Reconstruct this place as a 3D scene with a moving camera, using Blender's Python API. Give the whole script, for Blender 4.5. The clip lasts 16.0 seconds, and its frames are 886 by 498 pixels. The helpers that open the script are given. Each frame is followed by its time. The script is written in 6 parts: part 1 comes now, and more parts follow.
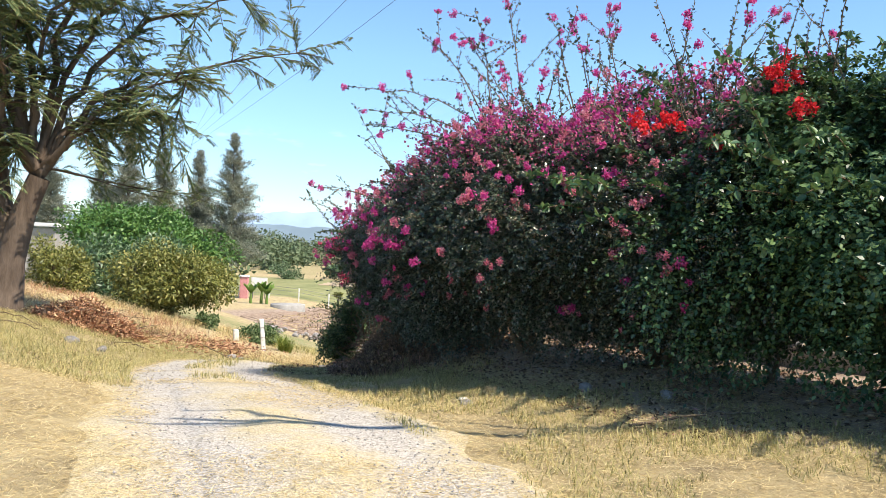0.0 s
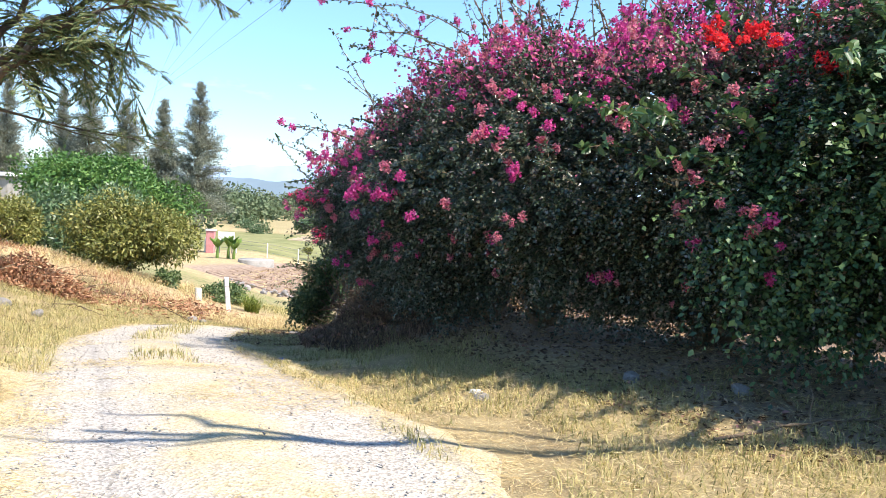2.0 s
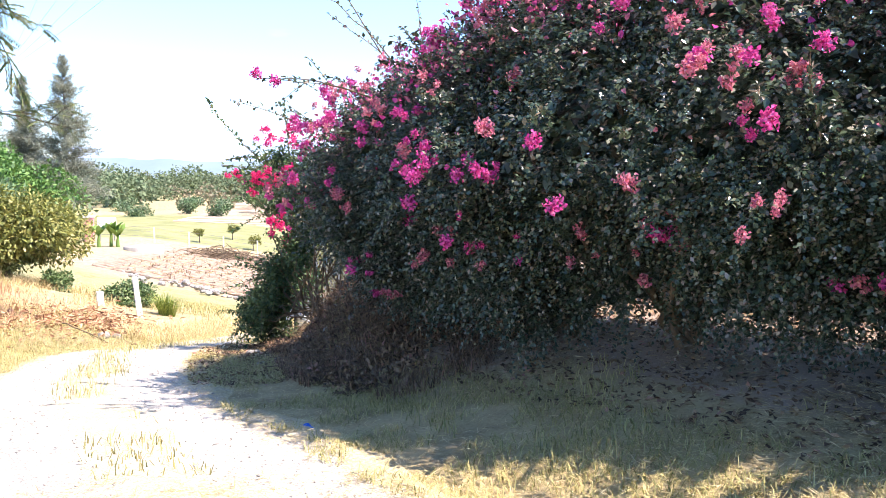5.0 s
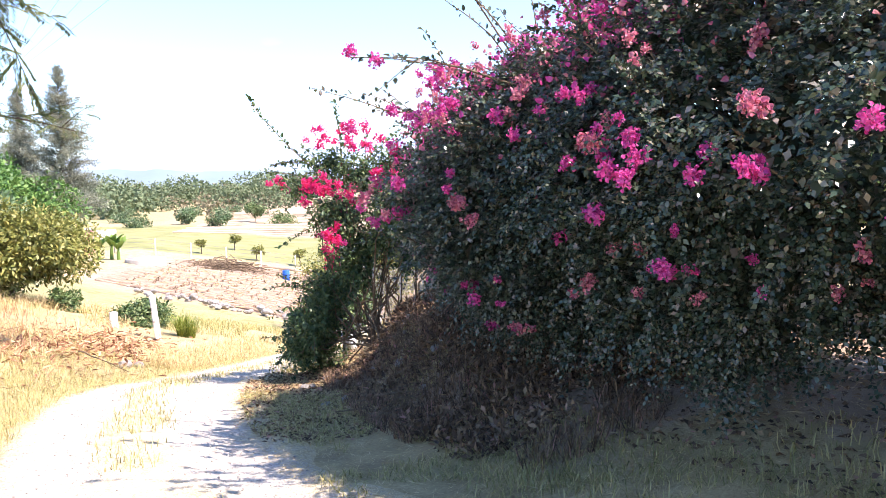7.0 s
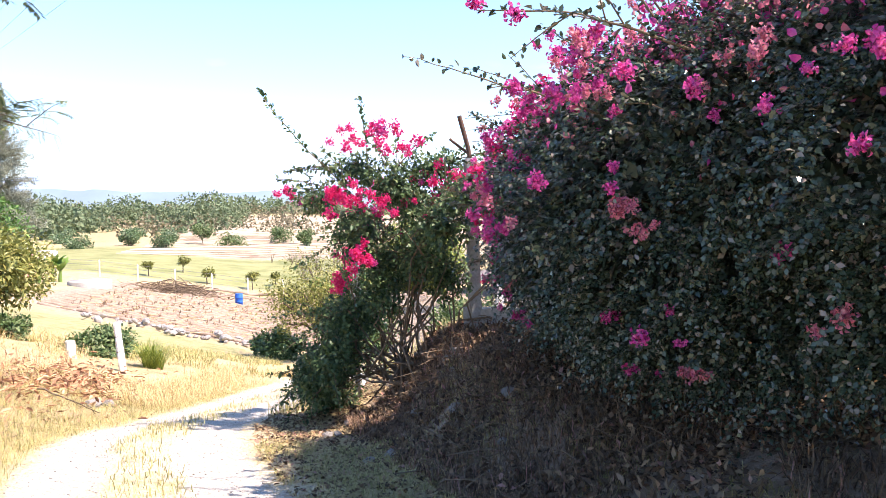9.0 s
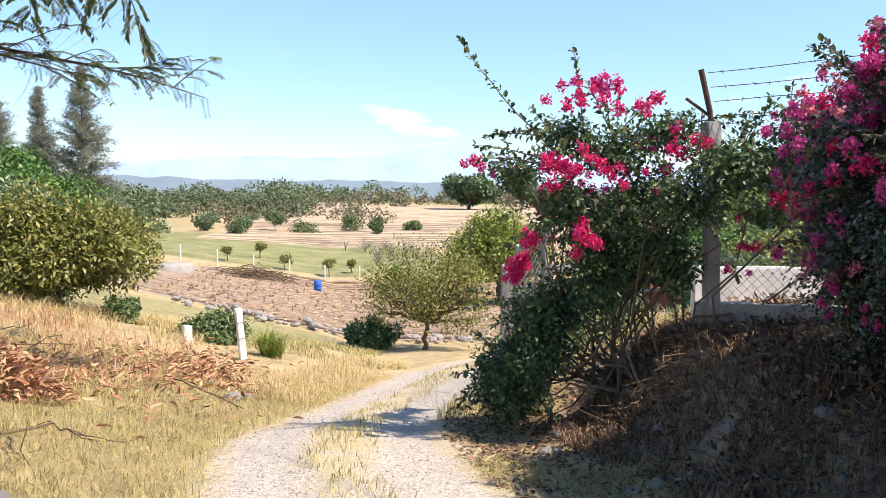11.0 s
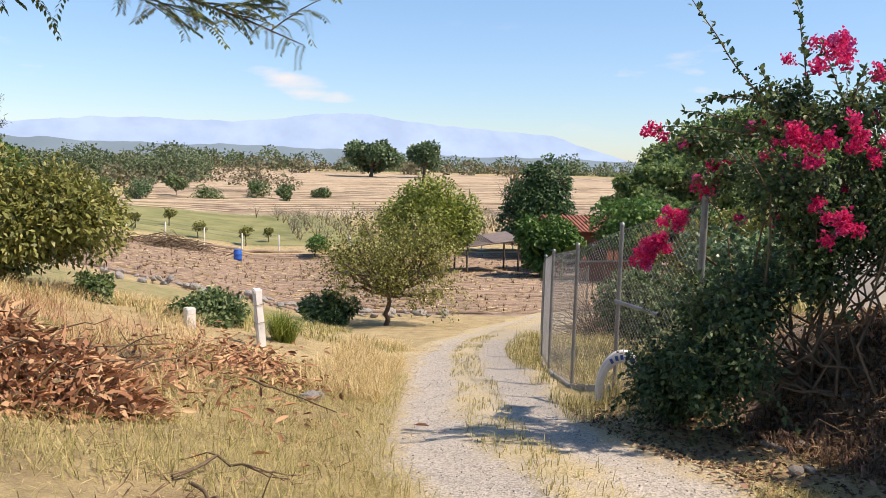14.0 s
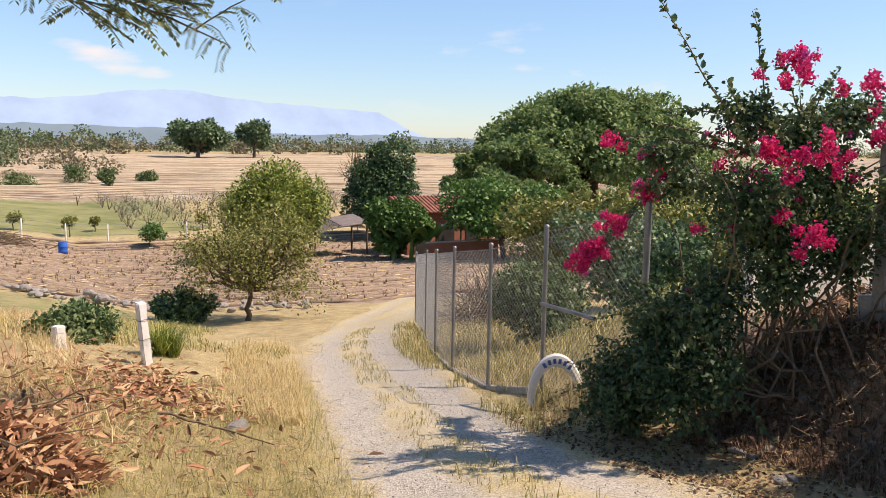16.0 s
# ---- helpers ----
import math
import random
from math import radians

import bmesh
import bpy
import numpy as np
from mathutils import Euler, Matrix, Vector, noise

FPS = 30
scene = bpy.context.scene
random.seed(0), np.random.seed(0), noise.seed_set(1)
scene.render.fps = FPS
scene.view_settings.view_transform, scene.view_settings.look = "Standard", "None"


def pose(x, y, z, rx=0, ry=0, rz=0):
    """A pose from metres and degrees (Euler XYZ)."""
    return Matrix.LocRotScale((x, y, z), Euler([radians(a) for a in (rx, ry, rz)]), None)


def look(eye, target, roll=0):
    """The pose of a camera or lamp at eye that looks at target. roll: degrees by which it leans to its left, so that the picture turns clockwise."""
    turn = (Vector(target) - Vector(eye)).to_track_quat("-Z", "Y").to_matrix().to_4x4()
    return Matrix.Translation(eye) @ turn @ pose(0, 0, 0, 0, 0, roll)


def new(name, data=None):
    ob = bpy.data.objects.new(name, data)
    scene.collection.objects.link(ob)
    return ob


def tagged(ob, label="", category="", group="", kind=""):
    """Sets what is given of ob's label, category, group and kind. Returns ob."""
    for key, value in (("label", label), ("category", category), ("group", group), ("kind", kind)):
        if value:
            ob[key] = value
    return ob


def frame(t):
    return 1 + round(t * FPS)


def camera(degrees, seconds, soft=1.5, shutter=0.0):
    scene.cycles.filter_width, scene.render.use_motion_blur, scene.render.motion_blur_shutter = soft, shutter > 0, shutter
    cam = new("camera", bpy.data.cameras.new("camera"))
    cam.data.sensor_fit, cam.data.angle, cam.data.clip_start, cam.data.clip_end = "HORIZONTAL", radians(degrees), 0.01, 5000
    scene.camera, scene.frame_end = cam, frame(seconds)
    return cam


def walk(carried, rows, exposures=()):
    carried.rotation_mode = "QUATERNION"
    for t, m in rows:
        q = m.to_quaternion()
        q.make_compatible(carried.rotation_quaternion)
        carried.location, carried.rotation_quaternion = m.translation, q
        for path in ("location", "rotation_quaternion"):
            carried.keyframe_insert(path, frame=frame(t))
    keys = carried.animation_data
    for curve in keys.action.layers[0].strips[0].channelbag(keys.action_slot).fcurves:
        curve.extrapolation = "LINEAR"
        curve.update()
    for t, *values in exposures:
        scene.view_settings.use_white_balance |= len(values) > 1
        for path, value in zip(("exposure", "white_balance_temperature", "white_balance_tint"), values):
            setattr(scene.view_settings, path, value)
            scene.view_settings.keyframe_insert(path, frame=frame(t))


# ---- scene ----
cam = camera(57.1, 16.0, soft=0.7)
PATH = [
    (0, (0.168, 0.005, 1.271), (0.142, 2.005, 1.26), 2.4),
    (0.5, (0.138, 0.41, 1.23), (0.12, 2.409, 1.176), 2.5),
    (1, (0.079, 0.856, 1.203), (0.085, 2.853, 1.097), 2.8),
    (1.5, (-0.014, 1.291, 1.208), (0.03, 3.287, 1.097), 2.8),
    (2, (-0.151, 1.789, 1.204), (-0.098, 3.785, 1.089), 3.1),
    (2.5, (-0.35, 2.215, 1.204), (-0.182, 4.204, 1.088), 3.1),
    (3, (-0.558, 2.681, 1.18), (-0.369, 4.668, 1.053), 3.0),
    (3.2, (-0.654, 2.862, 1.195), (-0.469, 4.849, 1.062), 3.0),
    (5.3, (-1.711, 5.033, 1.242), (-1.372, 6.994, 1.052), -0.1),
    (5.5, (-1.786, 5.213, 1.235), (-1.454, 7.177, 1.05), 0.0),
    (6, (-1.989, 5.613, 1.234), (-1.655, 7.577, 1.061), 0.0),
    (6.5, (-2.186, 5.99, 1.228), (-1.841, 7.951, 1.041), -0.4),
    (7, (-2.366, 6.433, 1.226), (-2.025, 8.396, 1.052), -0.9),
    (7.5, (-2.553, 6.803, 1.177), (-2.106, 8.745, 1.006), -0.8),
    (8, (-2.734, 7.227, 1.135), (-2.271, 9.171, 1.047), -0.8),
    (8.2, (-2.807, 7.409, 1.141), (-2.352, 9.354, 1.047), -0.7),
    (10.3, (-3.903, 9.217, 0.966), (-3.396, 11.146, 0.827), 0.5),
    (10.5, (-4.022, 9.404, 0.96), (-3.632, 11.361, 0.821), 0.6),
    (11, (-4.355, 9.788, 0.901), (-4.03, 11.756, 0.761), 0.5),
    (11.5, (-4.639, 10.133, 0.856), (-4.325, 12.102, 0.698), 0.2),
    (12, (-4.994, 10.551, 0.842), (-4.686, 12.522, 0.696), 1.6),
    (12.5, (-5.397, 10.9, 0.785), (-5.095, 12.87, 0.63), 3.3),
    (13, (-5.851, 11.225, 0.776), (-5.562, 13.197, 0.608), 3.4),
    (13.5, (-6.254, 11.462, 0.816), (-5.943, 13.431, 0.646), 2.2),
    (14, (-6.556, 11.589, 0.885), (-5.978, 13.492, 0.671), 1.6),
    (14.5, (-6.885, 11.799, 0.983), (-6.23, 13.677, 0.769), -0.0),
    (15, (-7.151, 11.991, 1.041), (-6.343, 13.806, 0.813), 0.2),
    (15.5, (-7.312, 12.168, 1.14), (-6.368, 13.911, 0.871), 0.9),
    (16, (-7.399, 12.451, 1.169), (-6.446, 14.19, 0.909), 1.0),
]
EXPOSURES = [(0.0, 0.7, 6700, 11), (1.5, 0.88, 6450, 12), (3.0, 1.12, 6400, 16), (5.5, 1.58, 6450, 22), (8.0, 1.56, 6650, 25), (10.5, 0.96, 6800, 19), (11.5, 0.55, 6980, 18), (13.0, 0.28, 7100, 18), (16.0, 0.3, 7400, 20)]
walk(cam, [(t, look(eye, target, roll)) for t, eye, target, roll in PATH], EXPOSURES)

# ---- world and sun ----
SUN_AZ, SUN_EL = radians(122), radians(54)      # from north (+y) towards east (+x)
world = bpy.data.worlds.new("sky")
scene.world = world
world.use_nodes = True
wn, wl = world.node_tree.nodes, world.node_tree.links
wn.clear()
w_out, w_bg, w_sky = wn.new("ShaderNodeOutputWorld"), wn.new("ShaderNodeBackground"), wn.new("ShaderNodeTexSky")
w_sky.sky_type, w_sky.sun_disc = "NISHITA", False
w_sky.sun_elevation, w_sky.sun_rotation = SUN_EL, SUN_AZ
w_sky.air_density, w_sky.dust_density, w_sky.ozone_density = 1.0, 0.1, 3.0
w_bg.inputs["Strength"].default_value = 0.135
w_co, w_sep, w_map, w_noise = wn.new("ShaderNodeTexCoord"), wn.new("ShaderNodeSeparateXYZ"), wn.new("ShaderNodeMapping"), wn.new("ShaderNodeTexNoise")
w_map.inputs["Scale"].default_value, w_map.inputs["Location"].default_value = (1, 1, 3.2), (0.3, 0.1, 0)
w_noise.inputs["Scale"].default_value, w_noise.inputs["Detail"].default_value = 5.5, 7
wl.new(w_co.outputs["Generated"], w_map.inputs["Vector"])
wl.new(w_map.outputs["Vector"], w_noise.inputs["Vector"])
wl.new(w_co.outputs["Generated"], w_sep.inputs["Vector"])
w_puff, w_low, w_high, w_m1, w_m2, w_mix = wn.new("ShaderNodeMapRange"), wn.new("ShaderNodeMapRange"), wn.new("ShaderNodeMapRange"), wn.new("ShaderNodeMath"), wn.new("ShaderNodeMath"), wn.new("ShaderNodeMixRGB")
for node, lo, hi in ((w_puff, 0.6, 0.72), (w_low, 0.03, 0.075), (w_high, 0.17, 0.1)):
    node.inputs["From Min"].default_value, node.inputs["From Max"].default_value = lo, hi
wl.new(w_noise.outputs["Fac"], w_puff.inputs["Value"])
wl.new(w_sep.outputs["Z"], w_low.inputs["Value"])
wl.new(w_sep.outputs["Z"], w_high.inputs["Value"])
w_m1.operation = w_m2.operation = "MULTIPLY"
wl.new(w_puff.outputs["Result"], w_m1.inputs[0])
wl.new(w_low.outputs["Result"], w_m1.inputs[1])
wl.new(w_m1.outputs[0], w_m2.inputs[0])
wl.new(w_high.outputs["Result"], w_m2.inputs[1])
wl.new(w_m2.outputs[0], w_mix.inputs["Fac"])
w_tint = wn.new("ShaderNodeMixRGB")
w_rise, w_two = wn.new("ShaderNodeMapRange"), wn.new("ShaderNodeMixRGB")
w_rise.inputs["From Max"].default_value = 0.22
wl.new(w_sep.outputs["Z"], w_rise.inputs["Value"])
wl.new(w_rise.outputs["Result"], w_two.inputs["Fac"])
w_two.inputs["Color1"].default_value, w_two.inputs["Color2"].default_value = (0.64, 0.76, 0.95, 1), (0.84, 1.02, 1.12, 1)
w_tint.blend_type, w_tint.inputs["Fac"].default_value = "MULTIPLY", 1.0
wl.new(w_two.outputs["Color"], w_tint.inputs["Color2"])
wl.new(w_sky.outputs["Color"], w_tint.inputs["Color1"])
wl.new(w_tint.outputs["Color"], w_mix.inputs["Color1"])
w_mix.inputs["Color2"].default_value = (5.6, 5.7, 5.9, 1)
wl.new(w_mix.outputs["Color"], w_bg.inputs["Color"])
wl.new(w_bg.outputs["Background"], w_out.inputs["Surface"])
sun_data = bpy.data.lights.new("sun", "SUN")
sun_data.energy, sun_data.angle, sun_data.color = 5.0, radians(0.55), (1.0, 0.92, 0.8)
sun = new("sun", sun_data)
sun.matrix_world = look((0, 0, 60), (-math.sin(SUN_AZ) * math.cos(SUN_EL), -math.cos(SUN_AZ) * math.cos(SUN_EL), 60 - math.sin(SUN_EL)))


# ---- materials ----
def shader(name, rough=0.8, spec=0.3):
    m = bpy.data.materials.new(name)
    m.use_nodes = True
    nt = m.node_tree
    b = nt.nodes["Principled BSDF"]
    b.inputs["Roughness"].default_value = rough
    b.inputs["Specular IOR Level"].default_value = spec
    return m, nt, b


def ramp(nt, fac, stops):
    r = nt.nodes.new("ShaderNodeValToRGB")
    while len(r.color_ramp.elements) < len(stops):
        r.color_ramp.elements.new(0.5)
    for e, (p, c) in zip(r.color_ramp.elements, stops):
        e.position, e.color = p, (*c, 1)
    nt.links.new(fac, r.inputs["Fac"])
    return r.outputs["Color"]


def noise_tex(nt, scale, detail=6, rough=0.6, stretch=None):
    co = nt.nodes.new("ShaderNodeTexCoord").outputs["Object"]
    if stretch:
        mp = nt.nodes.new("ShaderNodeMapping")
        mp.inputs["Scale"].default_value = stretch
        nt.links.new(co, mp.inputs["Vector"])
        co = mp.outputs["Vector"]
    n = nt.nodes.new("ShaderNodeTexNoise")
    n.inputs["Scale"].default_value, n.inputs["Detail"].default_value, n.inputs["Roughness"].default_value = scale, detail, rough
    nt.links.new(co, n.inputs["Vector"])
    return n.outputs["Fac"]


def mix(nt, fac, a, b, mode="MIX"):
    m = nt.nodes.new("ShaderNodeMix")
    m.data_type, m.blend_type = "RGBA", mode
    ins = [s for s in m.inputs if s.enabled]
    for s, v in zip(ins, (fac, a, b)):
        if hasattr(v, "links"):
            nt.links.new(v, s)
        else:
            s.default_value = v if isinstance(v, float) else (*v, 1)
    return [o for o in m.outputs if o.enabled][0]


def bump(nt, b, height, strength, distance=0.02):
    n = nt.nodes.new("ShaderNodeBump")
    n.inputs["Strength"].default_value, n.inputs["Distance"].default_value = strength, distance
    nt.links.new(height, n.inputs["Height"])
    nt.links.new(n.outputs["Normal"], b.inputs["Normal"])


def two_scale(name, stops, large, fine, rough=0.85, spec=0.2, bump_at=0.5, dist=0.01, stretch=None, metal=0.0):
    """Colour by large patches and fine grain, with fine relief."""
    m, nt, b = shader(name, rough, spec)
    b.inputs["Metallic"].default_value = metal
    big, small = noise_tex(nt, large, 4), noise_tex(nt, fine, 5, 0.7, stretch)
    s = nt.nodes.new("ShaderNodeMath")
    s.operation = "MULTIPLY_ADD"
    s.inputs[1].default_value = 0.5
    h = nt.nodes.new("ShaderNodeMath")
    h.operation = "MULTIPLY"
    h.inputs[1].default_value = 0.5
    nt.links.new(small, h.inputs[0])
    nt.links.new(big, s.inputs[0])
    nt.links.new(h.outputs[0], s.inputs[2])
    nt.links.new(ramp(nt, s.outputs[0], stops), b.inputs["Base Color"])
    bump(nt, b, small, bump_at, dist)
    return m


def leaf_material(name, stops, gloss=0.45, through_light=0.3, spec=0.4):
    """Leaves or petals that differ one by one and let some light through."""
    m, nt, b = shader(name, gloss, spec)
    col = ramp(nt, nt.nodes.new("ShaderNodeNewGeometry").outputs["Random Per Island"], stops)
    nt.links.new(col, b.inputs["Base Color"])
    tr = nt.nodes.new("ShaderNodeBsdfTranslucent")
    nt.links.new(col, tr.inputs["Color"])
    mx = nt.nodes.new("ShaderNodeMixShader")
    mx.inputs["Fac"].default_value = through_light
    nt.links.new(b.outputs["BSDF"], mx.inputs[1])
    nt.links.new(tr.outputs["BSDF"], mx.inputs[2])
    nt.links.new(mx.outputs["Shader"], nt.nodes["Material Output"].inputs["Surface"])
    return m


def bract_material(name, stops):
    """Papery bracts, their tint wandering over each head and from head to head."""
    m, nt, b = shader(name, 0.65, 0.3)
    co, info = nt.nodes.new("ShaderNodeTexCoord"), nt.nodes.new("ShaderNodeObjectInfo")
    n = nt.nodes.new("ShaderNodeTexNoise")
    n.noise_dimensions = "4D"
    n.inputs["Scale"].default_value, n.inputs["Detail"].default_value = 26, 3
    w = nt.nodes.new("ShaderNodeMath")
    w.operation, w.inputs[1].default_value = "MULTIPLY", 40
    nt.links.new(info.outputs["Random"], w.inputs[0])
    nt.links.new(w.outputs[0], n.inputs["W"])
    nt.links.new(co.outputs["Object"], n.inputs["Vector"])
    col = ramp(nt, n.outputs["Fac"], stops)
    nt.links.new(col, b.inputs["Base Color"])
    tr, mx = nt.nodes.new("ShaderNodeBsdfTranslucent"), nt.nodes.new("ShaderNodeMixShader")
    mx.inputs["Fac"].default_value = 0.4
    nt.links.new(col, tr.inputs["Color"])
    nt.links.new(b.outputs["BSDF"], mx.inputs[1])
    nt.links.new(tr.outputs["BSDF"], mx.inputs[2])
    nt.links.new(mx.outputs["Shader"], nt.nodes["Material Output"].inputs["Surface"])
    return m


M_BARK = two_scale("bark", [(0.3, (0.06, 0.043, 0.032)), (0.7, (0.19, 0.145, 0.11))], 1.2, 9, 0.9, 0.15, 0.9, 0.03, (1, 1, 0.25))
M_TWIG = two_scale("twig", [(0.3, (0.1, 0.07, 0.045)), (0.7, (0.24, 0.18, 0.12))], 3, 30, 0.9, 0.15)
M_LEAF_BOUG = leaf_material("bougainvillea_leaf", [(0.0, (0.018, 0.034, 0.021)), (0.45, (0.046, 0.074, 0.04)), (0.8, (0.11, 0.135, 0.08)), (1.0, (0.26, 0.21, 0.17))], 0.28, 0.18, 0.55)
M_LEAF_VINE = leaf_material("vine_leaf", [(0.0, (0.025, 0.065, 0.028)), (0.6, (0.07, 0.14, 0.055)), (1.0, (0.17, 0.25, 0.085))], 0.38, 0.2)
M_LEAF_GATE = leaf_material("gate_bougainvillea_leaf", [(0.0, (0.03, 0.06, 0.026)), (0.55, (0.075, 0.135, 0.05)), (1.0, (0.17, 0.22, 0.08))], 0.5, 0.25)
M_PINK = bract_material("pink_bract", [(0.3, (0.5, 0.04, 0.23)), (0.5, (0.68, 0.08, 0.33)), (0.7, (0.78, 0.22, 0.45))])
M_FADED = bract_material("faded_bract", [(0.3, (0.5, 0.1, 0.2)), (0.5, (0.64, 0.2, 0.27)), (0.7, (0.7, 0.4, 0.38))])
M_CRIMSON = bract_material("crimson_bract", [(0.3, (0.55, 0.012, 0.1)), (0.5, (0.78, 0.03, 0.19)), (0.7, (0.84, 0.12, 0.3))])
M_SCARLET = bract_material("scarlet_petal", [(0.3, (0.55, 0.01, 0.025)), (0.5, (0.78, 0.03, 0.045)), (0.7, (0.84, 0.1, 0.08))])
M_FEATHER = leaf_material("feathery_leaf", [(0.0, (0.08, 0.13, 0.055)), (0.5, (0.16, 0.21, 0.09)), (1.0, (0.32, 0.31, 0.14))], 0.6, 0.45)
M_NEEDLE = leaf_material("casuarina_needle", [(0.0, (0.15, 0.17, 0.125)), (0.5, (0.27, 0.285, 0.21)), (1.0, (0.4, 0.4, 0.31))], 0.8, 0.45)
M_GREEN = leaf_material("bright_leaf", [(0.0, (0.04, 0.105, 0.022)), (0.5, (0.085, 0.19, 0.04)), (1.0, (0.165, 0.27, 0.07))], 0.5, 0.25)
M_WEED = leaf_material("weed_leaf", [(0.0, (0.05, 0.095, 0.03)), (0.5, (0.11, 0.175, 0.06)), (1.0, (0.23, 0.28, 0.12))], 0.5, 0.25)
M_MANGO = leaf_material("mango_leaf", [(0.0, (0.045, 0.090, 0.038)), (0.5, (0.105, 0.180, 0.075)), (1.0, (0.240, 0.300, 0.165))], 0.4, 0.2)
M_OLIVE = leaf_material("olive_leaf", [(0.0, (0.090, 0.105, 0.022)), (0.5, (0.195, 0.210, 0.045)), (1.0, (0.360, 0.330, 0.105))], 0.5, 0.25)
M_SHADE = leaf_material("shade_tree_leaf", [(0.0, (0.07, 0.135, 0.042)), (0.5, (0.17, 0.26, 0.085)), (1.0, (0.32, 0.38, 0.15))], 0.7, 0.35)
M_LIME = leaf_material("lime_leaf", [(0.0, (0.1, 0.15, 0.025)), (0.5, (0.22, 0.28, 0.045)), (1.0, (0.36, 0.38, 0.09))], 0.5, 0.25)
# Greens paled and flattened to carry the distance haze in the colour.
M_FARWOOD = leaf_material("distant_leaf", [(0.0, (0.085, 0.125, 0.06)), (0.5, (0.13, 0.175, 0.09)), (1.0, (0.2, 0.235, 0.13))], 0.95, 0.2)
M_FARSCRUB = leaf_material("distant_scrub", [(0.0, (0.14, 0.125, 0.075)), (0.5, (0.2, 0.18, 0.11)), (1.0, (0.29, 0.25, 0.16))], 0.95, 0.2)
M_DRYLEAF = leaf_material("dry_leaf", [(0.0, (0.16, 0.07, 0.04)), (0.35, (0.38, 0.185, 0.1)), (0.7, (0.53, 0.3, 0.165)), (1.0, (0.62, 0.45, 0.26))], 0.75, 0.15)
M_LITTER = leaf_material("leaf_litter", [(0.0, (0.052, 0.032, 0.022)), (0.5, (0.165, 0.1, 0.058)), (0.9, (0.37, 0.25, 0.14)), (1.0, (0.45, 0.22, 0.19))], 0.85, 0.1)
M_STRAW = leaf_material("dry_grass", [(0.0, (0.36, 0.26, 0.11)), (0.5, (0.59, 0.455, 0.21)), (1.0, (0.77, 0.64, 0.37))], 0.7, 0.25)
M_GRASS = leaf_material("green_grass", [(0.0, (0.17, 0.17, 0.06)), (0.5, (0.36, 0.32, 0.115)), (1.0, (0.63, 0.52, 0.23))], 0.65, 0.25)
M_CONCRETE = two_scale("weathered_concrete", [(0.25, (0.2, 0.185, 0.16)), (0.6, (0.42, 0.4, 0.36)), (0.85, (0.56, 0.54, 0.5))], 2.5, 40, 0.9, 0.2, 0.5, 0.01)
M_WHITEWASH = two_scale("worn_whitewash", [(0.22, (0.32, 0.28, 0.23)), (0.42, (0.72, 0.7, 0.66)), (0.8, (0.85, 0.84, 0.82))], 4, 25, 0.85, 0.25, 0.5, 0.008)
M_GALV = two_scale("galvanised_steel", [(0.3, (0.17, 0.17, 0.17)), (0.7, (0.32, 0.32, 0.31))], 4, 60, 0.5, 0.5, 0.15, 0.002, None, 0.6)
M_RUST = two_scale("rusty_iron", [(0.3, (0.06, 0.035, 0.025)), (0.7, (0.16, 0.09, 0.06))], 5, 60, 0.85, 0.3, 0.5, 0.003)
M_CABLE = two_scale("cable_sheath", [(0.3, (0.02, 0.02, 0.022)), (0.7, (0.05, 0.05, 0.05))], 2, 20, 0.6, 0.3, 0.1)
M_STONE = two_scale("field_stone", [(0.25, (0.2, 0.18, 0.165)), (0.6, (0.36, 0.34, 0.315)), (0.85, (0.5, 0.47, 0.44))], 1.5, 18, 0.9, 0.2, 0.8, 0.03)


def ground_material():
    m, nt, b = shader("ground_cover", 0.95, 0.1)
    at = nt.nodes.new("ShaderNodeAttribute")
    at.attribute_name = "cover"
    sep = nt.nodes.new("ShaderNodeSeparateColor")
    nt.links.new(at.outputs["Color"], sep.inputs["Color"])
    big, mid, fine = noise_tex(nt, 0.35, 5), noise_tex(nt, 2.2, 6, 0.65), noise_tex(nt, 38, 6, 0.75)
    dry = ramp(nt, mid, [(0.28, (0.3, 0.24, 0.15)), (0.5, (0.48, 0.39, 0.225)), (0.72, (0.6, 0.49, 0.29))])
    dry = mix(nt, 0.75, dry, ramp(nt, fine, [(0.3, (0.45, 0.4, 0.32)), (0.5, (0.85, 0.82, 0.74)), (0.7, (1, 1, 1))]), "MULTIPLY")
    green = ramp(nt, big, [(0.35, (0.17, 0.185, 0.075)), (0.65, (0.29, 0.28, 0.13))])
    soil = ramp(nt, mid, [(0.3, (0.2, 0.145, 0.105)), (0.55, (0.35, 0.265, 0.2)), (0.75, (0.46, 0.37, 0.28))])
    rows_ = noise_tex(nt, 0.22, 4, 0.6, (1.0, 0.35, 1))
    stub = ramp(nt, rows_, [(0.38, (0.23, 0.17, 0.125)), (0.5, (0.36, 0.28, 0.2)), (0.62, (0.48, 0.39, 0.28))])
    col = dry
    for mask, c in ((sep.outputs["Red"], green), (sep.outputs["Green"], soil), (sep.outputs["Blue"], stub)):
        a = nt.nodes.new("ShaderNodeMath")
        a.operation = "ADD"
        nt.links.new(mask, a.inputs[0])
        nt.links.new(mid, a.inputs[1])
        r = nt.nodes.new("ShaderNodeMapRange")
        r.inputs["From Min"].default_value, r.inputs["From Max"].default_value = 0.9, 1.1
        nt.links.new(a.outputs[0], r.inputs["Value"])
        col = mix(nt, r.outputs["Result"], col, c)
    nt.links.new(col, b.inputs["Base Color"])
    bump(nt, b, fine, 0.8, 0.03)
    return m


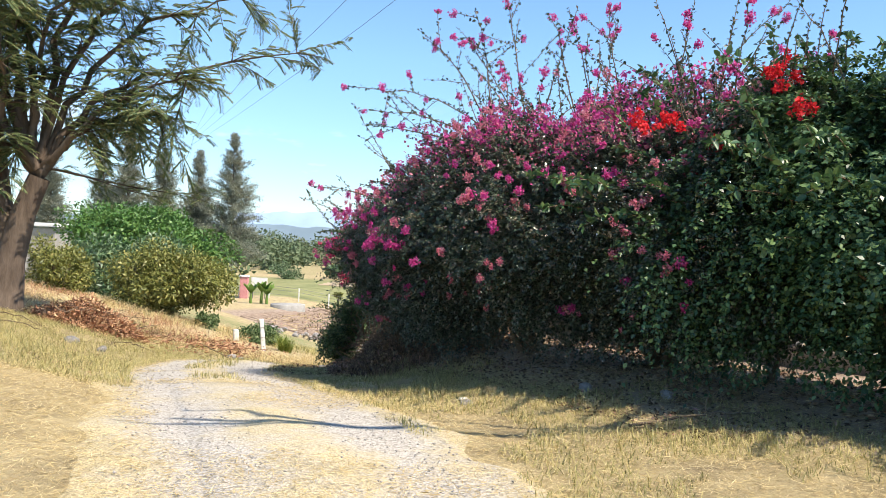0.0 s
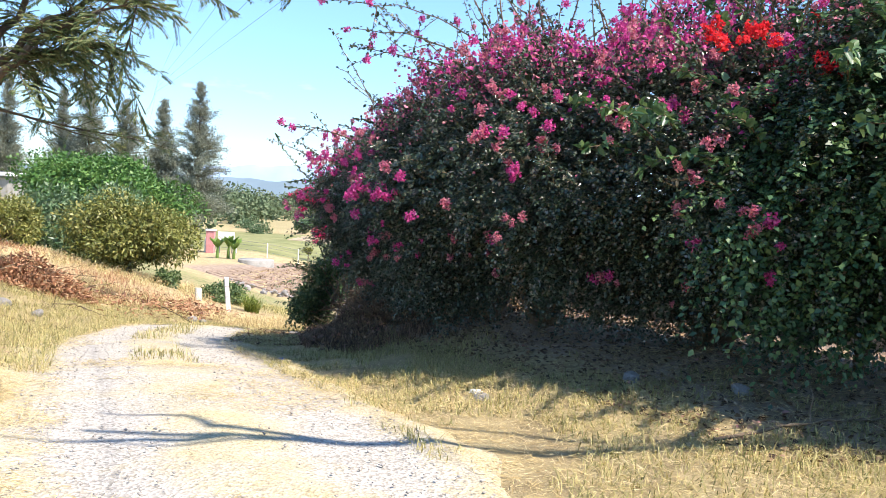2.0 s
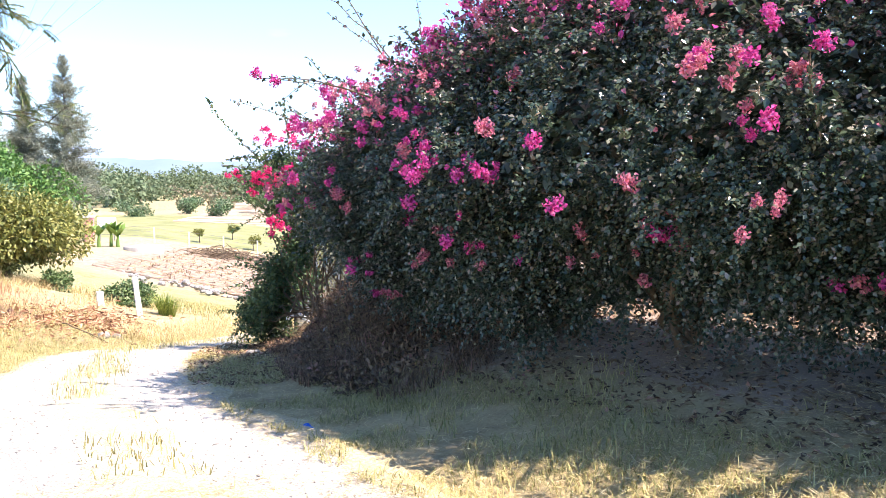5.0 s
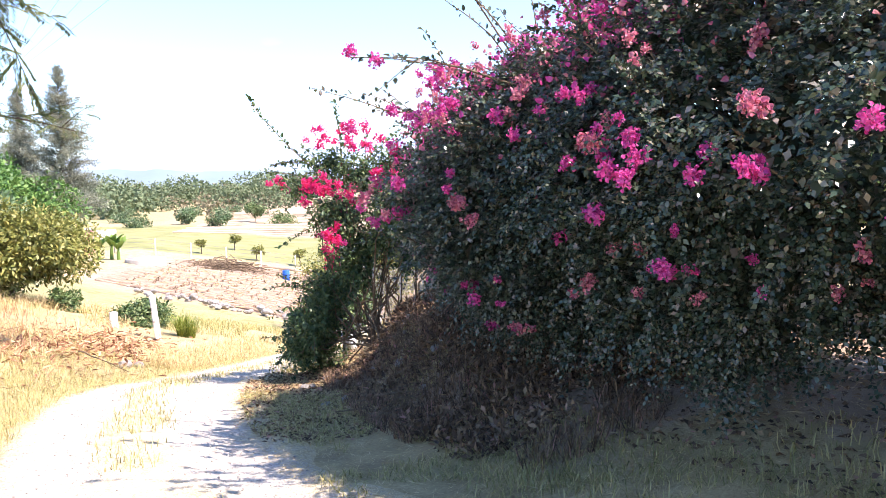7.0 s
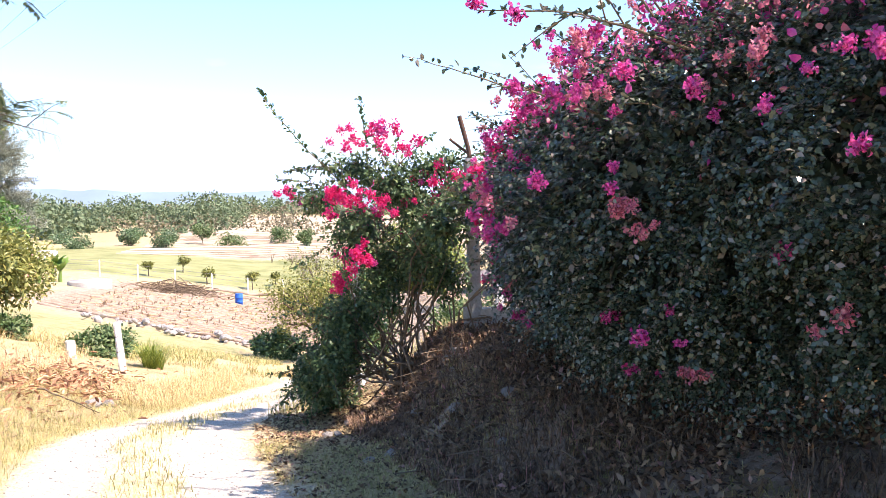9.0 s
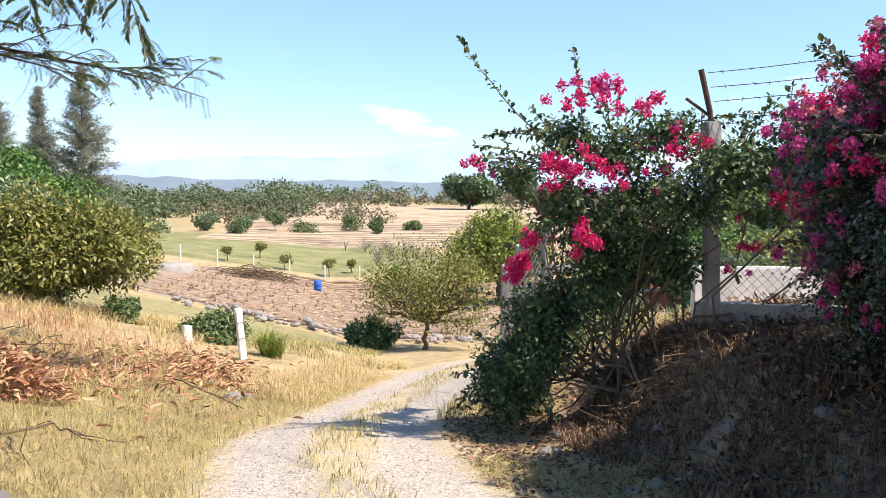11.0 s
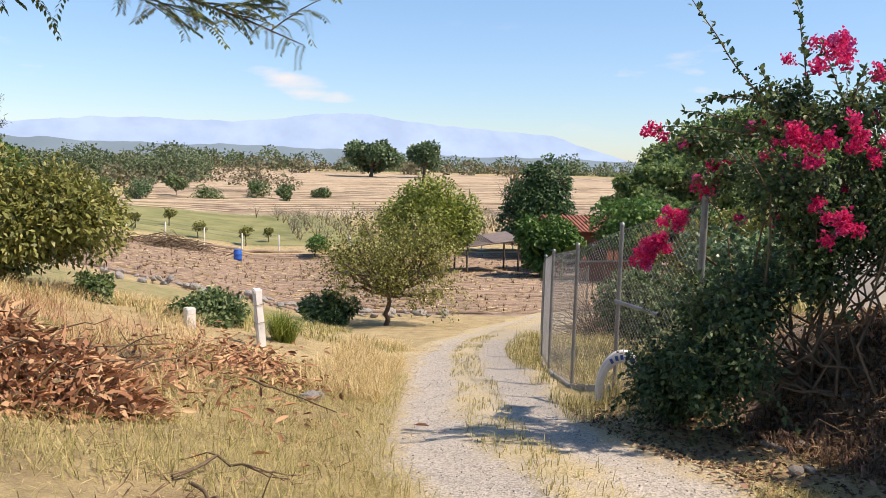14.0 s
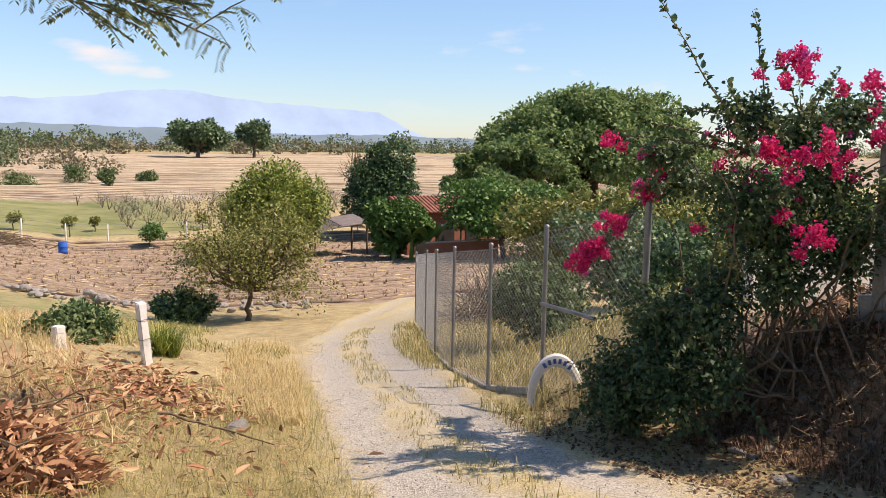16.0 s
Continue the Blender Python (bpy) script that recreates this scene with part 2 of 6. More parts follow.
def road_material():
    """Pale gravel in two wheel tracks, straw between and beside them."""
    m, nt, b = shader("gravel_track", 0.95, 0.1)
    at = nt.nodes.new("ShaderNodeAttribute")
    at.attribute_name = "cover"
    sep = nt.nodes.new("ShaderNodeSeparateColor")
    nt.links.new(at.outputs["Color"], sep.inputs["Color"])
    mid, fine = noise_tex(nt, 3.5, 8, 0.75), noise_tex(nt, 45, 6, 0.75)
    v = nt.nodes.new("ShaderNodeTexVoronoi")
    v.inputs["Scale"].default_value = 62
    nt.links.new(nt.nodes.new("ShaderNodeTexCoord").outputs["Object"], v.inputs["Vector"])
    vs = nt.nodes.new("ShaderNodeSeparateColor")
    nt.links.new(v.outputs["Color"], vs.inputs["Color"])
    gravel = mix(nt, 0.65, ramp(nt, mid, [(0.3, (0.36, 0.315, 0.25)), (0.55, (0.47, 0.42, 0.335)), (0.75, (0.55, 0.495, 0.4))]),
                 ramp(nt, vs.outputs["Red"], [(0.0, (0.18, 0.165, 0.145)), (0.4, (0.4, 0.37, 0.325)), (1.0, (0.62, 0.575, 0.51))]))
    straw = ramp(nt, fine, [(0.34, (0.24, 0.19, 0.11)), (0.5, (0.5, 0.41, 0.235)), (0.68, (0.68, 0.58, 0.36))])
    a = nt.nodes.new("ShaderNodeMath")
    a.operation = "ADD"
    patch = nt.nodes.new("ShaderNodeMath")
    patch.operation, patch.inputs[1].default_value, patch.inputs[2].default_value = "MULTIPLY_ADD", 1.7, -0.85
    nt.links.new(noise_tex(nt, 1.1, 5, 0.7), patch.inputs[0])
    both = nt.nodes.new("ShaderNodeMath")
    both.operation = "ADD"
    nt.links.new(patch.outputs[0], both.inputs[0])
    nt.links.new(mid, both.inputs[1])
    nt.links.new(sep.outputs["Red"], a.inputs[0])
    nt.links.new(both.outputs[0], a.inputs[1])
    r = nt.nodes.new("ShaderNodeMapRange")
    r.inputs["From Min"].default_value, r.inputs["From Max"].default_value = 0.55, 1.15
    nt.links.new(a.outputs[0], r.inputs["Value"])
    nt.links.new(mix(nt, r.outputs["Result"], straw, gravel), b.inputs["Base Color"])
    bump(nt, b, v.outputs["Distance"], 0.7, 0.012)
    return m


# ---- mesh helpers ----
rng = np.random.default_rng(7)


def np_mesh(name, V, F, smooth=False):
    """A mesh from an array of points and an array of faces with equally many corners."""
    me = bpy.data.meshes.new(name)
    V, F = np.asarray(V, np.float32), np.asarray(F, np.int32)
    me.vertices.add(len(V))
    me.vertices.foreach_set("co", V.ravel())
    me.loops.add(F.size)
    me.loops.foreach_set("vertex_index", F.ravel())
    me.polygons.add(len(F))
    me.polygons.foreach_set("loop_start", np.arange(0, F.size, F.shape[1], dtype=np.int32))
    if smooth:
        me.polygons.foreach_set("use_smooth", np.ones(len(F), bool))
    me.update(calc_edges=True)
    return me


MANY = ("foliage", "inner_foliage", "crown", "cane_foliage", "spray_foliage", "scattered_bract", "withered_leaf", "strewn_leaf", "barb", "orchard_twig", "bough", "wire_mesh", "twig", "branch")


def part(name, data, material, parent=None, label=""):
    """One mesh object under a thing; data is a bmesh, a mesh or (points, faces)."""
    if isinstance(data, bmesh.types.BMesh):
        me = bpy.data.meshes.new(name)
        data.to_mesh(me)
        data.free()
    elif isinstance(data, tuple):
        me = np_mesh(name, *data)
    else:
        me = data
    if not me.materials:
        me.materials.append(material)
    ob = new(name, me)
    ob.parent = parent
    return tagged(ob, label, kind="stuff" if name in MANY else "")


def thing(name, label, category, group="", kind="", at=(0, 0, 0)):
    ob = tagged(new(name), label, category, group, kind)
    ob.location = at
    return ob


def joined(pieces):
    V, F, n = [], [], 0
    for v, f in pieces:
        V.append(v)
        F.append(np.asarray(f) + n)
        n += len(v)
    return np.concatenate(V), np.concatenate(F)


def tube(points, radii, sides=7):
    """A round limb through points."""
    P = np.asarray(points, float)
    R = np.broadcast_to(np.asarray(radii, float), (len(P),))
    T = np.gradient(P, axis=0)
    T /= np.linalg.norm(T, axis=1, keepdims=True) + 1e-9
    ref = np.array([0.0, 0, 1]) if abs(T[:, 2]).mean() < 0.8 else np.array([1.0, 0, 0])
    A = np.cross(T, ref)
    A /= np.linalg.norm(A, axis=1, keepdims=True) + 1e-9
    B = np.cross(T, A)
    th = np.arange(sides) / sides * 2 * np.pi
    V = P[:, None] + R[:, None, None] * (np.cos(th)[None, :, None] * A[:, None] + np.sin(th)[None, :, None] * B[:, None])
    i, j = np.meshgrid(np.arange(len(P) - 1), np.arange(sides), indexing="ij")
    k = (j + 1) % sides
    F = np.stack([i * sides + j, i * sides + k, (i + 1) * sides + k, (i + 1) * sides + j], -1).reshape(-1, 4)
    return V.reshape(-1, 3), F


def unit(v):
    return v / (np.linalg.norm(v, axis=-1, keepdims=True) + 1e-9)


def bent(a, b, n=6, sag=0.0, wob=0.05):
    """A crooked line from a to b."""
    a, b = np.asarray(a, float), np.asarray(b, float)
    s = np.linspace(0, 1, n)[:, None]
    p = a + (b - a) * s
    p[:, 2] += (sag * 4 * s * (1 - s))[:, 0]
    k = np.linalg.norm(b - a) * wob
    p[1:-1] += rng.normal(0, k, (n - 2, 3))
    return p


def leaves(P, D, N, length, width, fold=0.25, plain=False):
    """Oval leaves: P where they are fixed, D the way they point, N the side they turn up."""
    P, D = np.asarray(P, float), unit(np.asarray(D, float))
    S = unit(np.cross(D, N))
    U = np.cross(S, D)
    n = len(P)
    L, W = np.broadcast_to(length, (n,))[:, None], np.broadcast_to(width, (n,))[:, None]
    if plain:
        V = np.stack([P, P + D * L * 0.45 + S * W * 0.52 + U * W * fold, P + D * L, P + D * L * 0.45 - S * W * 0.52 + U * W * fold], 1).reshape(-1, 3)
        return V, np.arange(n)[:, None] * 4 + np.array([[0, 1, 2, 3]])
    V = np.stack([P,
                  P + D * L * 0.3 + S * W * 0.48 + U * W * fold, P + D * L * 0.68 + S * W * 0.4 + U * W * fold * 0.6,
                  P + D * L - U * W * fold * 0.5,
                  P + D * L * 0.68 - S * W * 0.4 + U * W * fold * 0.6, P + D * L * 0.3 - S * W * 0.48 + U * W * fold], 1).reshape(-1, 3)
    o = np.arange(n)[:, None] * 6
    F = np.concatenate([o + np.array([[0, 1, 2, 3]]), o + np.array([[0, 3, 4, 5]])], 0)
    return V, F


def blades(P, height, width, lean=0.5, up=None):
    """Grass blades in two bent quads that end in a point."""
    n = len(P)
    a = rng.uniform(0, 2 * np.pi, n)
    D = np.stack([np.cos(a), np.sin(a), np.zeros(n)], 1)
    S = np.stack([-np.sin(a), np.cos(a), np.zeros(n)], 1)
    Z = np.array([[0, 0, 1.0]])
    h, w, l = np.broadcast_to(height, (n,))[:, None], np.broadcast_to(width, (n,))[:, None], rng.uniform(0.1, 1, (n, 1)) * lean
    V = np.stack([P - S * w, P + S * w, P + Z * h * 0.6 + D * h * l * 0.4 + S * w * 0.7, P + Z * h * 0.6 + D * h * l * 0.4 - S * w * 0.7,
                  P + Z * h * (1 - 0.4 * l) + D * h * l + S * w * 0.15, P + Z * h * (1 - 0.4 * l) + D * h * l - S * w * 0.15], 1).reshape(-1, 3)
    o = np.arange(n)[:, None] * 6
    return V, np.concatenate([o + np.array([[0, 1, 2, 3]]), o + np.array([[3, 2, 4, 5]])], 0)


def wave(x, y, s, seed):
    """Smooth value noise from -1 to 1 in the plane, for arrays."""
    x, y = np.asarray(x, float) / s + seed * 17.3, np.asarray(y, float) / s - seed * 9.1
    i, j = np.floor(x), np.floor(y)
    u, v = x - i, y - j
    u, v = u * u * (3 - 2 * u), v * v * (3 - 2 * v)

    def h(a, b):
        q = np.sin(a * 127.1 + b * 311.7 + seed) * 43758.5453
        return (q - np.floor(q)) * 2 - 1
    return (h(i, j) * (1 - u) + h(i + 1, j) * u) * (1 - v) + (h(i, j + 1) * (1 - u) + h(i + 1, j + 1) * u) * v


# ---- lie of the land ----
ROAD_Y = (-60, 0, 4.4, 7, 10.5, 13.4, 17.4, 21.7, 24, 28, 32, 36.8, 41, 46, 60)
ROAD_X = (6, 0.9, -0.4, -1.5, -3.0, -3.9, -4.25, -3.0, -2.3, -1.05, 0.9, 4.0, 7.0, 11.5, 26)
FALL_Y = (-60, 0, 6, 8, 10.7, 12, 17.3, 18.5, 21.7, 23.9, 30, 40, 46, 60, 76, 84, 100, 160, 260, 360, 450, 700, 1500, 5000)
FALL_Z = (1, 0.0, -0.18, -0.3, -0.62, -0.82, -1.42, -1.7, -2.25, -2.58, -3.55, -5.1, -5.7, -6.6, -7.4, -6.7, -6.3, -5.2, -4.8, -4.0, -6, -25, -30, -30)


def road_x(y):
    return sum(np.interp(np.asarray(y, float) + o, ROAD_Y, ROAD_X) for o in (-1.2, 0, 1.2)) / 3


def land(x, y):
    """Height of the ground."""
    x, y = np.asarray(x, float), np.asarray(y, float)
    z = sum(np.interp(y + o, FALL_Y, FALL_Z) for o in (-0.8, 0, 0.8)) / 3
    d = x - road_x(y)
    near = np.interp(y, (-40, 3, 9, 60, 90, 140), (0.15, 0.3, 0.95, 1, 0.6, 0))
    left = np.clip(-(x - np.minimum(road_x(y), -1.0)) - 1.15, 0, None)
    z = z + near * np.minimum(0.2 * left + 0.02 * np.minimum(left, 2) ** 2, 3)
    k = np.interp(y, (2, 6, 10, 13, 16, 18.3, 20.5, 22, 24.5, 33, 60), (0.03, 0.05, 0.15, 0.24, 0.45, 0.52, 0.42, 0.25, 0.03, -0.08, 0))
    cap = np.interp(y, (6, 10, 16, 20), (0.25, 0.5, 1.2, 1.1))
    r = 1.15 * np.clip(d - 1.5, 0, None)
    gentle = np.clip(k * r, -0.4, cap)
    high = np.interp(y, (9, 11, 13, 15, 16.5, 18, 19.5), (0.08, 0.18, 0.33, 0.62, 0.78, 0.82, 0.7))
    f = np.clip((d - 2.3) / 0.9, 0, 1)
    steep = high * f * f * (3 - 2 * f) + 0.08 * np.clip(d - 1.5, 0, 1.5) + 0.22 * np.clip(d - 3.1, 0, 1.3)
    cut_ = np.interp(y, (9.5, 11.5, 17.8, 19.2), (0, 1, 1, 0))
    z = z + gentle * (1 - cut_) + steep * cut_
    near_n = np.clip(1 - (np.hypot(x, y - 12) - 30) / 30, 0, 1)
    z = z + near_n * (0.05 * wave(x, y, 1.7, 1) + 0.02 * wave(x, y, 0.5, 2)) * np.clip((np.abs(d) - 0.7) / 1.0, 0.25, 1)
    return z + 0.35 * wave(x, y, 40, 3) * np.clip((y - 70) / 60, 0, 1)


def spread(lo, a, b, hi, step, grow):
    mid = list(np.arange(a, b + step / 2, step))
    for sign, end in ((1, hi), (-1, lo)):
        s = step
        while sign * mid[-1 if sign > 0 else 0] < sign * end:
            s *= grow
            v = (mid[-1] if sign > 0 else mid[0]) + sign * s
            mid.append(v) if sign > 0 else mid.insert(0, v)
    return np.array(mid)


def sheet(xs, ys):
    X, Y = np.meshgrid(xs, ys)
    V = np.stack([X, Y, land(X, Y)], -1).reshape(-1, 3)
    i, j = np.meshgrid(np.arange(len(ys) - 1), np.arange(len(xs) - 1), indexing="ij")
    o = i * len(xs) + j
    return V, np.stack([o, o + 1, o + len(xs) + 1, o + len(xs)], -1).reshape(-1, 4)


def soft(v, a, b):
    return np.clip((v - a) / (b - a), 0, 1)


def paint(me, V, masks):
    """Which kind of ground cover lies where, as an attribute for the material."""
    at = me.attributes.new("cover", "FLOAT_COLOR", "POINT")
    c = np.ones((len(V), 4), np.float32)
    for k, mk in enumerate(masks):
        c[:, k] = mk
    at.data.foreach_set("color", c.ravel())


V, F = sheet(spread(-4600, -11, 6, 4600, 0.2, 1.09), spread(-300, -3, 28, 4900, 0.2, 1.07))
me = np_mesh("ground", V, F, True)
x, y = V[:, 0], V[:, 1]
edge = 44.3 - 0.42 * np.clip(x, -16, 6)
lawn = soft(y, 81, 82.5) * (1 - soft(y, 122 - x * 0.3, 136 - x * 0.3)) * (1 - soft(x, 2, 16))
scrub = 0.46 * soft(y, 124 - x * 0.3, 138 - x * 0.3) * (1 - soft(x, -22 - (y - 110) * 0.1, -8 - (y - 110) * 0.1))
lawn = np.maximum(np.maximum(lawn, scrub), 0.5 * soft(y, 310, 340))
lawn = np.maximum(lawn, 0.52 * soft(y, 30, 34) * (1 - soft(y, edge - 1.5, edge)) * (1 - soft(x, -3.5, -2)))
tilled = soft(y, edge, edge + 1) * (1 - soft(y, 79, 80.5)) * soft(x, -16, -13)
stubble = soft(y, 106, 114) * (1 - soft(y, 300, 330)) * soft(x, -14 - (y - 110) * 0.1, -6 - (y - 110) * 0.1)
bare = x - road_x(y)
bank = 0.8 * soft(bare, 2.0, 2.5) * (1 - soft(bare, 4.5, 5.5)) * soft(y, 10, 12) * (1 - soft(y, 18, 19.5))
under = 0.6 * soft(bare, 2.9, 3.6) * (1 - soft(bare, 7.5, 8.5)) * soft(y, 4, 6) * (1 - soft(y, 17, 18))
tilled = np.maximum(np.maximum(tilled, bank), under)
paint(me, V, (lawn, tilled, stubble))
ground = part("ground", me, ground_material(), None)
tagged(ground, "dry straw-coloured ground with pasture and ploughed fields beyond", "ground", kind="structure")

def lift(x, y, d):
    """How far the track lies over the ground, by the distance from its middle; its edges wander and sink in."""
    d = np.abs(d) + 0.16 * wave(x, y, 0.9, 12) + 0.07 * wave(x, y, 0.28, 13)
    return 0.05 + 0.03 * np.exp(-(d / 0.3) ** 2) - 0.02 * np.exp(-((d - 0.75) / 0.3) ** 2) - 0.3 * np.clip(d - 1.12, 0, 0.5)


# gravel track, its edges sunk into the ground
ys = np.concatenate([np.arange(-25, 30, 0.15), np.arange(30, 60, 0.5)])
us = np.linspace(-1.6, 1.6, 33)
U, Y = np.meshgrid(us, ys)
slope = np.gradient(road_x(ys), ys)
nx, ny = 1 / np.sqrt(1 + slope ** 2), -slope / np.sqrt(1 + slope ** 2)
X, Y = road_x(Y) + U * nx[:, None], Y + U * ny[:, None]
Z = land(X, Y) + lift(X, Y, U) + 0.012 * wave(X, Y, 0.35, 5)
V = np.stack([X, Y, Z], -1).reshape(-1, 3)
i, j = np.meshgrid(np.arange(len(ys) - 1), np.arange(len(us) - 1), indexing="ij")
o = i * len(us) + j
me = np_mesh("road", V, np.stack([o, o + 1, o + len(us) + 1, o + len(us)], -1).reshape(-1, 4), True)
u = np.abs(U.ravel())
fade = np.interp(V[:, 1], (0, 5, 12, 26, 34), (0.85, 0.9, 1.05, 1.0, 0.4))
track = np.maximum(np.exp(-((u - 0.62) / 0.42) ** 2), 0.36 * np.exp(-(u / 0.9) ** 4)) * fade
paint(me, V, (track * 0.85, track, track))
tagged(part("road", me, road_material()), "pale gravel farm track with two worn wheel ruts", "road", kind="structure")


# ---- plants ----
def shoot(a, d, length, droop, n=10):
    """An arching cane from a that sets out along d."""
    s = np.linspace(0, 1, n)[:, None] * length
    d = np.asarray(d, float) / np.linalg.norm(d)
    p = np.asarray(a, float) + d * s
    p[:, 2] -= (droop * (s ** 2))[:, 0]
    p += np.cumsum(rng.normal(0, 0.012 * length, p.shape), axis=0) * np.linspace(0, 1, n)[:, None]
    return p


def along(P, step):
    """Places and directions at even steps along a line."""
    seg = np.linalg.norm(np.diff(P, axis=0), axis=1)
    c = np.concatenate([[0], np.cumsum(seg)])
    s = np.arange(step, c[-1], step)
    Q = np.stack([np.interp(s, c, P[:, k]) for k in range(3)], 1)
    T = np.stack([np.interp(s, c, np.gradient(P[:, k])) for k in range(3)], 1)
    return Q, unit(T)


def cane_leaves(P, step, size):
    Q, T = along(P, step)
    n = len(Q)
    D = T * 0.5 + unit(rng.normal(0, 1, (n, 3))) * 0.9
    L = size * rng.uniform(0.6, 1.2, n)
    return leaves(Q + rng.normal(0, 0.01, (n, 3)), D, np.array([[0, 0, 1.0]]) + rng.normal(0, 0.5, (n, 3)), L, L * 0.62)


def flower_mesh(name, material, n=26, r=0.085, size=0.05):
    """A loose head of papery bracts."""
    d = unit(rng.normal(0, 1, (n, 3)))
    P = d * r * rng.uniform(0.25, 1, (n, 1)) * np.array([[1.2, 1.0, 0.75]])
    L = size * rng.uniform(0.7, 1.2, n)
    V, F = leaves(P, d * 0.5 + rng.normal(0, 0.7, (n, 3)), d + rng.normal(0, 0.7, (n, 3)), L, L * 0.95, 0.3)
    # every bract is held by a fine stalk from the middle of the head
    stalk = np.arange(n) * 6
    V = np.concatenate([V, [(0, 0, 0), (0.002, 0.001, 0)], P + 0.002])
    c = np.full(n, 6 * n)
    F = np.concatenate([F, np.stack([c, stalk, c + 2 + np.arange(n), c + 1], 1)])
    me = np_mesh(name, V, F)
    me.materials.append(material)
    return me


PINK_HEADS = [flower_mesh("flower_head", M_PINK, 64, 0.075, 0.034) for _ in range(3)]
FADED_HEADS = [flower_mesh("flower_head", M_FADED, 54, 0.07, 0.033) for _ in range(2)]
CRIMSON_HEADS = [flower_mesh("flower_head", M_CRIMSON, 56, 0.085, 0.036) for _ in range(3)]
SCARLET_HEADS = [flower_mesh("flower_head", M_SCARLET, 34, 0.075, 0.042) for _ in range(2)]


def head(meshes, place, size, parent):
    ob = new("flower_head", meshes[rng.integers(len(meshes))])
    ob.matrix_basis = Matrix.LocRotScale(Vector(place), Euler(rng.uniform(0, 6.28, 3)), Vector((size, size, size)))
    ob.parent = parent
    return ob


class Mass:
    """A hedge-like mass that follows a line: half width, height and lower edge change along it; phi runs from the front foot over the top."""

    def __init__(self, C, W, H, foot, seed):
        self.C, self.W, self.H, self.foot, self.seed = np.array(C, float), np.array(W, float), np.array(H, float), np.array(foot, float), seed
        self.s = np.concatenate([[0], np.cumsum(np.linalg.norm(np.diff(self.C, axis=0), axis=1))])

    def at(self, s, phi, r):
        C = np.stack([np.interp(s, self.s, self.C[:, k]) for k in range(2)], 1)
        e = 0.4
        T = unit(np.stack([np.interp(s + e, self.s, self.C[:, k]) - np.interp(s - e, self.s, self.C[:, k]) for k in range(2)], 1))
        O = np.stack([T[:, 1], -T[:, 0]], 1) * -1
        W, H = np.interp(s, self.s, self.W), np.interp(s, self.s, self.H)
        lump = 1 + 0.2 * wave(s, phi * 1.6, 0.9, self.seed) + 0.17 * wave(s, phi * 1.6, 0.35, self.seed + 1) + 0.06 * wave(s, phi * 1.6, 0.13, self.seed + 2)
        r = r * lump
        g = land(C[:, 0], C[:, 1])
        mid = 0.45 * H
        up = np.sin(phi)
        z = g + mid + np.where(up > 0, (H - mid) * np.sign(up) * np.abs(up), (mid - np.interp(s, self.s, self.foot)) * up) * r
        off = np.cos(phi) * W * r * np.where(up < 0, 1 - 0.25 * np.abs(up), 1)
        P = np.stack([C[:, 0] + O[:, 0] * off, C[:, 1] + O[:, 1] * off, z], 1)
        N = unit(np.stack([O[:, 0] * np.cos(phi), O[:, 1] * np.cos(phi), up * 0.9], 1))
        return P, N


def fill(mass, n, size, smin, smax, pmin=-1.3, pmax=2.3, deep=0.16, hang=0.5, most=1.1, plain=False):
    s = rng.uniform(smin, smax, n)
    phi = rng.uniform(pmin, pmax, n)
    r = 1 - np.abs(rng.normal(0, deep, n))
    P, N = mass.at(s, phi, np.clip(r * most / 1.1, 0.2, most))
    D = N * rng.uniform(0.1, 1, (n, 1)) + rng.normal(0, 0.6, (n, 3)) + np.array([[0, 0, -hang]])
    U = N * 0.7 + np.array([[0, 0, 0.6]]) + rng.normal(0, 0.45, (n, 3))
    L = size * rng.uniform(0.55, 1.25, n)
    return leaves(P, D, U, L, L * 0.62, 0.25, plain)


def spray_fill(mass, n, per, size, smin, smax, pmin, pmax, lo, hi, droop, most=0.98, plain=True):
    """Leafy branchlets that stand out of the mass and nod, with gaps between them."""
    P, N = mass.at(rng.uniform(smin, smax, n), rng.uniform(pmin, pmax, n), most - np.abs(rng.normal(0, 0.1, n)))
    d = unit(N * 0.8 + rng.normal(0, 0.5, (n, 3)) + np.array([[0, 0, 0.15]]))
    L = rng.uniform(lo, hi, n)
    t = np.tile(np.linspace(0.08, 1, per), n) + rng.normal(0, 0.03, n * per)
    k = np.repeat(np.arange(n), per)
    s = (t * L[k])[:, None]
    Q = P[k] + d[k] * s - np.array([[0, 0, 1.0]]) * droop * s ** 2 / (L[k][:, None] + 0.1) + rng.normal(0, 0.012, (n * per, 3))
    T = d[k] - np.array([[0, 0, 1.0]]) * droop * t[:, None]
    side = unit(np.cross(T, np.array([[0, 0, 1.0]]))) * np.where(np.arange(n * per) % 2, 1, -1)[:, None]
    D = T * 0.45 + side * 0.8 + rng.normal(0, 0.4, (n * per, 3)) - np.array([[0, 0, 0.25]])
    U = np.array([[0, 0, 0.8]]) + N[k] * 0.5 + rng.normal(0, 0.4, (n * per, 3))
    W = size * rng.uniform(0.6, 1.25, n * per) * (1.1 - 0.35 * t)
    return leaves(Q, D, U, W, W * 0.62, 0.22, plain)


